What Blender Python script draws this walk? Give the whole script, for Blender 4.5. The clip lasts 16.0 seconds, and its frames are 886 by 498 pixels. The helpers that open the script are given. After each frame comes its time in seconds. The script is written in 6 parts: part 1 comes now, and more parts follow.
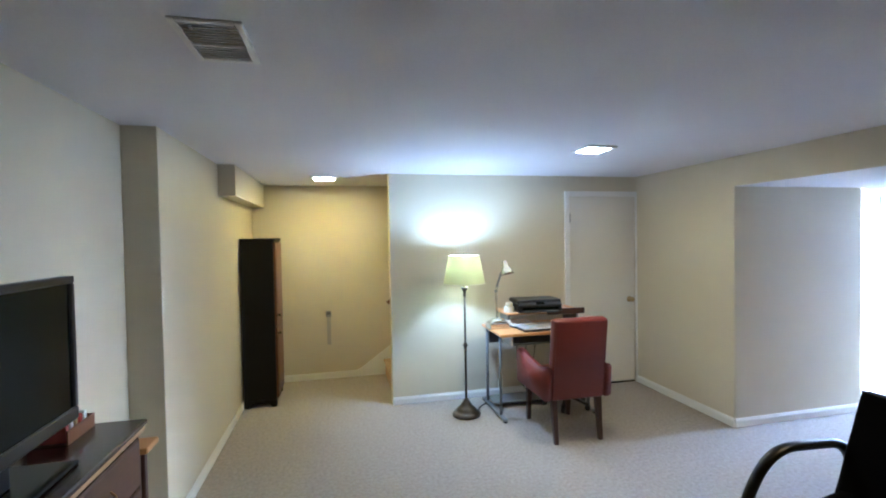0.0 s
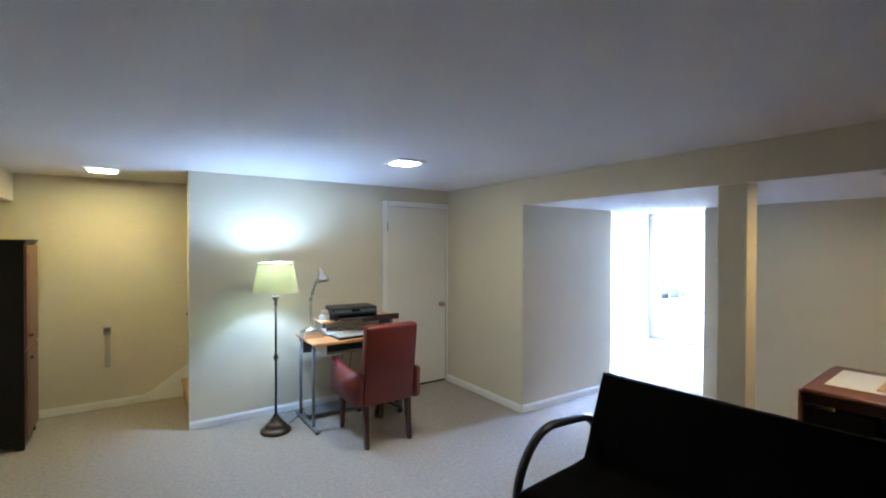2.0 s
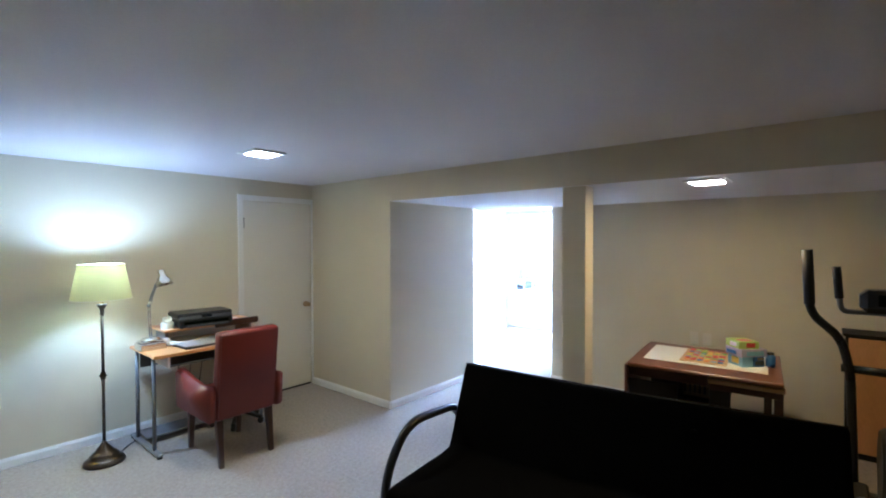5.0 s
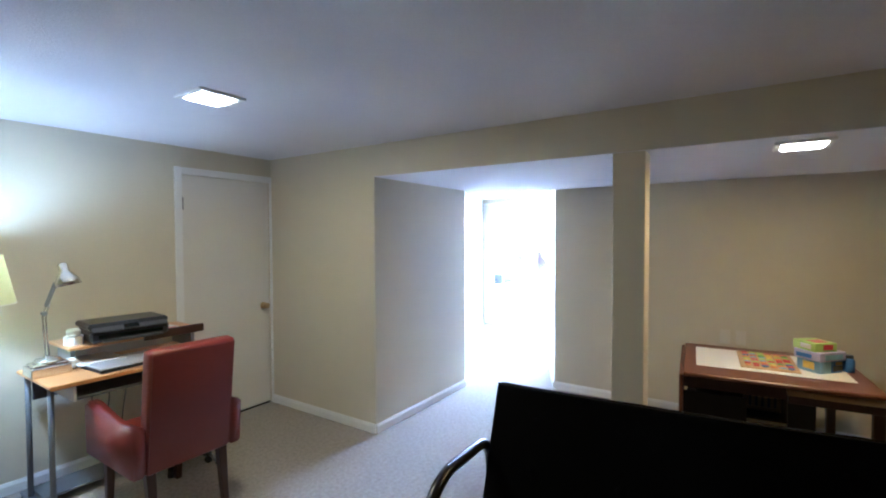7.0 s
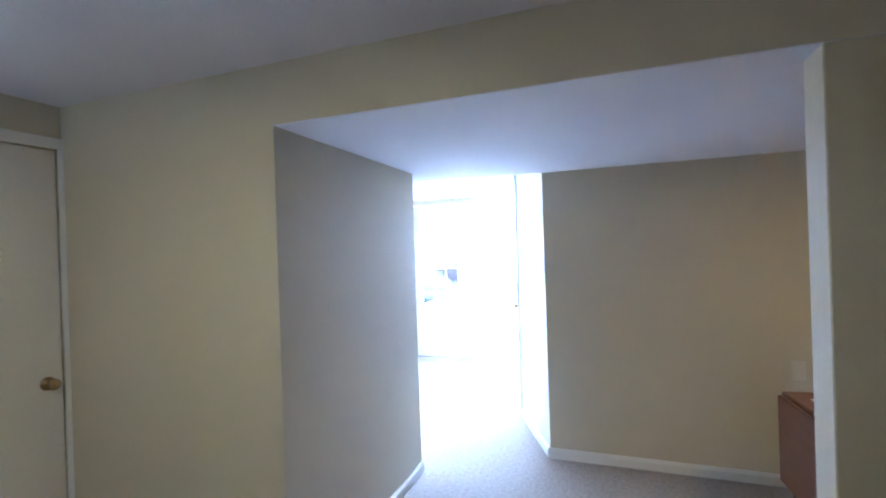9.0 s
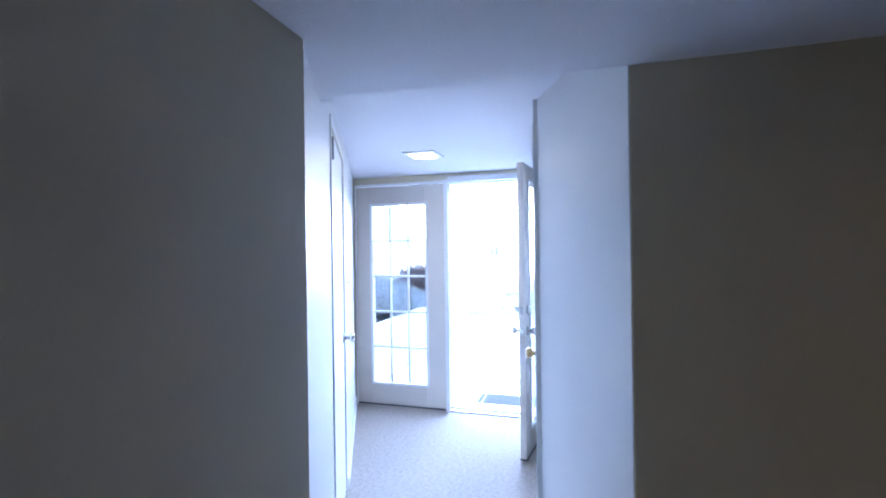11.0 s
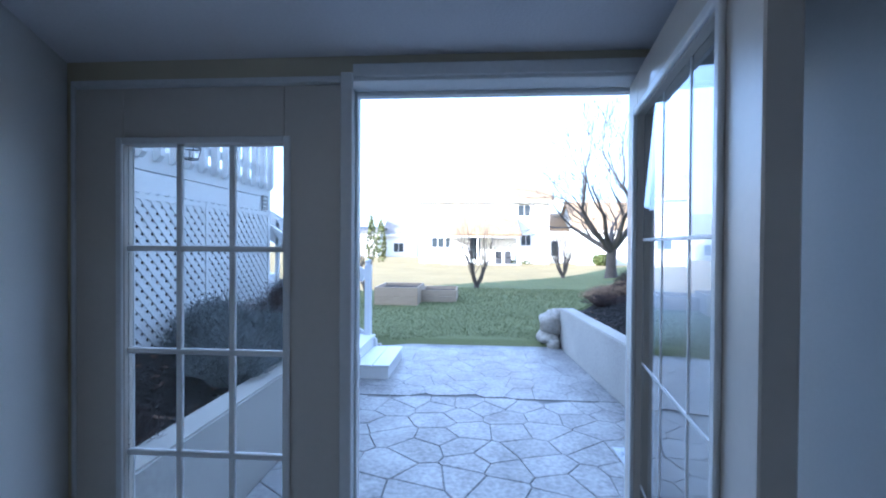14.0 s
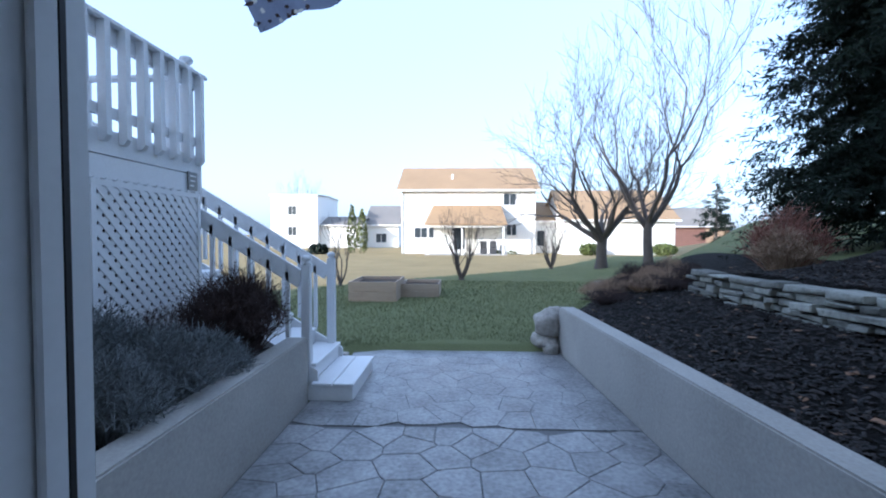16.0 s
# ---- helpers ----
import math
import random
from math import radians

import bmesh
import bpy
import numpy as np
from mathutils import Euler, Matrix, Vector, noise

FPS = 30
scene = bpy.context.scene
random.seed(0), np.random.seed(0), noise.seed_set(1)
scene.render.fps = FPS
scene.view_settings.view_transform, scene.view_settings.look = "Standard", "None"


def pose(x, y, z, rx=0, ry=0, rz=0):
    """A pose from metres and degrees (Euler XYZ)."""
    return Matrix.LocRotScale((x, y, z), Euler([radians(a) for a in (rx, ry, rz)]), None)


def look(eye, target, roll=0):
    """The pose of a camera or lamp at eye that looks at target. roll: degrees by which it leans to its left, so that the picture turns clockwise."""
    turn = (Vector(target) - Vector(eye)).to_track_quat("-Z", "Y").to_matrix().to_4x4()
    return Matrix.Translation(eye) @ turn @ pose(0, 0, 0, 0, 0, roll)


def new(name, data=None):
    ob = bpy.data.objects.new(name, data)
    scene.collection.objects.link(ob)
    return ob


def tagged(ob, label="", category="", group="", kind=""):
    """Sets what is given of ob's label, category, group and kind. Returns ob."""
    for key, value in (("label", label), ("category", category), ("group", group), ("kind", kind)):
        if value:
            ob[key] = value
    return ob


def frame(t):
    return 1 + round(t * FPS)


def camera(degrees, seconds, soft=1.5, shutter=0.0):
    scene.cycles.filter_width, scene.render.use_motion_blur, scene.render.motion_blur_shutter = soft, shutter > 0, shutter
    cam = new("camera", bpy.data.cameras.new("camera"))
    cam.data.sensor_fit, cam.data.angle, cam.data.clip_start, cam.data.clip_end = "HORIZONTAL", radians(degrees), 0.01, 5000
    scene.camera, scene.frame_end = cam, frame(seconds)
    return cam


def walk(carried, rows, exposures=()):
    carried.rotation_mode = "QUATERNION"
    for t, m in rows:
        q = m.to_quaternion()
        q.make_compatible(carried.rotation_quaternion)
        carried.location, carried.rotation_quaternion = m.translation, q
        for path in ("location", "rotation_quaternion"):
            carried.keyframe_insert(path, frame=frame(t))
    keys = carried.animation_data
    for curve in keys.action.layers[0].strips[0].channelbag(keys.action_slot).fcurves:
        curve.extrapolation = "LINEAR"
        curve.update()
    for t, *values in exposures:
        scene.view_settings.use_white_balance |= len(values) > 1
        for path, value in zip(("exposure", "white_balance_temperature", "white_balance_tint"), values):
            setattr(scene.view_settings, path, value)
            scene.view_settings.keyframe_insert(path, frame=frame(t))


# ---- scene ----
cam = camera(88.0, 16.0, 2.0)
PATH = [
    (0, (0.688, -0.001, 1.62), (1.131, 1.949, 1.571), -1.0),
    (0.5, (0.695, -0.005, 1.627), (1.322, 1.894, 1.584), -0.9),
    (1, (0.735, -0.031, 1.608), (1.539, 1.8, 1.586), -0.7),
    (1.5, (0.777, -0.059, 1.622), (1.742, 1.693, 1.598), -0.2),
    (2, (0.794, -0.069, 1.625), (1.906, 1.593, 1.601), 0.2),
    (2.5, (0.799, -0.086, 1.617), (2.053, 1.472, 1.596), 0.1),
    (3, (0.788, -0.088, 1.618), (2.161, 1.366, 1.592), 0.1),
    (3.5, (0.79, -0.087, 1.623), (2.236, 1.294, 1.593), 0.2),
    (4, (0.804, -0.098, 1.64), (2.292, 1.237, 1.602), 0.2),
    (6.5, (1.032, 0.417, 1.573), (2.642, 1.602, 1.526), -0.4),
    (7, (1.21, 0.753, 1.547), (2.875, 1.86, 1.488), -0.2),
    (7.5, (1.414, 1.137, 1.518), (3.154, 2.122, 1.471), -0.3),
    (8, (1.652, 1.468, 1.495), (3.461, 2.321, 1.471), -1.3),
    (8.5, (1.984, 1.721, 1.497), (3.838, 2.472, 1.481), -1.8),
    (11, (4.226, 2.507, 1.473), (6.145, 3.073, 1.473), -0.8),
    (11.5, (4.635, 2.664, 1.569), (6.566, 3.18, 1.52), -0.1),
    (12, (5.156, 2.794, 1.548), (7.094, 3.286, 1.497), 0.2),
    (12.5, (5.615, 2.903, 1.559), (7.566, 3.341, 1.503), 0.4),
    (13, (6.054, 3.059, 1.569), (8.027, 3.387, 1.524), 0.8),
    (13.5, (6.46, 3.177, 1.578), (8.446, 3.414, 1.541), 0.3),
    (14, (6.815, 3.247, 1.577), (8.809, 3.395, 1.554), 0.4),
    (14.5, (7.117, 3.289, 1.577), (9.115, 3.363, 1.56), 0.3),
    (15, (7.385, 3.263, 1.561), (9.384, 3.326, 1.534), -0.2),
    (15.5, (7.69, 3.263, 1.561), (9.689, 3.324, 1.51), -0.3),
    (16, (7.905, 3.254, 1.561), (9.903, 3.334, 1.496), 0.1),
]
EXPOSURES = [(0, 8.15, 4580, 13), (1.0, 8.05, 4560, 13), (3.0, 7.92, 4560, 13), (7.5, 7.96, 4560, 14), (8.5, 7.85, 4540, 14), (11.0, 5.7, 4550, 18), (12.0, 4.55, 4600, 13), (13.0, 3.55, 4580, 12), (14.0, 2.75, 4500, 10), (15.0, 2.15, 4500, 9), (16.0, 1.65, 4750, 10)]
walk(cam, [(t, look(eye, target, roll)) for t, eye, target, roll in PATH], EXPOSURES)

# ---- world, sun, exposure ----
SUN_FROM = Vector((-0.68, 0.73, 0.27)).normalized()
world = bpy.data.worlds.new("world")
scene.world = world
world.use_nodes = True
wn = world.node_tree
sky = wn.nodes.new("ShaderNodeTexSky")
sky.sky_type = "NISHITA"
sky.sun_disc = False
sky.sun_elevation = math.asin(SUN_FROM.z)
sky.sun_rotation = math.atan2(SUN_FROM.x, SUN_FROM.y)
sky.dust_density = 3.0
sky.air_density = 1.0
sky.ozone_density = 0.4
# a thin veil of high cloud whitens the whole sky evenly
veil = wn.nodes.new("ShaderNodeMixRGB")
veil.inputs["Fac"].default_value = 0.6
veil.inputs["Color2"].default_value = (2.7, 2.8, 3.0, 1)
wn.links.new(sky.outputs["Color"], veil.inputs["Color1"])
wn.links.new(veil.outputs["Color"], wn.nodes["Background"].inputs["Color"])
wn.nodes["Background"].inputs["Strength"].default_value = 0.15
sun_data = bpy.data.lights.new("sun", "SUN")
sun_data.energy, sun_data.angle, sun_data.color = 2.4, radians(0.6), (1.0, 0.83, 0.62)
sun = new("sun", sun_data)
sun.matrix_world = look((0, 0, 30), Vector((0, 0, 30)) - SUN_FROM)


def area_lamp(name, at, size, watts, color, towards=(0, 0, -1), size_y=None):
    data = bpy.data.lights.new(name, "AREA")
    data.energy, data.size, data.color = watts, size, color
    if size_y:
        data.shape, data.size_y = "RECTANGLE", size_y
    ob = new(name, data)
    ob.matrix_world = look(at, Vector(at) + Vector(towards))
    return ob


def bulb(name, at, watts, color, radius=0.04):
    data = bpy.data.lights.new(name, "POINT")
    data.energy, data.shadow_soft_size, data.color = watts, radius, color
    ob = new(name, data)
    ob.location = at
    return ob


NEUTRAL = (1.0, 0.78, 0.50)
area_lamp("stair_light_lamp", (0.56, 4.77, 2.215), 0.2, 0.050, (1.0, 0.64, 0.02))
area_lamp("desk_light_lamp", (2.495, 3.0, 2.215), 0.2, 0.060, (1.0, 0.74, 0.26))
area_lamp("alcove_light_lamp", (4.125, 0.53, 1.97), 0.2, 0.050, (1.0, 0.56, 0.10))
area_lamp("hall_light_lamp", (7.35, 3.565, 2.13), 0.2, 0.07, NEUTRAL)
# the sky's light that falls in through the open patio door
door_sky = area_lamp("door_sky_light", (8.16, 3.20, 1.62), 0.86, 0.19, (0.62, 0.77, 1.0), (-1, 0, -0.46), 0.85)
door_sky.data.spread = radians(74)
bulb("floor_lamp_bulb", (1.79, 4.00, 1.395), 0.150, (0.74, 0.86, 1.0))

# ---- mesh helpers ----
def ob_from(name, bm, material, smooth=False):
    me = bpy.data.meshes.new(name)
    bmesh.ops.recalc_face_normals(bm, faces=bm.faces)
    if smooth:
        for f in bm.faces:
            f.smooth = True
    bm.to_mesh(me)
    bm.free()
    for m in (material if isinstance(material, (list, tuple)) else [material]):
        me.materials.append(m)
    return new(name, me)


def part(name, bm, material, parent, label="", smooth=False):
    ob = ob_from(name, bm, material, smooth)
    ob.parent = parent
    if label:
        ob["label"] = label
    return ob


def thing(name, at, label, category, group="", turn=0.0, kind=""):
    """An empty at the base of a thing; its parts are built round the origin."""
    ob = new(name)
    ob.empty_display_size = 0.1
    ob.matrix_basis = pose(*at, 0, 0, turn)
    return tagged(ob, label, category, group, kind)


def structure(name, bm, material, label="", category="", smooth=False):
    return tagged(ob_from(name, bm, material, smooth), label, category, kind="structure")


def box(bm, a, b, bevel=0.0, m=None, segments=1):
    size = [abs(b[i] - a[i]) for i in range(3)]
    mid = [(a[i] + b[i]) / 2 for i in range(3)]
    mat = Matrix.Translation(mid) @ Matrix.Diagonal((*size, 1))
    vs = bmesh.ops.create_cube(bm, size=1.0, matrix=mat)["verts"]
    if bevel > 0:
        es = list({e for v in vs for e in v.link_edges})
        got = bmesh.ops.bevel(bm, geom=es, offset=bevel, segments=segments, affect="EDGES", profile=0.5)
        vs = list({v for v in got["verts"]} | {v for v in vs if v.is_valid})
    if m is not None:
        bmesh.ops.transform(bm, matrix=m, verts=vs)
    return vs


def boxes(*rows, bevel=0.0, m=None):
    bm = bmesh.new()
    for a, b in rows:
        box(bm, a, b, bevel, m)
    return bm


def prism(bm, ring, z0, z1):
    lo = [bm.verts.new((x, y, z0)) for x, y in ring]
    hi = [bm.verts.new((x, y, z1)) for x, y in ring]
    n = len(ring)
    bm.faces.new(lo[::-1])
    bm.faces.new(hi)
    for i in range(n):
        bm.faces.new((lo[i], lo[(i + 1) % n], hi[(i + 1) % n], hi[i]))
    return lo + hi


def lathe(bm, profile, steps=24, m=None):
    """A turned shape from (radius, height) rows, closed where the radius is 0."""
    rings = []
    for r, z in profile:
        if r < 1e-5:
            rings.append([bm.verts.new((0, 0, z))])
        else:
            rings.append([bm.verts.new((r * math.cos(2 * math.pi * k / steps), r * math.sin(2 * math.pi * k / steps), z)) for k in range(steps)])
    for a, b in zip(rings, rings[1:]):
        for k in range(steps):
            j = (k + 1) % steps
            if len(a) == 1 and len(b) == 1:
                continue
            if len(a) == 1:
                bm.faces.new((a[0], b[k], b[j]))
            elif len(b) == 1:
                bm.faces.new((a[k], a[j], b[0]))
            else:
                bm.faces.new((a[k], a[j], b[j], b[k]))
    vs = [v for r in rings for v in r]
    if m is not None:
        bmesh.ops.transform(bm, matrix=m, verts=vs)
    return vs


def tube(bm, points, radius, steps=10, cap=True):
    """A round bar along points; radius may be a number or one for each point."""
    pts = [Vector(p) for p in points]
    rad = radius if isinstance(radius, (list, tuple)) else [radius] * len(pts)
    rings, side = [], None
    for i, p in enumerate(pts):
        way = (pts[min(i + 1, len(pts) - 1)] - pts[max(i - 1, 0)]).normalized()
        if side is None:
            side = way.orthogonal().normalized()
        side = (side - way * side.dot(way)).normalized()
        up = way.cross(side)
        rings.append([bm.verts.new(p + rad[i] * (math.cos(2 * math.pi * k / steps) * side + math.sin(2 * math.pi * k / steps) * up)) for k in range(steps)])
    for a, b in zip(rings, rings[1:]):
        for k in range(steps):
            j = (k + 1) % steps
            bm.faces.new((a[k], a[j], b[j], b[k]))
    if cap:
        bm.faces.new(rings[0][::-1])
        bm.faces.new(rings[-1])
    return rings


def rounded(points, r=0.08, n=6):
    """A polyline with its inner corners rounded."""
    pts = [Vector(p) for p in points]
    out = [pts[0]]
    for a, b, c in zip(pts, pts[1:], pts[2:]):
        u, w = (a - b), (c - b)
        d = min(r, u.length * 0.49, w.length * 0.49)
        p, q = b + u.normalized() * d, b + w.normalized() * d
        for k in range(n + 1):
            t = k / n
            out.append((1 - t) ** 2 * p + 2 * t * (1 - t) * b + t * t * q)
    out.append(pts[-1])
    return out


def bar(bm, a, b, w, h, bevel=0.0):
    """A square bar from a to b, w wide and h high."""
    a, b = Vector(a), Vector(b)
    way = (b - a).normalized()
    side = way.cross(Vector((0, 0, 1)))
    side = side.normalized() if side.length > 1e-4 else Vector((1, 0, 0))
    up = side.cross(way)
    m = Matrix.Translation((a + b) / 2) @ Matrix((side, way, up)).transposed().to_4x4()
    return box(bm, (-w / 2, -(b - a).length / 2, -h / 2), (w / 2, (b - a).length / 2, h / 2), bevel, m)


# ---- materials ----
def material(name, color, rough=0.6, vary=0.08, grain=40.0, bump=0.0, metal=0.0, blot=1.5, spec=0.5, stretch=(1, 1, 1), island=0.0, bump_size=0.002, coat=0.0):
    """A painted, stained or raw surface: blotches at one scale, grain at another, and fine relief."""
    m = bpy.data.materials.new(name)
    m.use_nodes = True
    nt = m.node_tree
    n, l = nt.nodes, nt.links
    bs = n["Principled BSDF"]
    tc = n.new("ShaderNodeTexCoord")
    mp = n.new("ShaderNodeMapping")
    mp.inputs["Scale"].default_value = stretch
    l.new(tc.outputs["Object"], mp.inputs["Vector"])
    big, fine = n.new("ShaderNodeTexNoise"), n.new("ShaderNodeTexNoise")
    big.inputs["Scale"].default_value, fine.inputs["Scale"].default_value = blot, grain
    big.inputs["Detail"].default_value, fine.inputs["Detail"].default_value = 3, 4
    l.new(mp.outputs["Vector"], big.inputs["Vector"])
    l.new(mp.outputs["Vector"], fine.inputs["Vector"])
    add = n.new("ShaderNodeMath")
    add.operation = "ADD"
    l.new(big.outputs["Fac"], add.inputs[0])
    l.new(fine.outputs["Fac"], add.inputs[1])
    rm = n.new("ShaderNodeMapRange")
    rm.inputs["From Min"].default_value, rm.inputs["From Max"].default_value = 0.6, 1.4
    rm.inputs["To Min"].default_value, rm.inputs["To Max"].default_value = 1 - vary, 1 + vary
    l.new(add.outputs[0], rm.inputs["Value"])
    value = rm.outputs["Result"]
    if island > 0:
        oi, geo = n.new("ShaderNodeObjectInfo"), n.new("ShaderNodeNewGeometry")
        sm, fr, ir, mu = (n.new("ShaderNodeMath") for _ in range(2)), None, n.new("ShaderNodeMapRange"), n.new("ShaderNodeMath")
        s1, s2 = sm
        s1.operation, s2.operation, mu.operation = "ADD", "FRACT", "MULTIPLY"
        l.new(oi.outputs["Random"], s1.inputs[0])
        l.new(geo.outputs["Random Per Island"], s1.inputs[1])
        l.new(s1.outputs[0], s2.inputs[0])
        ir.inputs["To Min"].default_value, ir.inputs["To Max"].default_value = 1 - island, 1 + island
        l.new(s2.outputs[0], ir.inputs["Value"])
        l.new(ir.outputs["Result"], mu.inputs[0])
        l.new(value, mu.inputs[1])
        value = mu.outputs[0]
    mix = n.new("ShaderNodeVectorMath")
    mix.operation = "SCALE"
    mix.inputs[0].default_value = color
    l.new(value, mix.inputs["Scale"])
    l.new(mix.outputs["Vector"], bs.inputs["Base Color"])
    rr = n.new("ShaderNodeMapRange")
    rr.inputs["To Min"].default_value, rr.inputs["To Max"].default_value = max(0.03, rough - 0.03), min(1, rough + 0.03)
    l.new(big.outputs["Fac"], rr.inputs["Value"])
    l.new(rr.outputs["Result"], bs.inputs["Roughness"])
    bs.inputs["Metallic"].default_value = metal
    bs.inputs["Specular IOR Level"].default_value = spec
    bs.inputs["Coat Weight"].default_value = coat
    if bump > 0:
        bp = n.new("ShaderNodeBump")
        bp.inputs["Strength"].default_value, bp.inputs["Distance"].default_value = bump, bump_size
        l.new(fine.outputs["Fac"], bp.inputs["Height"])
        l.new(bp.outputs["Normal"], bs.inputs["Normal"])
    return m


def glow(name, color, strength):
    m = bpy.data.materials.new(name)
    m.use_nodes = True
    bs = m.node_tree.nodes["Principled BSDF"]
    bs.inputs["Base Color"].default_value = (0.9, 0.9, 0.88, 1)
    bs.inputs["Emission Color"].default_value = (*color, 1)
    bs.inputs["Emission Strength"].default_value = strength
    return m


def clear_glass(name, rough=0.0, tint=(0.96, 0.98, 0.98)):
    m = bpy.data.materials.new(name)
    m.use_nodes = True
    bs = m.node_tree.nodes["Principled BSDF"]
    bs.inputs["Base Color"].default_value = (*tint, 1)
    bs.inputs["Transmission Weight"].default_value = 1.0
    bs.inputs["Roughness"].default_value = rough
    bs.inputs["IOR"].default_value = 1.45
    return m


def shade_cloth(name, color):
    m = bpy.data.materials.new(name)
    m.use_nodes = True
    nt = m.node_tree
    n, l = nt.nodes, nt.links
    di, tr, mx = n.new("ShaderNodeBsdfDiffuse"), n.new("ShaderNodeBsdfTranslucent"), n.new("ShaderNodeMixShader")
    wv = n.new("ShaderNodeTexNoise")
    wv.inputs["Scale"].default_value = 300
    rp = n.new("ShaderNodeValToRGB")
    rp.color_ramp.elements[0].color = (*[c * 0.9 for c in color], 1)
    rp.color_ramp.elements[1].color = (*color, 1)
    l.new(wv.outputs["Fac"], rp.inputs["Fac"])
    l.new(rp.outputs["Color"], di.inputs["Color"])
    l.new(rp.outputs["Color"], tr.inputs["Color"])
    mx.inputs["Fac"].default_value = 0.17
    l.new(di.outputs[0], mx.inputs[1])
    l.new(tr.outputs[0], mx.inputs[2])
    l.new(mx.outputs[0], n["Material Output"].inputs["Surface"])
    return m


M = {}
M["wall"] = material("wall_paint", (0.62, 0.56, 0.405), 0.52, 0.035, 160, 0.25, blot=0.8, bump_size=0.001)
M["wall_hall"] = material("gloss_wall_paint", (0.68, 0.67, 0.64), 0.40, 0.03, 120, 0.15, blot=0.8, spec=0.4, bump_size=0.001)
M["ceiling"] = material("ceiling_paint", (0.76, 0.745, 0.76), 0.85, 0.05, 120, 0.6, blot=0.9, bump_size=0.003)
M["white"] = material("white_trim_paint", (0.80, 0.79, 0.75), 0.38, 0.03, 90, 0.08, blot=2)
M["door"] = material("cream_door_paint", (0.74, 0.71, 0.63), 0.40, 0.03, 70, 0.1, blot=1.2)
M["hall_door"] = material("gloss_white_door_paint", (0.76, 0.75, 0.73), 0.36, 0.03, 60, 0.06, blot=1.2)
M["carpet"] = material("grey_beige_loop_carpet", (0.36, 0.32, 0.275), 0.95, 0.28, 150, 1.0, blot=42, spec=0.05, bump_size=0.007)
M["black_wood"] = material("black_painted_wood", (0.007, 0.006, 0.0055), 0.55, 0.25, 30, 0.15, stretch=(6, 6, 0.6), spec=0.25)
M["brown_wood"] = material("reddish_brown_wood", (0.145, 0.050, 0.020), 0.36, 0.3, 26, 0.15, stretch=(1, 7, 7))
M["dark_leg"] = material("dark_stained_leg_wood", (0.045, 0.018, 0.012), 0.38, 0.25, 30, 0.1, stretch=(8, 8, 1))
M["drawer_wood"] = material("reddish_drawer_wood", (0.085, 0.034, 0.019), 0.36, 0.3, 26, 0.1, stretch=(7, 1, 7))
M["dresser"] = material("dark_cherry_wood", (0.035, 0.014, 0.010), 0.25, 0.3, 24, 0.1, stretch=(7, 1, 7), coat=0.3)
M["beech"] = material("orange_beech_laminate", (0.58, 0.30, 0.11), 0.35, 0.12, 24, 0.05, stretch=(1, 9, 9))
M["red_leather"] = material("dark_red_leather", (0.16, 0.018, 0.009), 0.38, 0.16, 190, 0.35, blot=4, bump_size=0.001)
M["black_cloth"] = material("black_futon_cloth", (0.003, 0.0028, 0.003), 0.9, 0.2, 260, 0.4, blot=6, spec=0.03)
M["black_vinyl"] = material("glossy_black_vinyl", (0.010, 0.010, 0.011), 0.22, 0.1, 60, 0.05)
M["black_steel"] = material("black_enamelled_steel", (0.012, 0.012, 0.013), 0.28, 0.15, 60, 0.05)
M["bronze"] = material("dark_bronze_metal", (0.085, 0.07, 0.055), 0.33, 0.2, 40, 0.08, metal=0.8)
M["grey_steel"] = material("grey_powder_coated_steel", (0.20, 0.205, 0.21), 0.42, 0.08, 120, 0.1, metal=0.3)
M["dark_panel"] = material("dark_grey_panel", (0.05, 0.05, 0.055), 0.5, 0.1, 90, 0.1)
M["chrome"] = material("brushed_nickel", (0.62, 0.61, 0.58), 0.24, 0.06, 80, 0.03, metal=1.0)
M["brass"] = material("worn_brass", (0.45, 0.33, 0.16), 0.32, 0.15, 60, 0.05, metal=1.0)
M["black_plastic"] = material("black_plastic", (0.011, 0.011, 0.012), 0.35, 0.1, 200, 0.1)
M["screen"] = material("dark_glass_screen", (0.004, 0.006, 0.0055), 0.16, 0.05, 5, spec=0.12)
M["silver_plastic"] = material("silver_plastic", (0.52, 0.53, 0.55), 0.35, 0.05, 200, 0.05, metal=0.3)
M["paper"] = material("white_paper", (0.78, 0.77, 0.74), 0.7, 0.04, 60, 0.05)
M["plate"] = material("ivory_plastic_plate", (0.72, 0.68, 0.58), 0.4, 0.03, 50)
M["lens_cool"] = glow("lit_panel_white", (1.0, 0.95, 0.86), 0.16)
M["lens_warm"] = glow("lit_panel_warm", (1.0, 0.86, 0.62), 0.2)
M["shade"] = shade_cloth("cream_lampshade_cloth", (0.74, 0.72, 0.44))
# near-black colour for the shade under the closed flush doors
M["door_gap_shade"] = material("black_door_gap_shade", (0.010, 0.010, 0.010), 0.7, 0.1, 120, 0.1, spec=0.2)
M["glass"] = clear_glass("clear_glass")

# ---- the rooms ----
CEIL, BEAM, ALC, HALL = 2.245, 2.003, 2.0, 2.157
XL, XT, YL, YS, XB, YP, XA, XE = -0.25, -0.425, 4.435, 5.5, 3.87, 3.155, 5.66, 8.22
SOUTH = -3.2

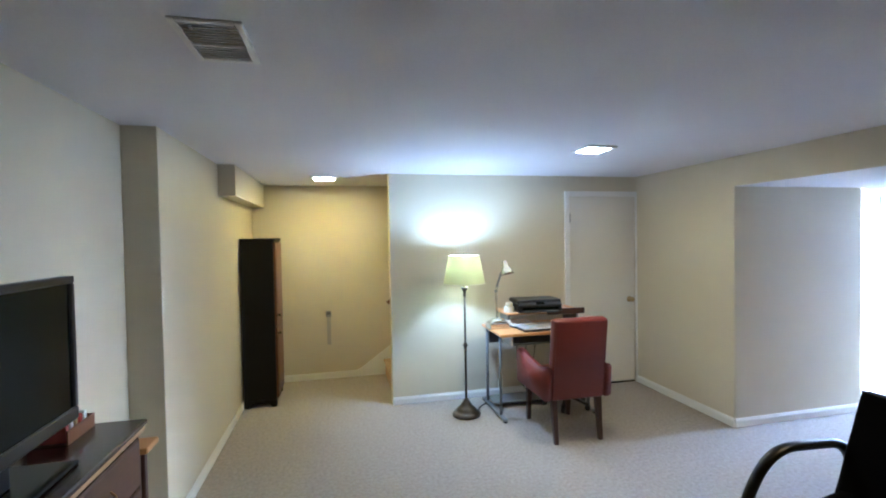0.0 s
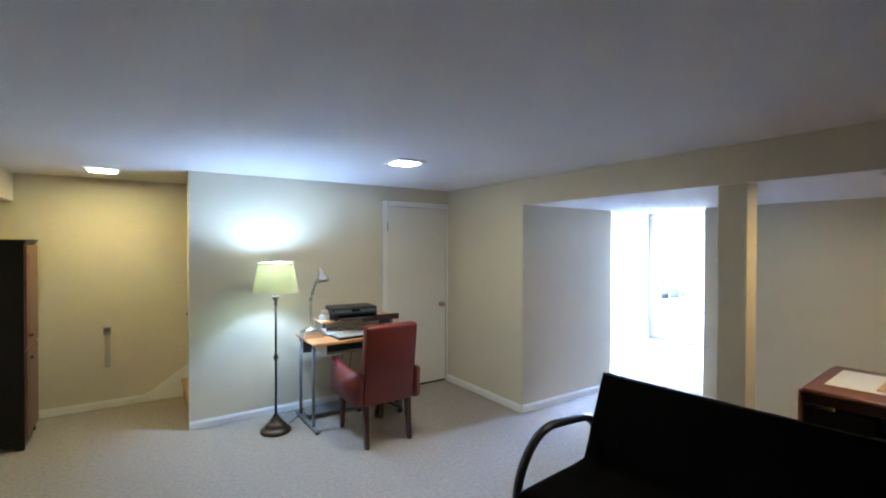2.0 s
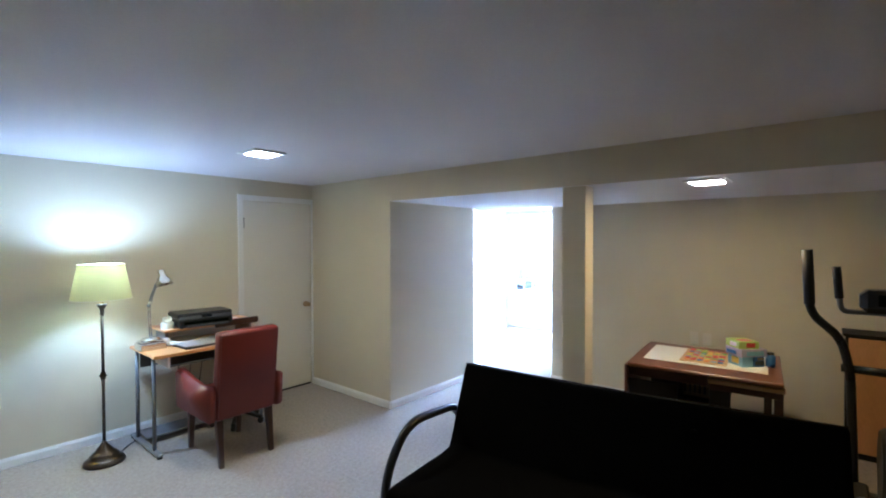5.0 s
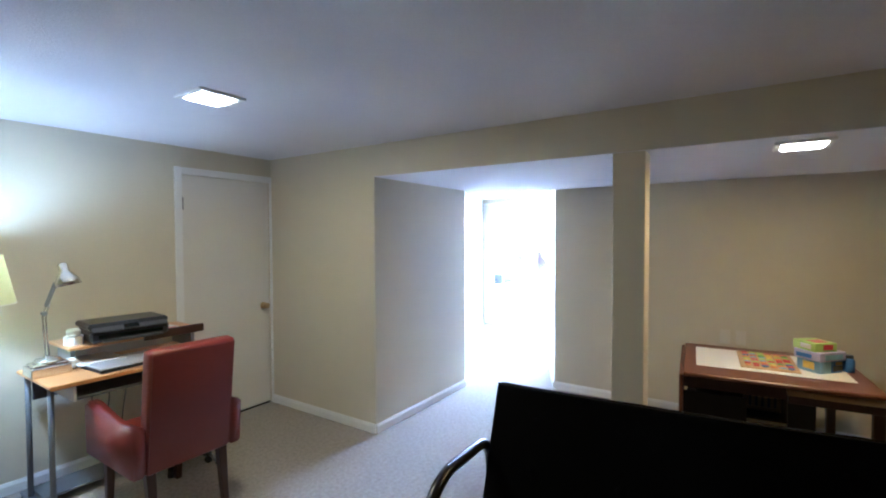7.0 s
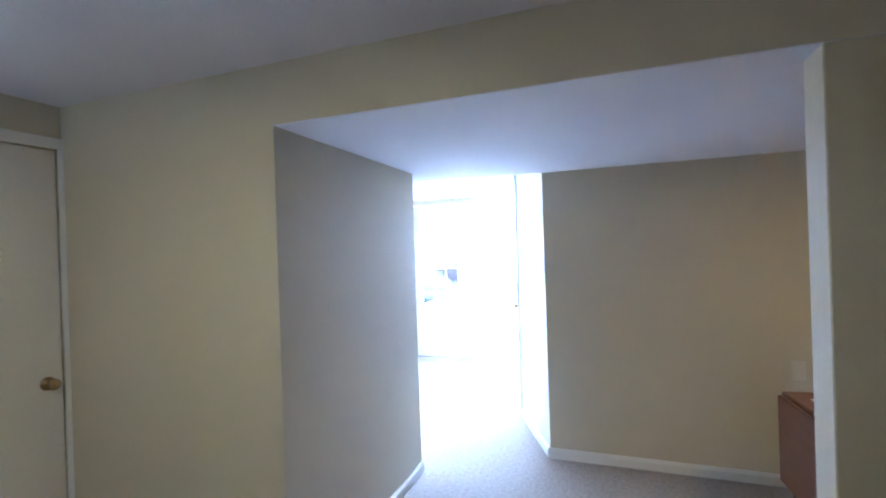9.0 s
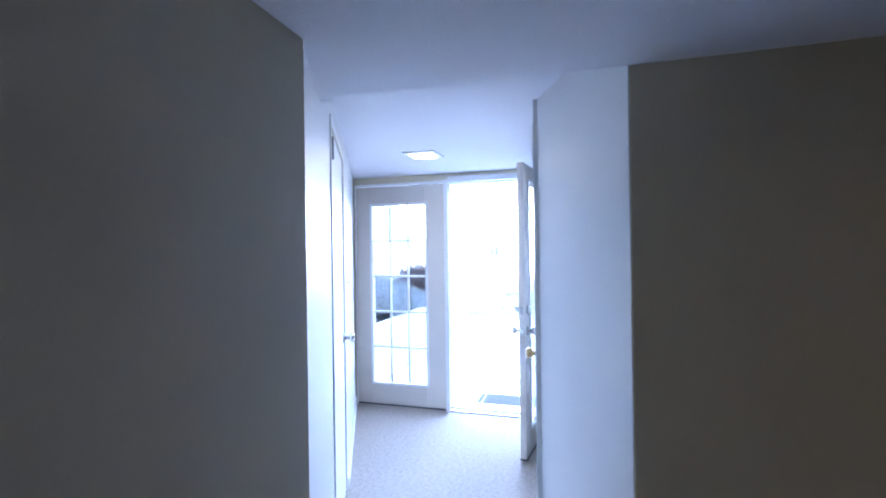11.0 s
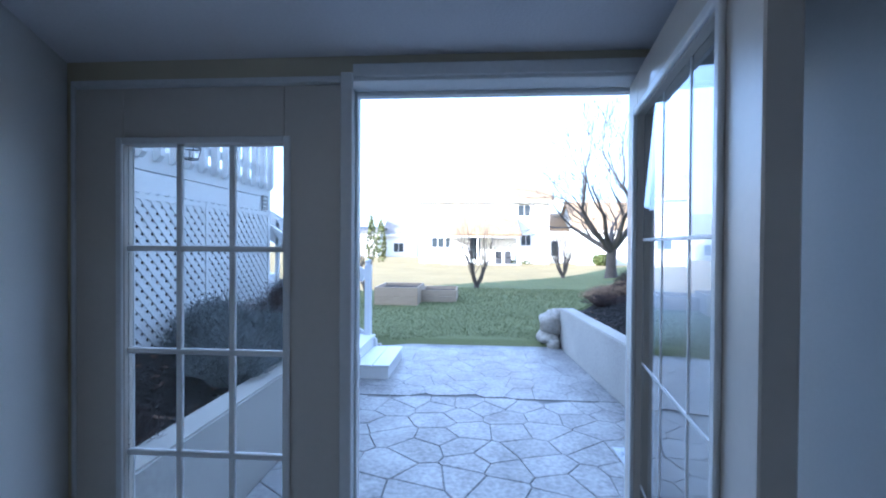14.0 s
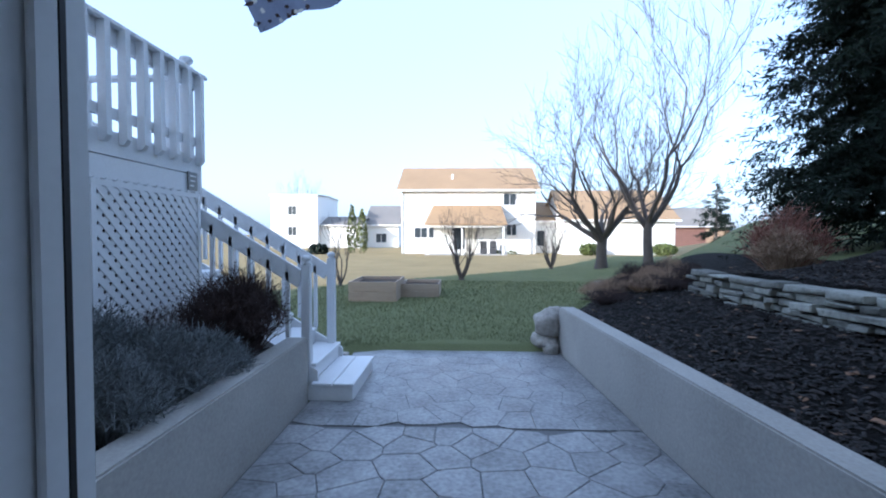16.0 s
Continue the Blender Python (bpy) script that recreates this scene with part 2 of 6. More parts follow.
structure("floor", boxes(((-0.6, SOUTH - 0.1, -0.12), (8.24, 5.62, 0.0))), M["carpet"], "grey beige loop pile carpet over the whole basement", "carpet")
structure("ceiling", boxes(((-0.6, SOUTH - 0.1, CEIL), (XB, 5.62, CEIL + 0.12))), M["ceiling"], "matt off-white textured drywall ceiling", "ceiling")
structure("ceiling_alcove", boxes(((XB + 0.13, SOUTH - 0.1, ALC), (XA, 3.7, CEIL + 0.12)), ((XB + 0.002, SOUTH, ALC), (XB + 0.13, YP, ALC + 0.0025))), M["ceiling"], "lowered off-white ceiling over the alcove and passage", "ceiling")
structure("ceiling_hall", boxes(((XA + 0.002, 2.2, HALL), (XE + 0.02, 4.8, CEIL + 0.12))), M["ceiling"], "off-white ceiling of the entrance hall", "ceiling")
structure("beam", boxes(((XB, SOUTH, BEAM), (XB + 0.13, YP, CEIL + 0.1))), M["wall"], "painted drywall beam along the room", "beam")
structure("post", boxes(((XB - 0.004, 1.215, 0.0), (XB + 0.13, 1.385, ALC - 0.001)), bevel=0.004), M["wall"], "square painted drywall post under the beam", "post")

structure("wall_west", boxes(((XT - 0.15, SOUTH, 0), (XT, 2.75, CEIL))), M["wall"], "beige painted drywall behind the television", "wall")
structure("wall_west_near_stair", boxes(((XT - 0.15, 2.752, 0), (XL, YS, CEIL)), bevel=0.003), M["wall"], "beige painted drywall that stands forward", "wall")
structure("wall_stair", boxes(((XT - 0.15, YS, 0), (4.0, YS + 0.12, CEIL))), M["wall"], "beige painted wall of the stairwell", "wall")
structure("wall_lamp", boxes(((1.17, YL, 0), (3.055, YL + 0.115, CEIL)), ((3.055, YL, 2.045), (3.86, YL + 0.115, CEIL)), ((3.86, YL, 0), (XB, YL + 0.115, CEIL))), M["wall"], "beige painted drywall behind the desk", "wall")
structure("wall_east", boxes(((XB, YP, 0), (XB + 0.13, YS, CEIL))), M["wall"], "beige painted drywall beside the passage", "wall")
structure("wall_passage", boxes(((XB + 0.13, YP + 0.002, 0), (5.225, YP + 0.12, ALC))), M["wall"], "beige painted drywall along the passage", "wall")
structure("wall_alcove", boxes(((XA, SOUTH, 0), (XA + 0.12, 2.36, ALC)), bevel=0.003), M["wall"], "beige painted drywall at the back of the alcove", "wall")
structure("wall_south", boxes(((XT - 0.15, SOUTH - 0.12, 0), (XA + 0.12, SOUTH, CEIL))), M["wall"], "plain beige drywall", "wall")

# the hall's slanting north wall, built along its own line
SLANT = math.degrees(math.atan(0.473))
NW = pose(5.225, 3.165, 0, 0, 0, SLANT)
bm = boxes(((0, 0, 0), (0.835, 0.12, HALL)), ((0.835, 0, 2.035), (1.665, 0.12, HALL)), ((1.665, 0, 0), (3.38, 0.12, HALL)), m=NW)
structure("wall_hall_north", bm, M["wall_hall"], "glossy off-white hall wall with a closet door", "wall")
bm = bmesh.new()
prism(bm, [(XA + 0.002, 2.362), (6.38, 2.68), (6.38, 2.56), (5.80, 2.27), (XA + 0.002, 2.27)], 0, HALL)
structure("wall_hall_slant", bm, M["wall_hall"], "off-white slanting hall wall beside the doorway", "wall")
bm = boxes(((6.38, 2.58, 0), (6.445, 2.70, HALL)), ((6.445, 2.58, 2.035), (7.377, 2.70, HALL)), ((7.377, 2.58, 0), (XE, 2.70, HALL)))
structure("wall_hall_south", bm, M["wall_hall"], "glossy off-white hall wall with a closet door", "wall")
bm = boxes(((XE, 4.56, -0.3), (XE + 0.16, 21.4, 2.9)), ((XE, 2.72, 2.095), (XE + 0.16, 4.56, 2.9)), ((XE, -14, -0.3), (XE + 0.16, 2.72, 2.9)))
structure("wall_entrance", bm, M["wall"], "outer wall of the house with the patio doors", "wall")
# the storeys above, which shade the garden
structure("house_upper_storey", boxes(((-4, -14, 2.9), (XE + 0.16, 21.4, 10.5))), M["white"], "plain upper storeys of the house", "house wall")


def baseboard(name, a, b, side, h=0.072):
    """A skirting board along the wall from a to b, its face turned to side."""
    bm = bmesh.new()
    a, b, s = Vector((*a, 0)), Vector((*b, 0)), Vector((*side, 0)).normalized()
    way = b - a
    prof = [(0, 0), (0.014, 0), (0.014, h * 0.72), (0.009, h * 0.86), (0.006, h), (0, h)]
    rows = []
    for p in (a, a + way):
        rows.append([bm.verts.new(p + s * (d + 0.0005) + Vector((0, 0, z + 0.001))) for d, z in prof])
    n = len(prof)
    for i in range(n):
        bm.faces.new((rows[0][i], rows[0][(i + 1) % n], rows[1][(i + 1) % n], rows[1][i]))
    bm.faces.new(rows[0])
    bm.faces.new(rows[1][::-1])
    return structure("baseboard", bm, M["white"], "white painted baseboard with a rounded top", "baseboard")


sv, cv = math.sin(radians(SLANT)), math.cos(radians(SLANT))
nw = lambda s, d=0.0: (5.225 + s * cv + d * sv, 3.165 + s * sv - d * cv)
for a, b, s in [((XT, SOUTH), (XT, 2.752), (1, 0)), ((XT + 0.015, 2.752), (XL, 2.752), (0, -1)), ((XL, 2.755), (XL, YS), (1, 0)), ((XL + 0.015, YS), (0.88, YS), (0, -1)),
                ((1.17, YL), (3.0, YL), (0, -1)), ((XB, YP), (XB, YL - 0.016), (-1, 0)), ((XB, YP), (5.225, YP), (0, -1)),
                ((XA, SOUTH), (XA, 2.36), (-1, 0)), (nw(0), nw(0.78), (sv, -cv)), (nw(1.72), nw(3.36), (sv, -cv)),
                ((XA + 0.01, 2.367), (6.38, 2.685), (-0.41, 0.91)), ((7.42, 2.70), (XE - 0.1, 2.70), (0, 1))]:
    baseboard("baseboard", a, b, s)


def casing(name, m, w, h, width=0.057, depth=0.016):
    """A door's casing in the local x-z plane, its opening from 0 to w, proud towards -y."""
    bm = boxes(((-width, -depth, 0.001), (0, -0.0005, h + width)), ((w, -depth, 0.001), (w + width, -0.0005, h + width)), ((0, -depth, h), (w, -0.0005, h + width)), bevel=0.004, m=m)
    return structure(name, bm, M["white"], "white painted door casing", "door trim")


def knob(parent, at, towards, mat, r=0.027):
    bm = bmesh.new()
    m = Matrix.Translation(at) @ Vector(towards).to_track_quat("Z", "Y").to_matrix().to_4x4()
    lathe(bm, [(0, 0), (0.032, 0), (0.032, 0.004), (0.014, 0.010), (0.011, 0.030), (r * 0.8, 0.036), (r, 0.048), (r * 0.9, 0.060), (r * 0.5, 0.066), (0, 0.067)], 18, m)
    return part("door_knob", bm, mat, parent, "", smooth=True)


def flat_door(name, m, w, h, mat, hinge_left, label, knobmat, gap=0.02, hingemat="bronze"):
    """A flush door in the local x-z plane, face towards -y, with hinges and a knob."""
    ob = thing(name, (0, 0, 0), label, "door", kind="structure")
    ob.matrix_basis = m
    part("slab", boxes(((0.0015, 0.004, gap), (w - 0.0015, 0.040, h - 0.0015)), bevel=0.001), mat, ob)
    # black strip in place of the shadow in the gap below the slab
    part("sweep_or_gap_shade", boxes(((0.004, 0.008, 0.001), (w - 0.004, 0.036, gap - 0.001))), M["door_gap_shade"], ob, "black strip that paints the shadow gap under the door")
    knob(ob, (w - 0.065 if hinge_left else 0.065, 0.004, 0.955 if mat is M["hall_door"] else 0.915), (0, -1, 0), knobmat)
    x = -0.004 if hinge_left else w - 0.012
    for z in (0.22, h - 0.15 if mat is M["hall_door"] else 1.76):
        bm = boxes(((x, -0.006, z), (x + 0.016, 0.006, z + 0.09)), bevel=0.002)
        tube(bm, [(x + 0.008, -0.008, z - 0.004), (x + 0.008, -0.008, z + 0.094)], 0.006, 8)
        part("hinge", bm, M[hingemat], ob)
    return ob


casing("trim_desk_door", pose(3.068, YL, 0), 0.78, 2.03)
flat_door("door_1", pose(3.068, YL, 0), 0.78, 2.03, M["door"], True, "closed flush cream painted door with a bronze knob", M["brass"])
casing("trim_hall_north_door", NW @ pose(0.84, 0, 0), 0.82, 2.02, 0.036, 0.007)
flat_door("door_2", NW @ pose(0.84, 0, 0), 0.82, 2.02, M["hall_door"], True, "closed glossy white flush closet door", M["chrome"], hingemat="grey_steel")
casing("trim_hall_south_door", pose(7.372, 2.70, 0, 0, 0, 180), 0.922, 2.02, 0.036, 0.007)
flat_door("door_3", pose(7.372, 2.70, 0, 0, 0, 180), 0.922, 2.02, M["hall_door"], True, "closed glossy white flush closet door", M["brass"])

# ---- the patio doors ----
M["ext_white"] = material("white_exterior_paint", (0.78, 0.78, 0.77), 0.45, 0.05, 60, 0.1, blot=2)
M["door_panel"] = material("off_white_panel_paint", (0.63, 0.585, 0.52), 0.40, 0.03, 60, 0.08, blot=1.5)
M["rubber"] = material("black_rubber", (0.015, 0.014, 0.014), 0.6, 0.15, 120, 0.2)
M["alu"] = material("aluminium_sill", (0.55, 0.55, 0.55), 0.38, 0.08, 60, 0.1, metal=0.9)


def lites(parent, w0, w1, z0, z1, depth, cols=3, rows=5, stile=0.018, frame_w=0.022):
    """A glazed field in the local x-z plane round y = 0: a raised frame, a pane and bars on both sides."""
    for sgn in (-1, 1):
        y0, y1 = sorted((sgn * depth / 2, sgn * (depth / 2 + 0.010)))
        part("glazing_bead", boxes(((w0 - frame_w, y0, z0 - frame_w), (w0, y1, z1 + frame_w)), ((w1, y0, z0 - frame_w), (w1 + frame_w, y1, z1 + frame_w)),
                                   ((w0, y0, z0 - frame_w), (w1, y1, z0)), ((w0, y0, z1), (w1, y1, z1 + frame_w)), bevel=0.003), M["ext_white"], parent)
    pane = part("pane", boxes(((w0, -0.003, z0), (w1, 0.003, z1))), M["glass"], parent, "clear glass pane")
    pane.visible_shadow = False
    for i in range(1, cols):
        x = w0 + (w1 - w0) * i / cols
        part("muntin", boxes(((x - stile / 2, -stile * 0.55, z0), (x + stile / 2, stile * 0.55, z1)), bevel=stile * 0.15), M["ext_white"], parent)
    for i in range(1, rows):
        z = z0 + (z1 - z0) * i / rows
        part("muntin", boxes(((w0, -stile * 0.6, z - stile / 2), (w1, stile * 0.6, z + stile / 2)), bevel=stile * 0.15), M["ext_white"], parent)


def glazed_door(name, m, w, h, g0, g1, z0, z1, label, thick=0.044, bar_w=0.018):
    ob = thing(name, (0, 0, 0), label, "door", kind="structure")
    ob.matrix_basis = m
    t = thick / 2
    part("stile", boxes(((0, -t, 0.012), (g0, t, h)), bevel=0.003), M["door_panel"], ob)
    part("stile", boxes(((g1, -t, 0.012), (w, t, h)), bevel=0.003), M["door_panel"], ob)
    part("rail", boxes(((g0 + 0.0005, -t, 0.012), (g1 - 0.0005, t, z0)), bevel=0.002), M["door_panel"], ob)
    part("rail", boxes(((g0 + 0.0005, -t, z1), (g1 - 0.0005, t, h)), bevel=0.002), M["door_panel"], ob)
    part("sweep_or_gap_shade", boxes(((0.004, -t - 0.004, 0.0), (w - 0.004, t + 0.002, 0.011)), bevel=0.002), M["rubber"], ob)
    lites(ob, g0, g1, z0, z1, thick, stile=bar_w)
    return ob


# fixed leaf: local x runs from the hall corner towards the opening
FIX = pose(XE + 0.012, 4.545, 0.012, 0, 0, -90)
glazed_door("window_1", FIX, 0.885, 2.055, 0.165, 0.695, 0.215, 1.875, "fixed white glazed door leaf with fifteen lites")
# open leaf, hinged at the jamb and swung into the hall
HINGE = (XE + 0.035, 2.765)
OPEN = math.degrees(math.atan2(2.885 - HINGE[1], 7.385 - HINGE[0]))
leaf = glazed_door("door_4", pose(HINGE[0], HINGE[1], 0.012, 0, 0, OPEN), 0.872, 2.05, 0.125, 0.735, 0.20, 1.925, "open white glazed patio door swung into the hall", bar_w=0.008)
for sgn in (-1, 1):
    knob(leaf, (0.872 - 0.06, sgn * 0.022, 0.885), (0, sgn, 0), M["chrome"], 0.029)
    bm = bmesh.new()
    lathe(bm, [(0, 0), (0.031, 0), (0.031, 0.012), (0.026, 0.018), (0, 0.019)], 20, Matrix.Translation((0.872 - 0.06, sgn * 0.022, 1.03)) @ Vector((0, sgn, 0)).to_track_quat("Z", "Y").to_matrix().to_4x4())
    if sgn < 0:
        box(bm, (0.872 - 0.065, -0.062, 1.010), (0.872 - 0.055, -0.041, 1.050), 0.003)
    part("deadbolt", bm, M["chrome"], leaf, smooth=False)
part("latch_plate", boxes(((0.8725, -0.012, 0.86), (0.875, 0.012, 0.915)), ((0.8725, -0.012, 1.0), (0.875, 0.012, 1.06)), bevel=0.0008), M["chrome"], leaf)
for z in (0.2, 0.98, 1.72):
    bm = bmesh.new()
    tube(bm, [(-0.004, 0.028, z), (-0.004, 0.028, z + 0.1)], 0.008, 8)
    box(bm, (-0.003, 0.0225, z + 0.003), (0.03, 0.024, z + 0.097))
    part("hinge", bm, M["bronze"], leaf)

# frame of the doors: jambs, head, mullion and mouldings
FX0, FX1 = XE - 0.012, XE + 0.165
door_frame = thing("door_frame", (0, 0, 0), "white painted frame of the patio doors", "door frame", kind="structure")
for nm, lo, hi in (("jamb", (FX0, 3.652, 0), (FX1, 3.659, 2.075)), ("jamb", (FX0, 2.715, 0), (FX1, 2.738, 2.075)), ("head", (FX0, 2.738, 2.075), (FX1, 3.652, 2.0945)),
                   ("jamb", (FX0, 4.548, 0), (FX1, 4.562, 2.0945)), ("head", (FX0, 3.66, 2.0755), (FX1, 4.548, 2.0945)),
                   ("moulding", (FX0 - 0.012, 3.630, 0.001), (FX0 - 0.0005, 3.668, 2.10)), ("moulding", (FX0 - 0.012, 2.71, 2.085), (FX0 - 0.0005, 3.63, 2.125)),
                   ("stop", (XE + 0.09, 3.642, 0.02), (XE + 0.12, 3.6515, 2.0745)), ("stop", (XE + 0.09, 2.7385, 0.02), (XE + 0.12, 2.757, 2.0745)), ("stop", (XE + 0.09, 2.757, 2.062), (XE + 0.12, 3.642, 2.0748)),
                   ("outer_moulding", (XE + 0.166, 3.70, -0.06), (XE + 0.20, 3.76, 2.14)), ("outer_moulding", (XE + 0.166, 2.69, -0.06), (XE + 0.20, 2.738, 2.14)), ("outer_moulding", (XE + 0.166, 2.7385, 2.085), (XE + 0.20, 3.70, 2.14))):
    part(nm, boxes((lo, hi), bevel=0.003), M["ext_white"], door_frame)
structure("sill", boxes(((XE - 0.01, 2.739, 0.0), (XE + 0.24, 3.644, 0.016)), ((XE + 0.05, 2.739, 0.016), (XE + 0.09, 3.644, 0.028)), bevel=0.003), M["alu"], "metal door sill", "sill")
structure("weatherstrip", boxes(((XE + 0.123, 3.645, 0.03), (XE + 0.130, 3.6517, 2.03))), M["rubber"], "black weatherstrip in the jamb", "weatherstrip")
for z in (0.95, 0.80):
    structure("strike_plate", boxes(((XE + 0.02, 3.6505, z), (XE + 0.05, 3.6519, z + 0.07))), M["bronze"], "dark metal strike plate", "strike plate")

# ---- recessed square lights and the vent ----
def square_light(name, at, size, lens, label):
    ob = thing(name, at, label, "ceiling light", "recessed square ceiling lights")
    s, f = size / 2, size / 2 + 0.03
    bm = bmesh.new()
    for a, b in (((-f, -f, -0.014), (-s, f, 0)), ((s, -f, -0.014), (f, f, 0)), ((-s, -f, -0.014), (s, -s, 0)), ((-s, s, -0.014), (s, f, 0))):
        box(bm, a, b, 0.003)
    part("trim_ring", bm, M["white"], ob)
    bm = boxes(((-s + 0.001, -s + 0.001, -0.020), (s - 0.001, s - 0.001, -0.001)), bevel=0.008)
    pan = part("lens", bm, lens, ob, "glowing prismatic lens")
    pan.visible_shadow = False
    return ob


square_light("ceiling_light", (0.56, 4.77, CEIL), 0.2, M["lens_warm"], "lit square ceiling light near the stairwell")
square_light("ceiling_light", (2.495, 3.0, CEIL), 0.18, M["lens_cool"], "lit square ceiling light before the desk")
square_light("ceiling_light", (4.125, 0.53, ALC), 0.18, M["lens_warm"], "lit square ceiling light in the alcove")
square_light("ceiling_light", (7.35, 3.565, HALL), 0.175, M["lens_cool"], "lit square ceiling light in the hall")

# ---- the garden's ground ----
M["lawn"] = material("winter_lawn", (0.145, 0.16, 0.075), 0.9, 0.2, 55, 0.5, blot=0.9, spec=0.1, bump_size=0.03)
# paler tan puts sunlight into the lawn's colour, beyond the house's shadow
M["field"] = material("tan_sunlit_lawn", (0.30, 0.235, 0.12), 0.95, 0.2, 30, 0.6, blot=0.5, spec=0.1, bump_size=0.03)
M["mulch"] = material("dark_bark_mulch", (0.0065, 0.0055, 0.005), 0.9, 0.6, 70, 1.0, blot=14, spec=0.15, bump_size=0.03)
M["concrete"] = material("light_concrete", (0.36, 0.348, 0.325), 0.8, 0.2, 45, 0.4, blot=1.3, bump_size=0.003)
M["patio"] = material("stamped_grey_concrete", (0.245, 0.247, 0.255), 0.42, 0.55, 26, 0.8, blot=3.2, bump_size=0.006, island=0.10)
M["joint"] = material("dark_joint_concrete", (0.13, 0.13, 0.135), 0.7, 0.3, 40, 0.4, blot=3)

LWY = 4.74


def smooth(a, b, x):
    t = min(1.0, max(0.0, (x - a) / (b - a)))
    return t * t * (3 - 2 * t)


def rw_y(x):
    return 1.52 + (x - 8.4) * 0.0655


def ground_z(x, y):
    d = rw_y(min(x, 14.3)) - 0.2 - y
    hill = 0.0
    if d > 0.03:
        hill = 0.47 + 0.26 * smooth(0, 1.7, d) + 0.36 * smooth(1.72, 1.9, d) * (1 - smooth(13.6, 15.5, x)) + 1.45 * smooth(2.0, 7.0, d) * (1 - 0.65 * smooth(11.5, 16.5, x)) + 1.1 * smooth(6, 14, d)
        edge = 14.5 + 1.25 * max(0.0, d - 0.3)
        hill = hill * (1 - smooth(edge - 0.6, edge + 2.8 + 0.3 * max(0, d), x)) + 0.42 * smooth(2, 7, d) * smooth(edge - 0.6, edge + 2.8, x) * (1 - smooth(30, 42, x))
        hill += 0.10 * math.exp(-((x - 16.2) ** 2 / 2.2 + (y - 0.2) ** 2 / 1.6))
    bed = 0.0
    if y > LWY + 0.02 and x < 12.4:
        bed = (0.44 + 0.30 * smooth(4.9, 5.9, y)) * (1 - smooth(12.2, 12.45, x))
    low = -0.16 if (x < 14.25 and LWY + 0.1 > y > rw_y(x) - 0.1) else 0.0
    if x < 8.38:
        return -0.35
    return low + hill + bed + (0.02 * math.sin(x * 0.7) * math.cos(y * 0.5) if x > 15 else 0) + 0.05 * smooth(30, 43, x)


def axis_steps(stops):
    out = []
    for a, b, step in stops:
        n = max(1, round((b - a) / step))
        out += [a + (b - a) * k / n for k in range(n)]
    return out + [stops[-1][1]]


xs = axis_steps([(-400, -20, 95), (-20, 8.3, 9), (8.3, 8.42, 0.12), (8.42, 15.2, 0.17), (15.2, 36, 0.35), (36, 50, 1.3), (50, 120, 10), (120, 900, 130)])
ys = axis_steps([(-700, -60, 80), (-60, -16, 4), (-16, -4, 0.6), (-4, 8, 0.12), (8, 24, 0.8), (24, 80, 7), (80, 700, 100)])


def ground_kind(x, y):
    d = rw_y(min(x, 14.3)) - 0.2 - y
    w = 0.25 * noise.noise((x * 1.3, y * 1.3, 0))
    if 8.3 < x < 12.4 and LWY < y < 9:
        return 2
    if x > 8.3 and d > -0.15 and d < 5.2 and x < 14.8 + 1.45 * d + w:
        return 2
    # the house's shadow edge, where the lawn turns to the painted sunlit tan
    if x + 0.93 * y > 28.4 + 1.2 * w:
        return 1
    return 0


bm = bmesh.new()
grid = [[bm.verts.new((x, y, ground_z(x, y) + (0.025 * noise.noise((x * 5, y * 5, 3)) if ground_kind(x, y) == 2 else 0))) for y in ys] for x in xs]
for i in range(len(xs) - 1):
    for j in range(len(ys) - 1):
        f = bm.faces.new((grid[i][j], grid[i + 1][j], grid[i + 1][j + 1], grid[i][j + 1]))
        f.material_index = ground_kind((xs[i] + xs[i + 1]) / 2, (ys[j] + ys[j + 1]) / 2)
        f.smooth = True
structure("ground", bm, [M["lawn"], M["field"], M["mulch"]], "short winter lawn with mulch beds and a field painted sunlit tan beyond", "ground")

# ---- patio and its low walls ----
PZ = -0.07
ARC = [(14.25 + 0.36 * (1 - ((y - 3.15) / 1.27) ** 2), y) for y in [1.90 + 2.5 * k / 14 for k in range(15)]]
bm = bmesh.new()
prism(bm, [(8.385, LWY), (8.385, 1.50)] + ARC[:1] + ARC[1:] + [(14.2, LWY)], -0.25, PZ - 0.012)
structure("patio", bm, M["joint"], "grey stamped concrete patio with irregular stones", "patio")
bm = bmesh.new()
prism(bm, [(8.385, 1.32), (8.385, rw_y(8.4)), (14.28, rw_y(14.28)), (14.28, rw_y(14.28) - 0.21)], -0.3, 0.56)
bmesh.ops.bevel(bm, geom=[e for e in bm.edges if e.verts[0].co.z > 0.5 and e.verts[1].co.z > 0.5], offset=0.012, segments=2, affect="EDGES")
structure("garden_wall_south", bm, M["concrete"], "low concrete retaining wall beside the patio", "retaining wall")
bm = boxes(((8.385, LWY, -0.3), (12.26, LWY + 0.2, 0.56)))
bmesh.ops.bevel(bm, geom=[e for e in bm.edges if e.verts[0].co.z > 0.5 and e.verts[1].co.z > 0.5], offset=0.012, segments=2, affect="EDGES")
structure("garden_wall_north", bm, M["concrete"], "low concrete retaining wall along the planting bed", "retaining wall")

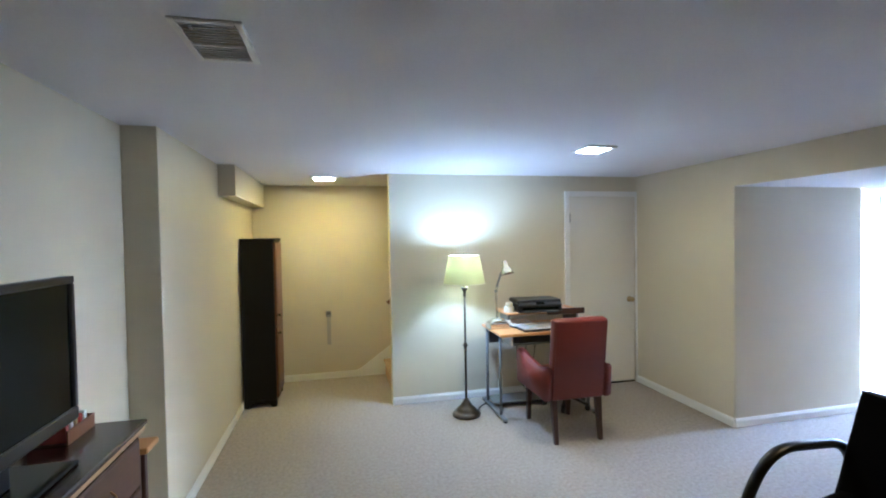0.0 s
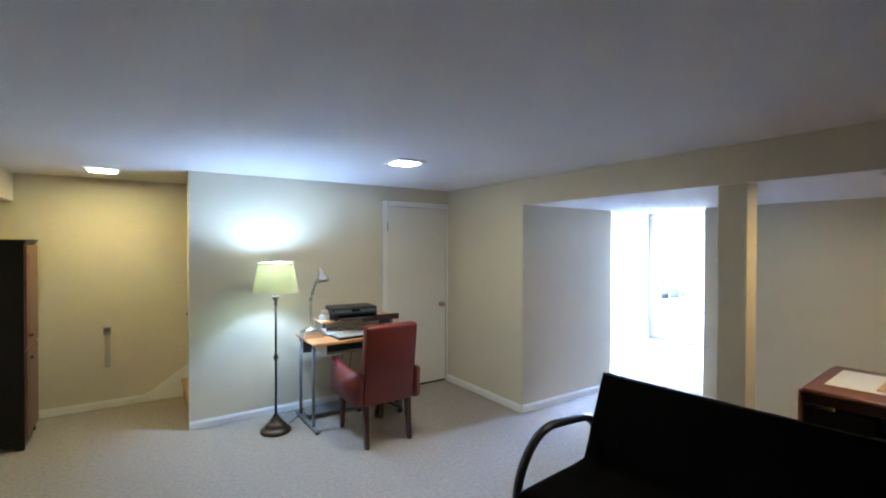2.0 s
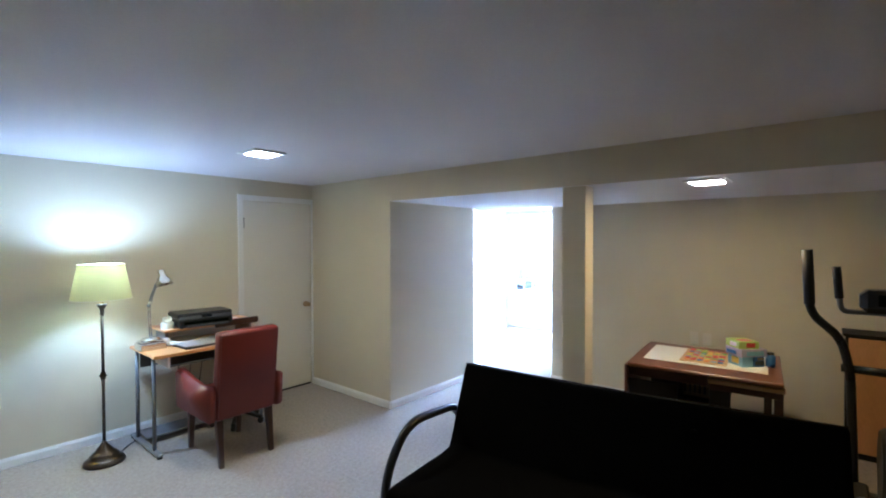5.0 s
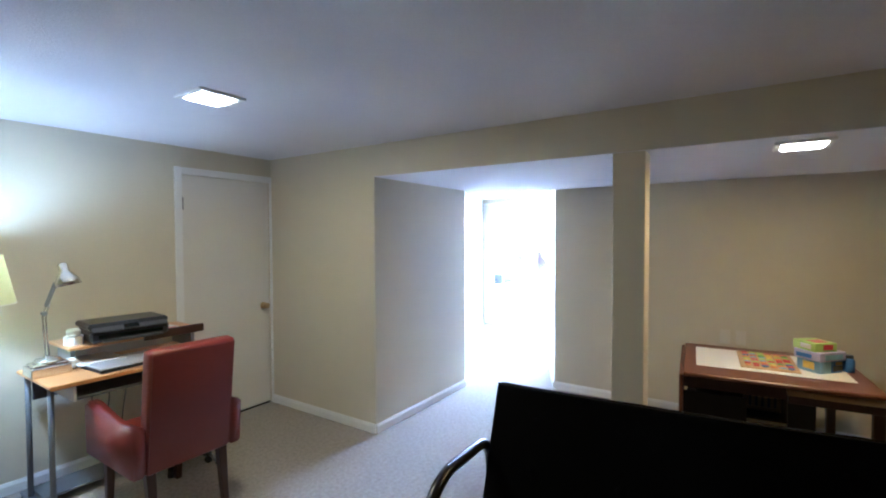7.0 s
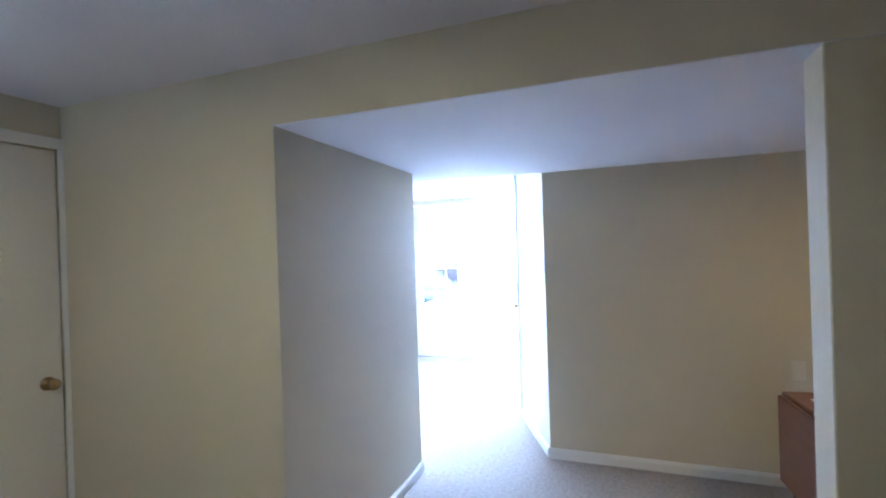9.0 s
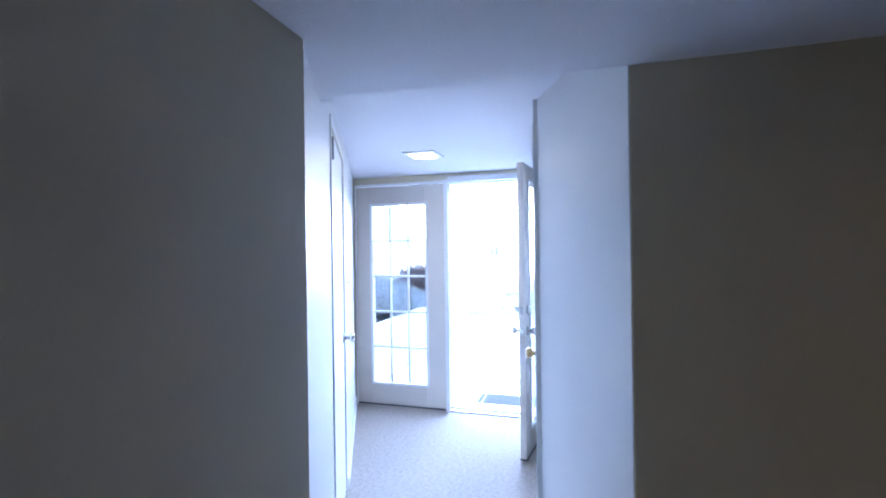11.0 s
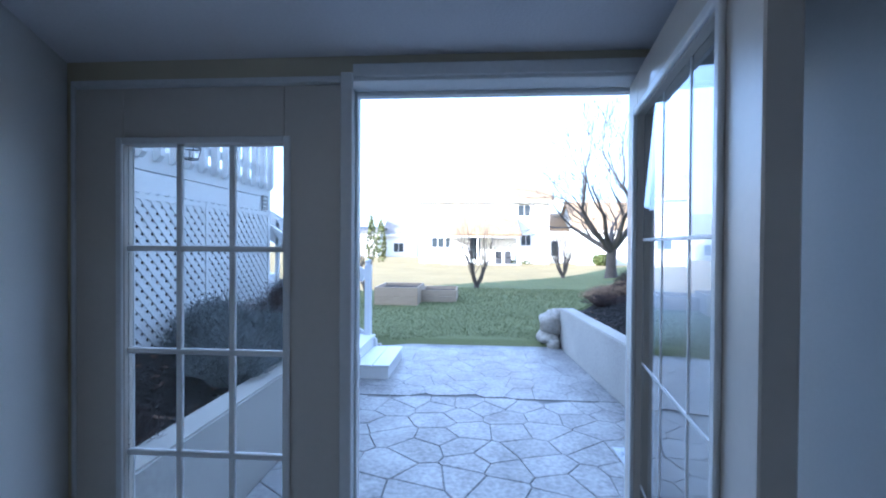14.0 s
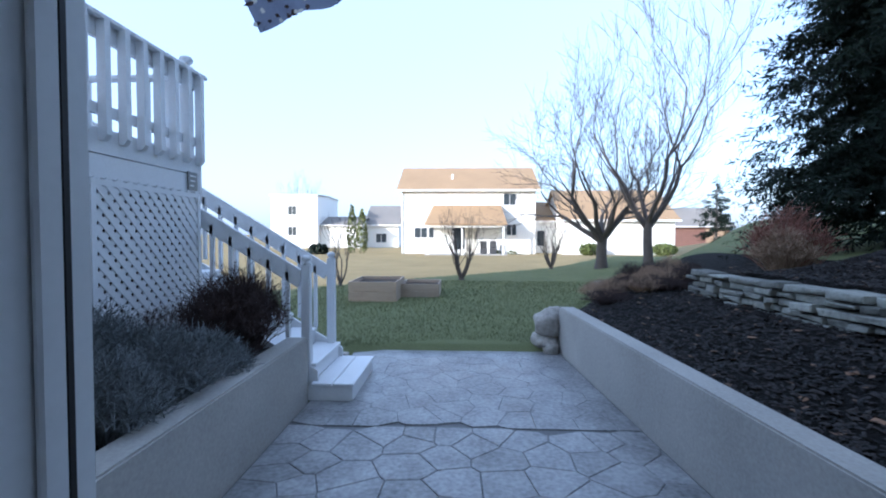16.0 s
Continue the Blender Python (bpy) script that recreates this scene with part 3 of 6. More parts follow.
# ---- things in the room ----
M["tan_carpet"] = material("tan_stair_carpet", (0.42, 0.30, 0.17), 0.95, 0.15, 70, 0.8, blot=8, spec=0.1, bump_size=0.008)
M["strip_grey"] = material("grey_beige_plastic", (0.40, 0.37, 0.31), 0.5, 0.05, 50)
M["beige_plate"] = material("beige_plastic_plate", (0.66, 0.61, 0.50), 0.4, 0.03, 50)
M["oak_rail"] = material("pale_oak_wood", (0.46, 0.29, 0.13), 0.4, 0.2, 28, 0.1, stretch=(7, 1, 7))
M["orange_wood"] = material("orange_pine_panel", (0.50, 0.25, 0.07), 0.42, 0.18, 22, 0.1, stretch=(7, 7, 1))
M["straw"] = material("woven_straw", (0.36, 0.26, 0.13), 0.8, 0.25, 120, 0.6)
M["puzzle_tray"] = material("pale_puzzle_wood", (0.55, 0.38, 0.2), 0.6, 0.12, 40, 0.1)
for key, col in {"red": (0.55, 0.05, 0.04), "yellow": (0.75, 0.55, 0.06), "green": (0.13, 0.42, 0.08), "blue": (0.05, 0.16, 0.45), "orange": (0.7, 0.25, 0.04), "pink": (0.6, 0.16, 0.16), "lilac": (0.42, 0.4, 0.6), "sky": (0.25, 0.45, 0.62), "lime": (0.45, 0.62, 0.12)}.items():
    M[key] = material(key + "_print", col, 0.45, 0.08, 40)


def floor_lamp():
    ob = thing("floor_lamp", (1.79, 4.0, 0), "lit bronze floor lamp with a cream cloth shade", "floor lamp")
    bm = bmesh.new()
    lathe(bm, [(0, 0), (0.125, 0), (0.128, 0.012), (0.122, 0.028), (0.105, 0.040), (0.092, 0.046), (0.088, 0.062), (0.070, 0.082), (0.054, 0.092), (0.046, 0.108), (0.030, 0.128), (0.018, 0.145), (0.016, 0.156), (0, 0.157)], 32)
    part("base", bm, M["bronze"], ob, smooth=True)
    bm = bmesh.new()
    tube(bm, [(0, 0, 0.15), (0, 0, 0.62)], 0.0105, 14)
    tube(bm, [(0, 0, 0.66), (0, 0, 1.10)], 0.0095, 14)
    part("pole", bm, M["bronze"], ob, smooth=True)
    bm = bmesh.new()
    lathe(bm, [(0.011, 0.612), (0.017, 0.618), (0.015, 0.628), (0.026, 0.640), (0.015, 0.652), (0.017, 0.662), (0.011, 0.668)], 20)
    part("collar", bm, M["bronze"], ob, smooth=True)
    bm = bmesh.new()
    lathe(bm, [(0, 1.085), (0.013, 1.087), (0.015, 1.10), (0.012, 1.115), (0.016, 1.13), (0.030, 1.155), (0.034, 1.166), (0.020, 1.168), (0, 1.168)], 20)
    part("cup", bm, M["bronze"], ob, smooth=True)
    bm = bmesh.new()
    tube(bm, [(0, 0, 1.166), (0, 0, 1.26)], 0.012, 12)
    for s in (-1, 1):
        tube(bm, rounded([(0, 0, 1.21), (s * 0.055, 0, 1.24), (s * 0.055, 0, 1.40), (0, 0, 1.455)], 0.03), 0.0025, 6)
    part("harp", bm, M["brass"], ob)
    bm = bmesh.new()
    for r0, r1 in ((0.186, 0.140), (0.184, 0.138)):
        lathe(bm, [(r0, 1.205), (r0 - 0.0003, 1.213), (r1 + 0.001, 1.448), (r1, 1.456)], 48)
    part("shade", bm, M["shade"], ob, "cream pleated cloth shade", smooth=True)
    bm = bmesh.new()
    tube(bm, [(0.1405 * math.cos(a * math.pi / 20), 0.1405 * math.sin(a * math.pi / 20), 1.455) for a in range(41)], 0.003, 6, False)
    for a in range(3):
        tube(bm, [(0, 0, 1.45), (0.139 * math.cos(a * 2.094), 0.139 * math.sin(a * 2.094), 1.45)], 0.002, 5)
    part("shade_spider", bm, M["brass"], ob)
    bm = bmesh.new()
    tube(bm, [(0.1865 * math.cos(a * math.pi / 20), 0.1865 * math.sin(a * math.pi / 20), 1.205) for a in range(41)], 0.003, 6, False)
    part("shade_ring", bm, M["plate"], ob)
    bm = bmesh.new()
    tube(bm, rounded([(0.10, 0.05, 0.006), (0.2, 0.18, 0.006), (0.28, 0.24, 0.006), (0.38, 0.42, 0.006)], 0.1), 0.0035, 6)
    part("cord", bm, M["black_plastic"], ob)


def computer_desk():
    ob = thing("computer_desk", (2.04, 3.75, 0), "small computer desk with an orange beech top and grey steel frame", "desk")
    L, D = 0.92, 0.57
    part("desktop", boxes(((0, 0.0, 0.745), (L, D - 0.02, 0.768)), bevel=0.006), M["beech"], ob)
    part("edge_band", boxes(((0.004, -0.004, 0.744), (L - 0.004, -0.0005, 0.767)), bevel=0.002), M["orange_wood"], ob)
    part("shelf", boxes(((0.16, 0.25, 0.885), (L + 0.01, D + 0.03, 0.905)), bevel=0.005), M["beech"], ob)
    part("shelf_front", boxes(((0.55, 0.225, 0.875), (L + 0.015, 0.248, 0.93)), bevel=0.004), M["dark_leg"], ob)
    part("shelf_support", boxes(((0.20, 0.36, 0.769), (0.225, D, 0.884)), bevel=0.002), M["grey_steel"], ob)
    part("shelf_support", boxes(((L - 0.04, 0.30, 0.769), (L - 0.015, D, 0.884)), bevel=0.002), M["grey_steel"], ob)
    for x in (0.03, L - 0.03):
        for y in (0.10, D - 0.10):
            bm = bmesh.new()
            tube(bm, [(x, y, 0.03), (x, y, 0.744)], 0.014, 12)
            part("leg", bm, M["grey_steel"], ob, smooth=True)
        part("foot", boxes(((x - 0.022, -0.02, 0.012), (x + 0.022, D + 0.02, 0.035)), bevel=0.008), M["grey_steel"], ob)
        for y in (-0.005, D + 0.005):
            bm = bmesh.new()
            lathe(bm, [(0, 0), (0.018, 0), (0.018, 0.010), (0.010, 0.013), (0, 0.013)], 12, Matrix.Translation((x, y, 0)))
            part("glide", bm, M["rubber"], ob)
    part("modesty_panel", boxes(((0.045, D - 0.125, 0.60), (L - 0.045, D - 0.115, 0.744))), M["dark_panel"], ob)
    part("keyboard_tray", boxes(((0.12, 0.02, 0.66), (L - 0.10, 0.33, 0.675)), bevel=0.003), M["dark_panel"], ob)
    part("tray_side", boxes(((0.105, 0.02, 0.655), (0.118, 0.33, 0.744))), M["paper"], ob)
    part("tray_side", boxes(((L - 0.098, 0.02, 0.655), (L - 0.085, 0.33, 0.744))), M["dark_panel"], ob)
    part("footrest", boxes(((0.045, D - 0.26, 0.05), (L - 0.045, D - 0.04, 0.062)), bevel=0.002), M["grey_steel"], ob)


def desk_lamp():
    ob = thing("desk_lamp", (2.12, 4.06, 0.768), "silver adjustable desk lamp on a square weighted base", "desk lamp")
    bm = bmesh.new()
    for z0, z1, g in ((0, 0.055, 0.0), (0.055, 0.070, 0.012)):
        vs = box(bm, (-0.092 + g, -0.075 + g, z0), (0.092 - g, 0.075 - g, z1), 0.005)
    part("base", bm, M["chrome"], ob)
    bm = bmesh.new()
    lathe(bm, [(0, 0.0705), (0.066, 0.0705), (0.066, 0.078), (0.058, 0.088), (0.02, 0.094), (0.014, 0.104), (0, 0.105)], 28)
    part("boss", bm, M["chrome"], ob, smooth=True)
    for dx in (-0.007, 0.007):
        bm = bmesh.new()
        tube(bm, rounded([(dx, 0, 0.10), (dx - 0.012, 0, 0.34), (dx + 0.012, 0, 0.40)], 0.05), 0.005, 8)
        part("arm", bm, M["chrome"], ob, smooth=True)
    bm = bmesh.new()
    lathe(bm, [(0, -0.012), (0.013, -0.012), (0.013, 0.012), (0, 0.012)], 14, Matrix.Translation((-0.010, 0, 0.345)) @ Euler((radians(90), 0, 0)).to_matrix().to_4x4())
    part("joint", bm, M["grey_steel"], ob)
    bm = bmesh.new()
    tube(bm, [(0.0, 0, 0.385), (0.045, 0, 0.515)], 0.011, 10)
    part("neck", bm, M["grey_steel"], ob)
    bm = bmesh.new()
    m = Matrix.Translation((0.075, -0.01, 0.625)) @ Euler((radians(172), radians(-10), 0)).to_matrix().to_4x4()
    lathe(bm, [(0, -0.004), (0.018, -0.002), (0.024, 0.006), (0.025, 0.045), (0.029, 0.052), (0.044, 0.072), (0.058, 0.10), (0.064, 0.13), (0.061, 0.13), (0.054, 0.102), (0.040, 0.076), (0.02, 0.056), (0, 0.054)], 28, m)
    part("shade", bm, M["chrome"], ob, smooth=True)


def printer():
    ob = thing("printer", (2.52, 4.10, 0.905), "black inkjet printer on the desk shelf", "printer", turn=-4)
    w, d = 0.43, 0.29
    part("body", boxes(((-w / 2, -d / 2, 0.006), (w / 2, d / 2, 0.075)), bevel=0.014), M["black_plastic"], ob)
    part("lid", boxes(((-w / 2 - 0.003, -d / 2 + 0.02, 0.078), (w / 2 + 0.003, d / 2, 0.118)), bevel=0.012), M["black_plastic"], ob)
    m = pose(0, -d / 2 + 0.004, 0.082, 32, 0, 0)
    part("control_panel", boxes(((-w / 2 + 0.01, -0.02, -0.004), (w / 2 - 0.01, 0.035, 0.004)), bevel=0.003, m=m), M["dark_panel"], ob)
    part("display", boxes(((-0.04, -0.012, 0.0045), (0.04, 0.022, 0.006)), m=m), M["screen"], ob)
    part("paper_tray", boxes(((-w / 2 + 0.05, -d / 2 - 0.045, 0.010), (w / 2 - 0.05, -d / 2 - 0.001, 0.022)), bevel=0.004), M["dark_panel"], ob)
    part("output_slot", boxes(((-w / 2 + 0.04, -d / 2 - 0.003, 0.03), (w / 2 - 0.04, -d / 2 - 0.0005, 0.052))), M["screen"], ob)
    for x in (-0.18, 0.18):
        for y in (-0.11, 0.11):
            part("foot", boxes(((x - 0.012, y - 0.012, 0), (x + 0.012, y + 0.012, 0.0065))), M["rubber"], ob)


def laptop():
    ob = thing("laptop", (2.46, 3.925, 0.768), "closed silver laptop on the desk", "laptop", turn=3)
    part("base", boxes(((-0.19, -0.13, 0), (0.19, 0.13, 0.018)), bevel=0.006), M["black_plastic"], ob)
    part("lid", boxes(((-0.19, -0.13, 0.0185), (0.19, 0.13, 0.030)), bevel=0.005), M["silver_plastic"], ob)


def desk_clutter():
    ob = thing("paper_stack", (2.36, 4.10, 0.768), "loose white papers stacked under the desk shelf", "papers")
    random.seed(5)
    for k in range(5):
        part("sheet", boxes(((-0.10, -0.13, k * 0.007), (0.10, 0.13, k * 0.007 + 0.006)), bevel=0.001, m=pose(random.uniform(-0.015, 0.015), 0, 0, 0, 0, random.uniform(-9, 9))), M["paper"], ob)
    ob = thing("tape_roll", (2.255, 4.10, 0.905), "white roll and cup on the desk shelf", "tape")
    bm = bmesh.new()
    lathe(bm, [(0.022, 0), (0.048, 0), (0.048, 0.05), (0.022, 0.05), (0.022, 0)], 24)
    part("roll", bm, M["paper"], ob)
    bm = bmesh.new()
    lathe(bm, [(0, 0.0505), (0.03, 0.0505), (0.036, 0.075), (0.03, 0.09), (0, 0.094)], 18)
    part("cap", bm, M["plate"], ob, smooth=True)
    ob = thing("white_adapter", (2.235, 4.08, 0.768), "white plug adapter with cable on the desk", "adapter")
    part("body", boxes(((-0.03, -0.03, 0), (0.03, 0.03, 0.06)), bevel=0.01), M["paper"], ob)
    bm = bmesh.new()
    tube(bm, rounded([(0.02, 0, 0.05), (0.0, -0.05, 0.075), (-0.04, -0.02, 0.05), (-0.06, 0.04, 0.006), (-0.02, 0.1, 0.006)], 0.04), 0.004, 6)
    part("cable", bm, M["paper"], ob)
    ob = thing("document", (2.80, 4.13, 0.906), "printed colour leaflet on the desk shelf", "leaflet")
    part("sheet", boxes(((-0.07, -0.10, 0), (0.07, 0.10, 0.004))), M["paper"], ob)
    part("print", boxes(((-0.05, -0.07, 0.0045), (0.05, 0.0, 0.0055))), M["pink"], ob)
    ob = thing("cable_bundle", (2.45, 4.36, 0.0), "dark power cables hanging behind the desk", "cable")
    for k in range(3):
        bm = bmesh.new()
        tube(bm, rounded([(0.1 * k, -0.05, 0.74), (0.1 * k - 0.04, -0.02, 0.45), (0.06 * k, -0.03, 0.15), (0.12 * k + 0.1, -0.06, 0.005), (0.3 + 0.1 * k, -0.1, 0.005)], 0.12), 0.004, 6)
        part("cable", bm, M["black_plastic"], ob)
    ob = thing("caster_base", (2.78, 3.98, 0), "black five-star caster base under the desk", "caster base")
    for k in range(5):
        a = k * 2 * math.pi / 5 + 0.3
        bm = bmesh.new()
        bar(bm, (0.02 * math.cos(a), 0.02 * math.sin(a), 0.10), (0.22 * math.cos(a), 0.22 * math.sin(a), 0.055), 0.035, 0.025, 0.005)
        part("spoke", bm, M["black_plastic"], ob)
        bm = bmesh.new()
        tube(bm, [(0.21 * math.cos(a) - 0.015 * math.sin(a), 0.21 * math.sin(a) + 0.015 * math.cos(a), 0.025), (0.21 * math.cos(a) + 0.015 * math.sin(a), 0.21 * math.sin(a) - 0.015 * math.cos(a), 0.025)], 0.025, 12)
        part("caster", bm, M["rubber"], ob)
    bm = bmesh.new()
    tube(bm, [(0, 0, 0.08), (0, 0, 0.36)], 0.025, 12)
    part("column", bm, M["black_steel"], ob)


def soft_slab(bm, a, b, round_r, m=None):
    """A cushion-like block with well-rounded edges."""
    vs = box(bm, a, b, round_r, None, 3)
    if m is not None:
        bmesh.ops.transform(bm, matrix=m, verts=vs)
    return vs


def red_chair():
    ob = thing("armchair", (2.49, 3.52, 0), "dark red leather armchair with dark wooden legs at the desk", "chair")
    # local: +y towards the desk
    w = 0.225
    back = pose(0, -0.235, 0.36, 7, 0, 0)
    bm = bmesh.new()
    soft_slab(bm, (-w, -0.045, -0.02), (w, 0.045, 0.625), 0.022, back)
    part("backrest", bm, M["red_leather"], ob, smooth=True)
    bm = bmesh.new()
    soft_slab(bm, (-w - 0.002, -0.225, 0.335), (w + 0.002, 0.265, 0.475), 0.03)
    part("seat", bm, M["red_leather"], ob, smooth=True)
    for s in (-1, 1):
        bm = bmesh.new()
        x0, x1 = sorted((s * (w - 0.005), s * (w + 0.065)))
        ring = [(-0.285, 0.34), (0.275, 0.34), (0.285, 0.60), (0.272, 0.635), (0.235, 0.645), (0.05, 0.605), (-0.12, 0.585), (-0.30, 0.60)]
        lo = [bm.verts.new((x0, y, z)) for y, z in ring]
        hi = [bm.verts.new((x1, y, z)) for y, z in ring]
        n = len(ring)
        bm.faces.new(lo)
        bm.faces.new(hi[::-1])
        for i in range(n):
            bm.faces.new((lo[i], hi[i], hi[(i + 1) % n], lo[(i + 1) % n]))
        bmesh.ops.recalc_face_normals(bm, faces=bm.faces)
        bmesh.ops.bevel(bm, geom=list(bm.edges), offset=0.014, segments=2, affect="EDGES")
        part("armrest", bm, M["red_leather"], ob, smooth=True)
    for x in (-0.19, 0.19):
        for y, lean in ((-0.235, -0.04), (0.235, 0.02)):
            bm = bmesh.new()
            lo, hi = 0.016, 0.024
            vs = []
            for z, r, dy in ((0, lo, lean), (0.345, hi, 0)):
                vs.append([bm.verts.new((x + sx * r, y + dy + sy * r, z)) for sx, sy in ((-1, -1), (1, -1), (1, 1), (-1, 1))])
            bm.faces.new(vs[0][::-1])
            bm.faces.new(vs[1])
            for i in range(4):
                bm.faces.new((vs[0][i], vs[0][(i + 1) % 4], vs[1][(i + 1) % 4], vs[1][i]))
            bmesh.ops.bevel(bm, geom=list(bm.edges), offset=0.003, segments=1, affect="EDGES")
            part("leg", bm, M["dark_leg"], ob)
    bm = bmesh.new()
    tube(bm, [back @ Vector((sx * w, -0.042, z)) for sx, z in ((-0.95, 0.0), (-0.95, 0.605), (0.95, 0.605), (0.95, 0.0))], 0.004, 6)
    part("piping", bm, M["red_leather"], ob)


def tall_cabinet():
    ob = thing("tall_cabinet", (-0.235, 4.70, 0), "tall narrow black cabinet with paired doors", "cabinet")
    W, D, H = 0.30, 0.49, 1.63
    part("body", boxes(((0, 0, 0.07), (W, D, H)), bevel=0.003), M["black_wood"], ob)
    part("cornice", boxes(((-0.002, -0.012, H), (W + 0.022, D + 0.012, H + 0.014)), ((0, -0.006, H - 0.02), (W + 0.012, D + 0.006, H - 0.0005)), bevel=0.004), M["black_wood"], ob)
    ring = [(0, 0), (0.045, 0), (0.075, 0.045), (W - 0.075, 0.045), (W - 0.045, 0), (W, 0), (W, 0.0695), (0, 0.0695)]
    for y0, y1 in ((0.0, 0.018), (D - 0.018, D)):
        bm = bmesh.new()
        lo = [bm.verts.new((x, y0, z)) for x, z in ring]
        hi = [bm.verts.new((x, y1, z)) for x, z in ring]
        n = len(ring)
        bm.faces.new(lo)
        bm.faces.new(hi[::-1])
        for i in range(n):
            bm.faces.new((lo[i], hi[i], hi[(i + 1) % n], lo[(i + 1) % n]))
        part("plinth", bm, M["black_wood"], ob)
    for z0, z1 in ((0.085, 0.775), (0.79, H - 0.03)):
        d = part("door", boxes(((W + 0.001, 0.012, z0), (W + 0.02, D - 0.012, z1)), bevel=0.003), M["brown_wood"], ob, "reddish brown framed door")
        part("door_panel", boxes(((W + 0.0205, 0.07, z0 + 0.06), (W + 0.024, D - 0.07, z1 - 0.06)), bevel=0.002), M["brown_wood"], d)
        bm = bmesh.new()
        zz = z1 - 0.06 if z0 < 0.5 else z0 + 0.10
        lathe(bm, [(0, 0), (0.007, 0), (0.006, 0.012), (0.014, 0.02), (0.012, 0.03), (0, 0.033)], 14, Matrix.Translation((W + 0.02, 0.045, zz)) @ Euler((0, radians(90), 0)).to_matrix().to_4x4())
        part("knob", bm, M["black_steel"], d, smooth=True)


def television():
    ob = thing("television", (-0.22, 1.475, 0.92), "flat black television switched off on the dresser", "television", turn=1)
    part("bezel", boxes(((-0.03, -0.37, 0.09), (0.012, 0.37, 0.135)), ((-0.03, -0.37, 0.565), (0.012, 0.37, 0.59)), ((-0.03, -0.37, 0.135), (0.012, -0.345, 0.565)), ((-0.03, 0.345, 0.135), (0.012, 0.37, 0.565)), bevel=0.004), M["black_plastic"], ob)
    part("screen", boxes(((-0.02, -0.345, 0.135), (0.004, 0.345, 0.565))), M["screen"], ob)
    part("back_shell", boxes(((-0.085, -0.33, 0.13), (-0.031, 0.33, 0.55)), bevel=0.02), M["black_plastic"], ob)
    part("neck", boxes(((-0.045, -0.05, 0.012), (-0.01, 0.05, 0.0895)), bevel=0.006), M["black_plastic"], ob)
    part("stand", boxes(((-0.14, -0.20, 0), (0.09, 0.20, 0.013)), bevel=0.006), M["screen"], ob)


def dresser():
    ob = thing("dresser", (-0.405, 0.78, 0), "dark cherry wood dresser with brass-edged drawers", "dresser")
    D, L, H = 0.31, 1.24, 0.92
    part("top", boxes(((-0.005, -0.01, H - 0.022), (D + 0.025, L + 0.015, H)), bevel=0.005), M["dresser"], ob)
    part("top_moulding", boxes(((D - 0.0, 0.0, H - 0.045), (D + 0.018, L + 0.008, H - 0.0225)), ((0, L, H - 0.045), (D, L + 0.012, H - 0.0225)), bevel=0.005), M["oak_rail"], ob, "lighter worn moulding")
    part("carcass", boxes(((0, 0, 0.08), (D - 0.005, L, H - 0.046)), bevel=0.003), M["dresser"], ob)
    part("plinth", boxes(((0.01, 0.01, 0), (D - 0.03, L - 0.01, 0.08)), bevel=0.004), M["black_wood"], ob)
    for col in range(2):
        for row in range(4):
            y0, z0 = 0.03 + col * 0.595, 0.10 + row * 0.193
            d = part("drawer", boxes(((D - 0.004, y0, z0), (D + 0.012, y0 + 0.58, z0 + 0.18)), bevel=0.005), M["drawer_wood"], ob)
            bm = bmesh.new()
            tube(bm, rounded([(D + 0.012, y0 + 0.24, z0 + 0.10), (D + 0.035, y0 + 0.25, z0 + 0.085), (D + 0.035, y0 + 0.33, z0 + 0.085), (D + 0.012, y0 + 0.34, z0 + 0.10)], 0.01), 0.004, 6)
            part("pull", bm, M["brass"], d)
    b = thing("small_shelf", (-0.30, 2.03, 0), "small pale wooden stool beside the dresser", "stool")
    part("seat", boxes(((0, 0, 0.775), (0.225, 0.12, 0.80)), bevel=0.004), M["orange_wood"], b)
    for x in (0.02, 0.155):
        for y in (0.012, 0.078):
            part("leg", boxes(((x, y, 0), (x + 0.03, y + 0.03, 0.7745)), bevel=0.003), M["dark_leg"], b)
    b = thing("magazine_box", (-0.315, 1.93, 0.92), "open brown cardboard box of magazines on the dresser", "box")
    part("box_wall", boxes(((-0.07, -0.10, 0), (0.07, 0.08, 0.004)), ((-0.07, 0.076, 0.004), (0.07, 0.08, 0.05)), ((-0.07, -0.10, 0.004), (-0.066, 0.076, 0.075)), ((0.066, -0.10, 0.004), (0.07, 0.076, 0.05))), M["brown_wood"], b)
    random.seed(11)
    for k, c in enumerate(("pink", "paper", "straw", "red", "paper")):
        part("magazine", boxes(((-0.06, -0.09 + k * 0.03, 0.005), (0.06, -0.072 + k * 0.03, 0.06 + random.random() * 0.03)), bevel=0.002), M[c], b)


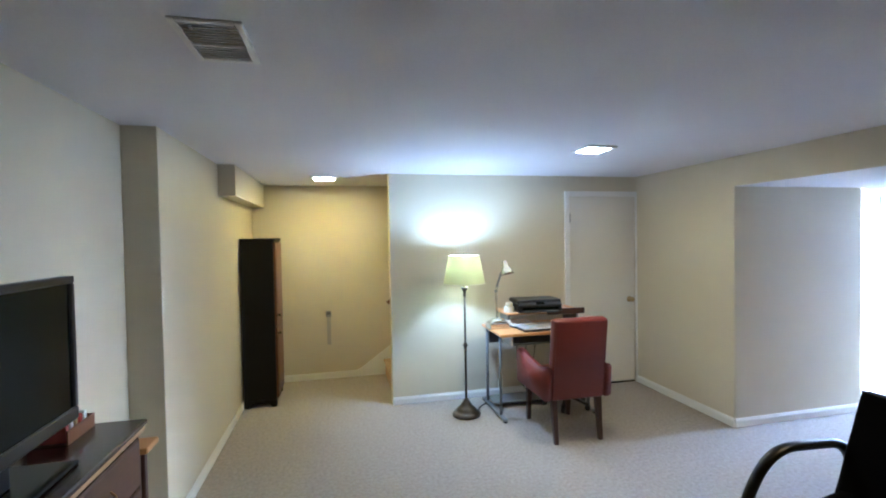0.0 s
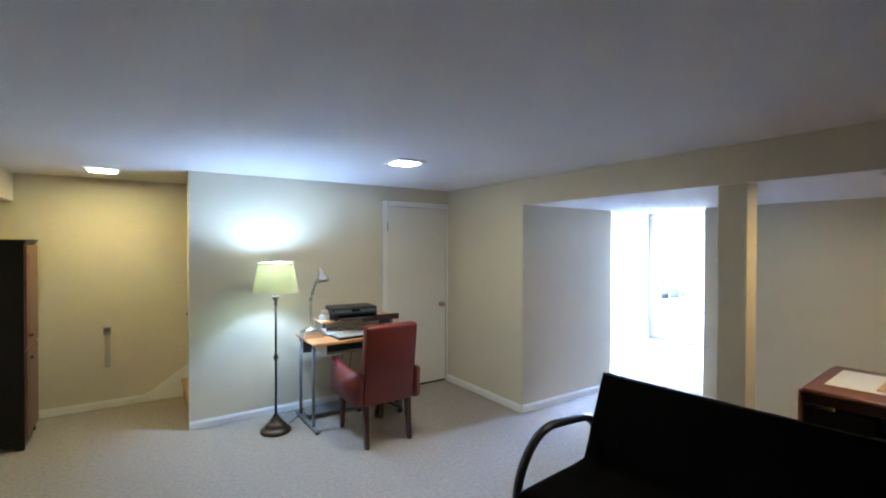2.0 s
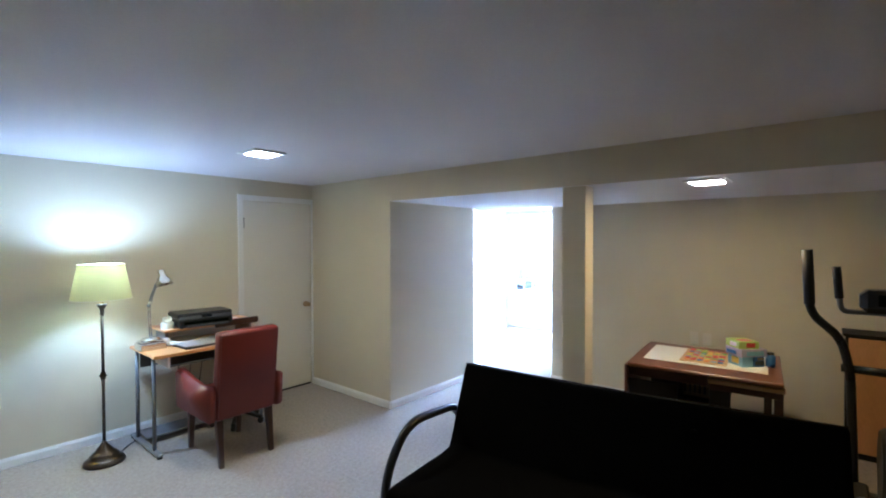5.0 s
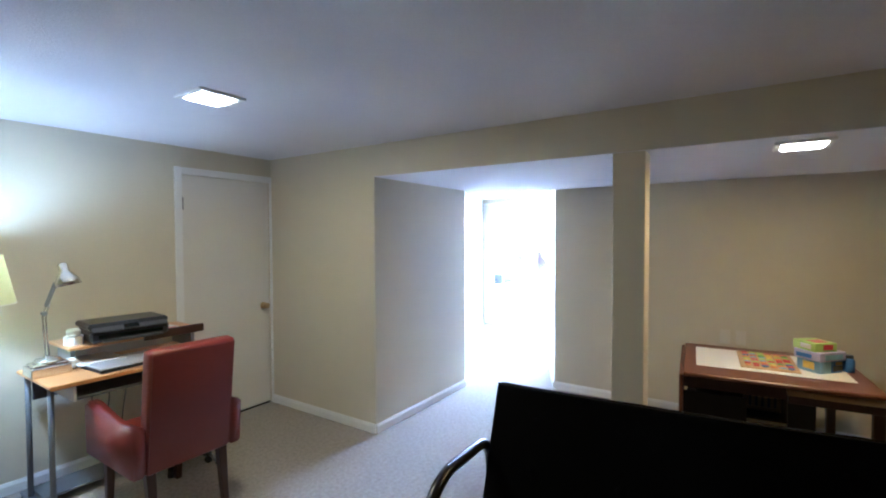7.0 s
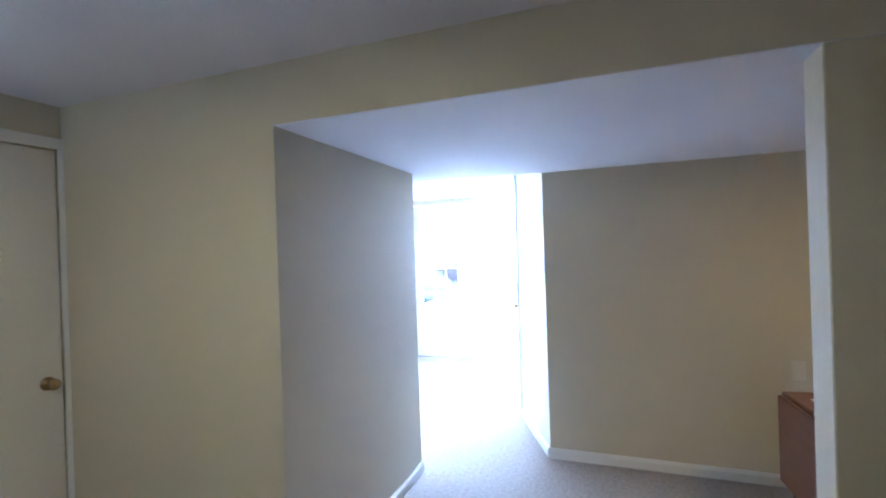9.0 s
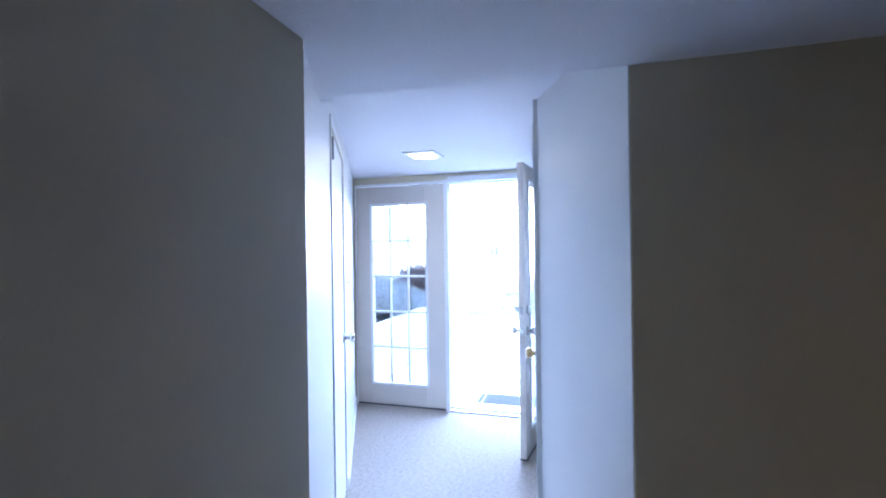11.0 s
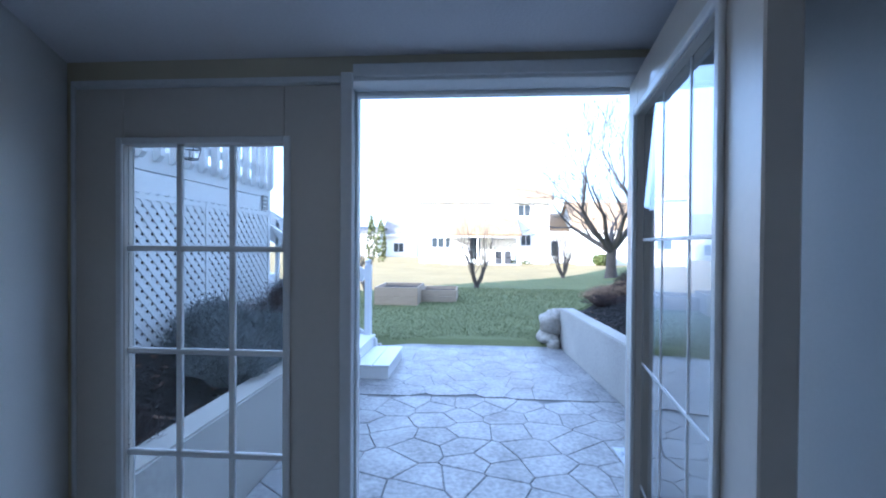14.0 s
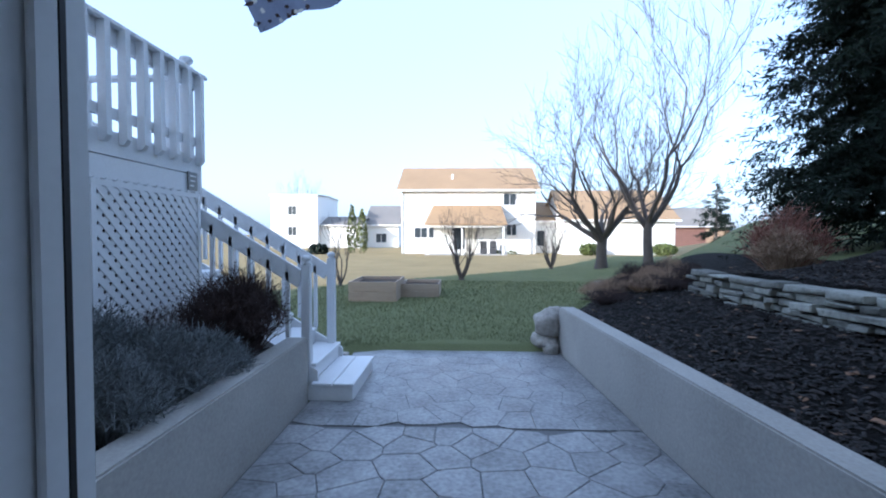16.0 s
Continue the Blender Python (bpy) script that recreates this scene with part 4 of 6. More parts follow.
def futon():
    ob = thing("futon", (3.355, 0.825, 0), "black futon sofa with a tubular black steel frame", "sofa", turn=6.8)
    n = 0.97
    # local: -x is the front
    bm = bmesh.new()
    soft_slab(bm, (-0.83, -n, 0.185), (-0.07, n, 0.345), 0.05)
    bmesh.ops.subdivide_edges(bm, edges=[e for e in bm.edges if e.calc_length() > 0.5], cuts=14, use_grid_fill=True)
    for v in bm.verts:
        v.co.z += 0.012 * noise.noise((v.co.x * 5, v.co.y * 4, 1)) + (0.010 * math.cos(v.co.y * 5) if v.co.z > 0.3 else 0)
    part("seat_mattress", bm, M["black_cloth"], ob, smooth=True)
    bm = bmesh.new()
    lean = pose(-0.19, 0, 0.30, 0, 24, 0)
    soft_slab(bm, (0.0, -n - 0.01, 0.0), (0.14, n + 0.01, 0.56), 0.03)
    bmesh.ops.subdivide_edges(bm, edges=[e for e in bm.edges if e.calc_length() > 0.3], cuts=14, use_grid_fill=True)
    for v in bm.verts:
        v.co.z += 0.012 * noise.noise((v.co.x * 3, v.co.y * 4, 5)) - 0.012 * (1 - (v.co.y / n) ** 2) if v.co.z > 0.4 else 0
        v.co.x += 0.012 * noise.noise((v.co.z * 5, v.co.y * 4, 9))
    bmesh.ops.transform(bm, matrix=lean, verts=bm.verts)
    part("back_mattress", bm, M["black_cloth"], ob, smooth=True)
    for x, z, name in ((0.004, 0.548, "piping"), (0.136, 0.552, "piping")):
        bm = bmesh.new()
        tube(bm, [lean @ Vector((x, n * k / 8, z - 0.012 * (1 - (k / 8) ** 2))) for k in range(-8, 9)], 0.006, 6)
        part(name, bm, M["black_vinyl"], ob)
    for k in range(-2, 3):
        for z in (0.19, 0.40):
            bm = bmesh.new()
            lathe(bm, [(0, 0), (0.016, 0), (0.014, 0.006), (0.006, 0.009), (0, 0.009)], 12, lean @ pose(-0.010, k * 0.38, z, 0, -90, 0))
            part("tuft_button", bm, M["black_cloth"], ob)
    for s in (-1, 1):
        y = s * (n + 0.035)
        bm = bmesh.new()
        tube(bm, rounded([(0.06, y, 0.02), (0.0, y, 0.535), (-0.57, y, 0.595), (-0.77, y, 0.36), (-0.755, y, 0.02)], 0.16, 9), 0.025, 14)
        part("arm_tube", bm, M["black_steel"], ob, smooth=True)
        part("foot_bar", boxes(((-0.80, y - 0.015, 0.0), (0.10, y + 0.015, 0.022)), bevel=0.006), M["black_steel"], ob)
    for x, z in ((-0.72, 0.165), (-0.1, 0.165), (0.16, 0.45)):
        bm = bmesh.new()
        tube(bm, [(x, -n - 0.03, z), (x, n + 0.03, z)], 0.016, 10)
        part("rail", bm, M["black_steel"], ob, smooth=True)


def drop_leaf_table():
    turn = 5.0
    T = pose(4.36, 0.14, 0, 0, 0, turn)

    def on(x, y, z):
        return tuple(T @ Vector((x, y, z)))

    ob = thing("drop_leaf_table", on(0, 0, 0), "reddish brown drop-leaf table with its leaf folded down", "table", turn=turn)
    L, D = 0.93, 0.85
    part("tabletop", boxes(((0, 0, 0.70), (D, L, 0.725)), bevel=0.006), M["brown_wood"], ob)
    part("leaf", boxes(((0.01, L + 0.002, 0.28), (D - 0.01, L + 0.022, 0.708)), bevel=0.004), M["brown_wood"], ob, "dropped leaf")
    part("apron", boxes(((0.05, 0.42, 0.625), (0.07, L - 0.001, 0.6995))), M["dark_leg"], ob)
    part("apron", boxes(((D - 0.07, 0.101, 0.60), (D - 0.05, L - 0.071, 0.6995))), M["dark_leg"], ob)
    part("side_panel", boxes(((0.05, 0.604, 0.06), (0.068, L - 0.001, 0.599))), M["black_wood"], ob, "dark front panel")
    part("side_panel", boxes(((D - 0.07, L - 0.40, 0.06), (D - 0.05, L - 0.022, 0.599))), M["black_wood"], ob)
    for x, y in ((0.07, L - 0.07), (D - 0.09, 0.05), (D - 0.09, L - 0.07)):
        part("leg", boxes(((x, y, 0), (x + 0.05, y + 0.05, 0.5995 if y > 0.5 else 0.6995)), bevel=0.005), M["dark_leg"], ob)
    t = thing("table_runner", on(0, 0, 0.725), "white paper runner on the table", "table runner", turn=turn)
    part("sheet", boxes(((0.20, 0.08, 0), (0.73, 0.86, 0.003)), bevel=0.001), M["paper"], t)
    p = thing("puzzle", (4.786, 0.645, 0.728), "colourful wooden tray puzzle on the table", "puzzle", turn=4)
    part("tray", boxes(((-0.215, -0.15, 0), (0.215, 0.15, 0.012)), bevel=0.004), M["puzzle_tray"], p)
    random.seed(3)
    cols = ["red", "yellow", "green", "blue", "orange", "pink", "lime", "sky"]
    for i in range(9):
        for j in range(6):
            c = cols[random.randrange(len(cols))]
            x, y = -0.195 + 0.39 * (i + 0.5) / 9, -0.13 + 0.26 * (j + 0.5) / 6
            ring = [(x + random.uniform(0.014, 0.024) * math.cos(a), y + random.uniform(0.014, 0.024) * math.sin(a)) for a in [k * math.pi / 3 for k in range(6)]]
            bm = bmesh.new()
            prism(bm, ring, 0.0125, 0.017)
            part("puzzle_piece", bm, M[c], p)
    g = thing("game_box", (4.745, 0.385, 0.728), "blue picture-book box and dark carton under a lilac lid", "game box", turn=47)
    part("lower_box", boxes(((-0.07, 0.002, 0), (0.07, 0.085, 0.072)), bevel=0.002), M["sky"], g)
    part("lower_box", boxes(((-0.07, -0.085, 0), (0.07, -0.002, 0.072)), bevel=0.002), M["blue"], g)
    part("lid", boxes(((-0.078, -0.10, 0.0725), (0.078, 0.10, 0.125)), bevel=0.003), M["lilac"], g)
    part("print", boxes(((-0.035, 0.0855, 0.018), (0.03, 0.088, 0.062))), M["yellow"], g)
    part("print", boxes(((-0.0725, -0.08, 0.010), (-0.0705, -0.01, 0.042))), M["dark_panel"], g)
    part("print", boxes(((-0.0725, -0.078, 0.046), (-0.0705, -0.03, 0.066))), M["straw"], g)
    part("print", boxes(((-0.03, 0.1005, 0.085), (0.06, 0.103, 0.108))), M["blue"], g)
    part("print", boxes(((-0.0805, -0.07, 0.082), (-0.0785, 0.06, 0.112))), M["sky"], g)
    g = thing("green_box", (4.755, 0.40, 0.853), "small lime green carton on the game box", "carton", turn=40)
    part("carton", boxes(((-0.075, -0.06, 0), (0.075, 0.085, 0.05)), bevel=0.002), M["lime"], g)
    part("print", boxes(((-0.0785, -0.03, 0.012), (-0.0755, 0.03, 0.042))), M["red"], g)
    part("print", boxes(((-0.05, 0.0855, 0.012), (0.02, 0.088, 0.040))), M["paper"], g)
    part("print", boxes(((-0.05, -0.03, 0.0503), (0.02, 0.05, 0.0525))), M["pink"], g)
    g = thing("jar", (4.80, 0.245, 0.728), "small dark blue jar on the table", "jar")
    bm = bmesh.new()
    lathe(bm, [(0, 0), (0.028, 0), (0.03, 0.02), (0.03, 0.07), (0.02, 0.082), (0, 0.082)], 18)
    part("glass_body", bm, M["blue"], g, smooth=True)
    bm = bmesh.new()
    lathe(bm, [(0, 0.0825), (0.022, 0.0825), (0.022, 0.10), (0, 0.10)], 18)
    part("lid", bm, M["dark_panel"], g)
    # the swing-out gate under the top
    part("gate_rail", boxes(((0.05, -0.012, 0.648), (0.10, 0.416, 0.678)), bevel=0.005), M["oak_rail"], ob, "pale unstained gate rail")
    part("gate_frame", boxes(((0.055, 0.0, 0.605), (0.095, 0.41, 0.6475)), bevel=0.003), M["dark_leg"], ob)
    part("gate_leg", boxes(((0.055, 0.0, 0.0), (0.095, 0.05, 0.6045)), bevel=0.004), M["dark_leg"], ob)
    part("gate_panel", boxes(((0.062, 0.285, 0.04), (0.088, 0.412, 0.6045)), bevel=0.004), M["black_wood"], ob)
    part("lower_shelf", boxes(((0.10, 0.30, 0.472), (D - 0.10, L - 0.08, 0.488)), bevel=0.003), M["black_wood"], ob)
    k = thing("basket", on(0.33, 0.505, 0.488), "woven beige storage basket on the shelf under the table", "basket", turn=turn)
    part("liner", boxes(((-0.10, -0.076, 0.0), (0.10, 0.076, 0.115)), bevel=0.006), M["straw"], k)
    for z in range(6):
        bm = bmesh.new()
        zz = 0.010 + z * 0.0195
        tube(bm, rounded([(-0.106, -0.08, zz), (-0.106, 0.08, zz), (0.106, 0.08, zz), (0.106, -0.08, zz), (-0.106, -0.0795, zz)], 0.012, 3), 0.009, 6, False)
        part("coil", bm, M["straw"], k)
    for j in range(5):
        part("dark_strand", boxes(((-0.1175, -0.062 + j * 0.031, 0.03), (-0.1145, -0.05 + j * 0.031, 0.09))), M["dark_panel"], k)
    w = thing("white_box", on(0.36, 0.505, 0), "white cardboard box under the table", "box", turn=turn)
    part("carton", boxes(((-0.10, -0.085, 0), (0.14, 0.085, 0.42)), bevel=0.004), M["paper"], w)
    part("flap", boxes(((-0.102, -0.086, 0.4205), (0.02, 0.086, 0.4245)), bevel=0.001), M["paper"], w)


def elliptical():
    ob = thing("elliptical_trainer", (4.14, -0.14, 0), "black elliptical trainer with tall moving handles", "exercise machine")
    bm = bmesh.new()
    tube(bm, rounded([(-0.08, 0.17, 1.565), (-0.05, 0.155, 1.22), (0.03, 0.02, 1.08), (0.02, -0.02, 0.90), (0.06, -0.04, 0.30)], 0.07), 0.022, 12)
    part("moving_handle", bm, M["black_steel"], ob, smooth=True)
    bm = bmesh.new()
    tube(bm, [(-0.082, 0.171, 1.57), (-0.056, 0.157, 1.27)], 0.027, 12)
    part("grip", bm, M["rubber"], ob, smooth=True)
    bm = bmesh.new()
    tube(bm, rounded([(-0.06, -0.60, 1.55), (-0.03, -0.58, 1.22), (0.05, -0.46, 1.08), (0.06, -0.42, 0.30)], 0.07), 0.022, 12)
    part("moving_handle", bm, M["black_steel"], ob, smooth=True)
    bm = bmesh.new()
    tube(bm, rounded([(-0.05, 0.045, 1.475), (-0.03, 0.025, 1.24), (0.02, -0.11, 1.235), (0.02, -0.34, 1.235), (-0.03, -0.46, 1.24), (-0.05, -0.48, 1.475)], 0.035), 0.014, 10)
    part("fixed_handle", bm, M["grey_steel"], ob, smooth=True)
    bm = bmesh.new()
    tube(bm, [(-0.05, 0.046, 1.48), (-0.036, 0.032, 1.31)], 0.02, 10)
    part("grip", bm, M["rubber"], ob, smooth=True)
    bm = boxes(((-0.07, -0.36, 1.24), (0.09, -0.05, 1.36)), bevel=0.03, m=pose(0, 0, 0, 0, 0, 0))
    part("console", bm, M["black_plastic"], ob)
    part("display", boxes(((-0.076, -0.30, 1.28), (-0.0705, -0.12, 1.34)), bevel=0.002), M["screen"], ob)
    bm = bmesh.new()
    tube(bm, [(0.0, -0.21, 1.25), (0.10, -0.21, 0.55), (0.12, -0.21, 0.12)], 0.04, 14)
    part("mast", bm, M["black_steel"], ob, smooth=True)
    bm = bmesh.new()
    tube(bm, [(0.03, 0.02, 0.92), (0.04, -0.44, 0.92)], 0.022, 10)
    part("pivot_bar", bm, M["black_steel"], ob, smooth=True)
    bm = bmesh.new()
    lathe(bm, [(0, -0.05), (0.20, -0.05), (0.22, -0.03), (0.22, 0.03), (0.20, 0.05), (0, 0.05)], 32, pose(0.30, -0.21, 0.32, 90, 0, 0))
    part("flywheel_cover", bm, M["black_plastic"], ob)
    for y in (-0.04, -0.42):
        part("pedal", boxes(((-0.28, y - 0.06, 0.26), (0.06, y + 0.06, 0.30)), bevel=0.01), M["rubber"], ob)
    part("base_rail", boxes(((-0.55, -0.25, 0.04), (0.6, -0.17, 0.10)), bevel=0.01), M["black_steel"], ob)
    for x in (-0.55, 0.55):
        part("base_foot", boxes(((x - 0.04, -0.46, 0), (x + 0.04, 0.04, 0.045)), bevel=0.012), M["black_plastic"], ob)


def alcove_cabinet():
    ob = thing("pine_cabinet", (5.36, -1.02, 0), "orange pine cabinet with a dark frame against the wall", "cabinet")
    part("body", boxes(((0.015, 0.02, 0.03), (0.28, 0.85, 0.905))), M["black_wood"], ob)
    part("top", boxes(((0, 0, 0.906), (0.285, 0.87, 0.925)), bevel=0.003), M["black_wood"], ob)
    for y in (0.035, 0.445):
        d = part("door", boxes(((0.0, y, 0.05), (0.0145, y + 0.39, 0.895)), bevel=0.002), M["orange_wood"], ob, "orange pine door")
        bm = bmesh.new()
        lathe(bm, [(0, 0), (0.006, 0), (0.006, 0.012), (0.013, 0.018), (0, 0.028)], 12, pose(0, y + (0.36 if y < 0.2 else 0.03), 0.5, 0, -90, 0))
        part("knob", bm, M["black_steel"], d)
    part("plinth", boxes(((0.02, 0.03, 0), (0.27, 0.84, 0.03))), M["black_wood"], ob)


def stairs():
    bm = bmesh.new()
    ob = thing("stairs", (0, 0, 0), "carpeted tan stairs going up behind the wall", "stairs", kind="structure")
    for k in range(8):
        x = 1.20 + 0.25 * k
        part("step", boxes(((x - 0.02, YL + 0.12, 0.19 * k + 0.16), (x + 0.252, YS - 0.022, 0.19 * (k + 1))), ((x, YL + 0.12, 0.0 if k == 0 else 0.19 * k), (x + 0.25, YS - 0.022, 0.19 * k + 0.165)), bevel=0.012), M["tan_carpet"], ob)
    bm = bmesh.new()
    ring = [(0.87, 0.001), (1.2, 0.001), (3.0, 1.40), (3.0, 1.66), (1.28, 0.355), (0.90, 0.086), (0.87, 0.086)]
    lo = [bm.verts.new((x, YS - 0.0005, z)) for x, z in ring]
    hi = [bm.verts.new((x, YS - 0.018, z)) for x, z in ring]
    bm.faces.new(lo)
    bm.faces.new(hi[::-1])
    for i in range(len(ring)):
        j = (i + 1) % len(ring)
        bm.faces.new((lo[i], hi[i], hi[j], lo[j]))
    part("stringer", bm, M["white"], ob, "white painted skirt board")
    h = thing("handrail", (0, 0, 0), "dark wooden handrail on the stairwell wall", "handrail", kind="structure")
    bm = bmesh.new()
    tube(bm, [(1.235, YS - 0.07, 0.86), (1.27, YS - 0.07, 0.88), (3.0, YS - 0.07, 2.1)], 0.024, 12)
    part("rail", bm, M["brown_wood"], h, smooth=True)
    bm = bmesh.new()
    tube(bm, rounded([(1.40, YS - 0.001, 0.90), (1.40, YS - 0.07, 0.92), (1.40, YS - 0.07, 0.955)], 0.02), 0.007, 8)
    part("bracket", bm, M["brass"], h)


def wall_fittings():
    ob = thing("wall_bracket", (0.555, YS, 0.755), "small grey wall bracket with a pale strip hanging", "bracket")
    part("plate", boxes(((-0.03, -0.018, -0.035), (0.03, -0.0005, 0.035)), bevel=0.004), M["grey_steel"], ob)
    part("slot", boxes(((-0.018, -0.0205, -0.005), (0.018, -0.0185, 0.02))), M["dark_panel"], ob)
    part("strip", boxes(((-0.02, -0.008, -0.36), (0.025, -0.0005, -0.0355)), bevel=0.003), M["strip_grey"], ob, "pale hanging strip")
    ob = thing("light_switch", nw(2.02, 0.0) + (1.25,), "ivory double light switch on the hall wall", "switch", turn=SLANT)
    part("plate", boxes(((-0.058, -0.006, -0.058), (0.058, -0.0005, 0.058)), bevel=0.003), M["plate"], ob)
    for x in (-0.023, 0.023):
        part("toggle", boxes(((x - 0.005, -0.018, -0.002), (x + 0.005, -0.0065, 0.012)), bevel=0.002), M["plate"], ob)
    for y, nm in ((0.90, "outlet"), (0.79, "cable_plate")):
        ob = thing(nm, (XA, y, 0.70), "ivory wall plate on the alcove wall", "wall plate")
        part("plate", boxes(((-0.006, -0.035, -0.057), (-0.0005, 0.035, 0.057)), bevel=0.003), M["beige_plate"], ob)
        part("socket", boxes(((-0.0085, -0.015, 0.008), (-0.0065, 0.015, 0.035)), ((-0.0085, -0.015, -0.035), (-0.0065, 0.015, -0.008))), M["beige_plate"], ob)
    ob = thing("ceiling_vent", (0.335, 1.565, CEIL), "white metal ceiling vent with two grilles", "vent")
    w, d = 0.10, 0.155
    part("frame", boxes(((-w, -d, -0.009), (-w + 0.022, d, 0)), ((w - 0.022, -d, -0.009), (w, d, 0)), ((-w + 0.022, -d, -0.009), (w - 0.022, -d + 0.022, 0)), ((-w + 0.022, d - 0.022, -0.009), (w - 0.022, d, 0)), ((-w + 0.022, 0.02, -0.009), (w - 0.022, 0.03, 0)), bevel=0.003), M["white"], ob)
    part("backing", boxes(((-w + 0.022, -d + 0.022, -0.0008), (w - 0.022, d - 0.022, -0.0002))), M["plate"], ob)
    for k in range(14):
        y = -d + 0.03 + k * 0.0185
        if abs(y - 0.025) > 0.012:
            part("slat", boxes(((-w + 0.022, -0.006, -0.0006), (w - 0.022, 0.006, 0.0006)), m=pose(0, y, -0.005, 38, 0, 0)), M["white"], ob)
    part("lever", boxes(((-0.05, -d + 0.026, -0.016), (-0.04, -d + 0.045, -0.009)), bevel=0.001), M["white"], ob)
    bm = boxes(((XL, 4.02, 1.99), (XL + 0.13, YS, CEIL)), bevel=0.003)
    structure("bulkhead", bm, M["wall"], "boxed-in painted bulkhead under the ceiling", "bulkhead")


floor_lamp()
computer_desk()
desk_lamp()
printer()
laptop()
desk_clutter()
red_chair()
tall_cabinet()
television()
dresser()
futon()
drop_leaf_table()
elliptical()
alcove_cabinet()
stairs()
wall_fittings()

# ---- deck, garden stairs and fences ----
M["deck_paint"] = material("white_deck_paint", (0.74, 0.75, 0.77), 0.55, 0.06, 40, 0.2, blot=2.5)
# tree bark; also the dark of the boards that imitate shade under the deck
M["bark"] = material("grey_brown_bark_and_deck_shade", (0.085, 0.075, 0.07), 0.9, 0.3, 40, 0.8, blot=5, bump_size=0.01)
M["twig"] = material("dark_red_brown_twigs", (0.045, 0.028, 0.026), 0.85, 0.35, 60, 0.2, island=0.4)
M["red_twig"] = material("reddish_dry_stems", (0.20, 0.085, 0.060), 0.85, 0.3, 60, 0.2, island=0.4)
M["tan_twig"] = material("tan_dry_stems", (0.30, 0.21, 0.14), 0.85, 0.3, 60, 0.2, island=0.35)
M["lavender"] = material("silver_grey_foliage", (0.165, 0.18, 0.19), 0.85, 0.3, 40, 0.2, island=0.45)
M["needles"] = material("dark_spruce_needles", (0.009, 0.016, 0.011), 0.8, 0.4, 8, 0.1, island=0.5, spec=0.2)
M["shrub_green"] = material("clipped_green_foliage", (0.085, 0.105, 0.025), 0.8, 0.3, 6, 0.1, island=0.4)
M["thuja"] = material("yellowish_green_foliage", (0.105, 0.12, 0.035), 0.8, 0.3, 6, 0.1, island=0.4)
M["rock"] = material("grey_field_rock", (0.33, 0.31, 0.28), 0.85, 0.35, 18, 0.9, blot=5, bump_size=0.02)
M["ledge"] = material("stacked_ledge_stone", (0.21, 0.212, 0.19), 0.85, 0.4, 22, 1.0, blot=6, bump_size=0.018, island=0.4)
M["chip"] = material("bark_chips", (0.016, 0.0125, 0.011), 0.85, 0.4, 60, 0.4, island=0.95)
M["leaf_litter"] = material("dry_fallen_leaves", (0.14, 0.08, 0.045), 0.8, 0.3, 60, 0.2, island=0.5)
M["blade"] = material("winter_grass_blades", (0.145, 0.165, 0.075), 0.8, 0.2, 20, island=0.3)
M["siding"] = material("white_lap_siding", (0.78, 0.77, 0.74), 0.6, 0.04, 20, 0.1, blot=0.4)
M["shingle"] = material("tan_roof_shingles", (0.33, 0.22, 0.12), 0.9, 0.12, 9, 0.3, blot=0.6)
M["grey_shingle"] = material("grey_roof_shingles", (0.22, 0.20, 0.18), 0.9, 0.12, 9, 0.3, blot=0.6)
M["far_glass"] = material("dark_window_glass", (0.05, 0.06, 0.07), 0.12, 0.1, 3)
M["planter_wood"] = material("weathered_planter_boards", (0.42, 0.34, 0.26), 0.8, 0.15, 26, 0.3, stretch=(1, 1, 8), blot=3)
M["soil"] = material("dark_garden_soil", (0.05, 0.035, 0.025), 0.95, 0.4, 40, 0.8, bump_size=0.02)
M["mat_black"] = material("black_rubber_doormat", (0.014, 0.015, 0.018), 0.8, 0.2, 220, 0.8)
M["flag_cloth"] = material("pale_blue_flag_cloth", (0.34, 0.37, 0.48), 0.8, 0.12, 60, 0.1)
M["tarp"] = material("pale_blue_plastic_sheet", (0.42, 0.46, 0.54), 0.35, 0.15, 30, 0.2)
M["brick_house"] = material("red_brown_brick_far", (0.17, 0.09, 0.07), 0.85, 0.15, 14, 0.2)

DX0, DX1, DY = 8.39, 12.28, 5.80


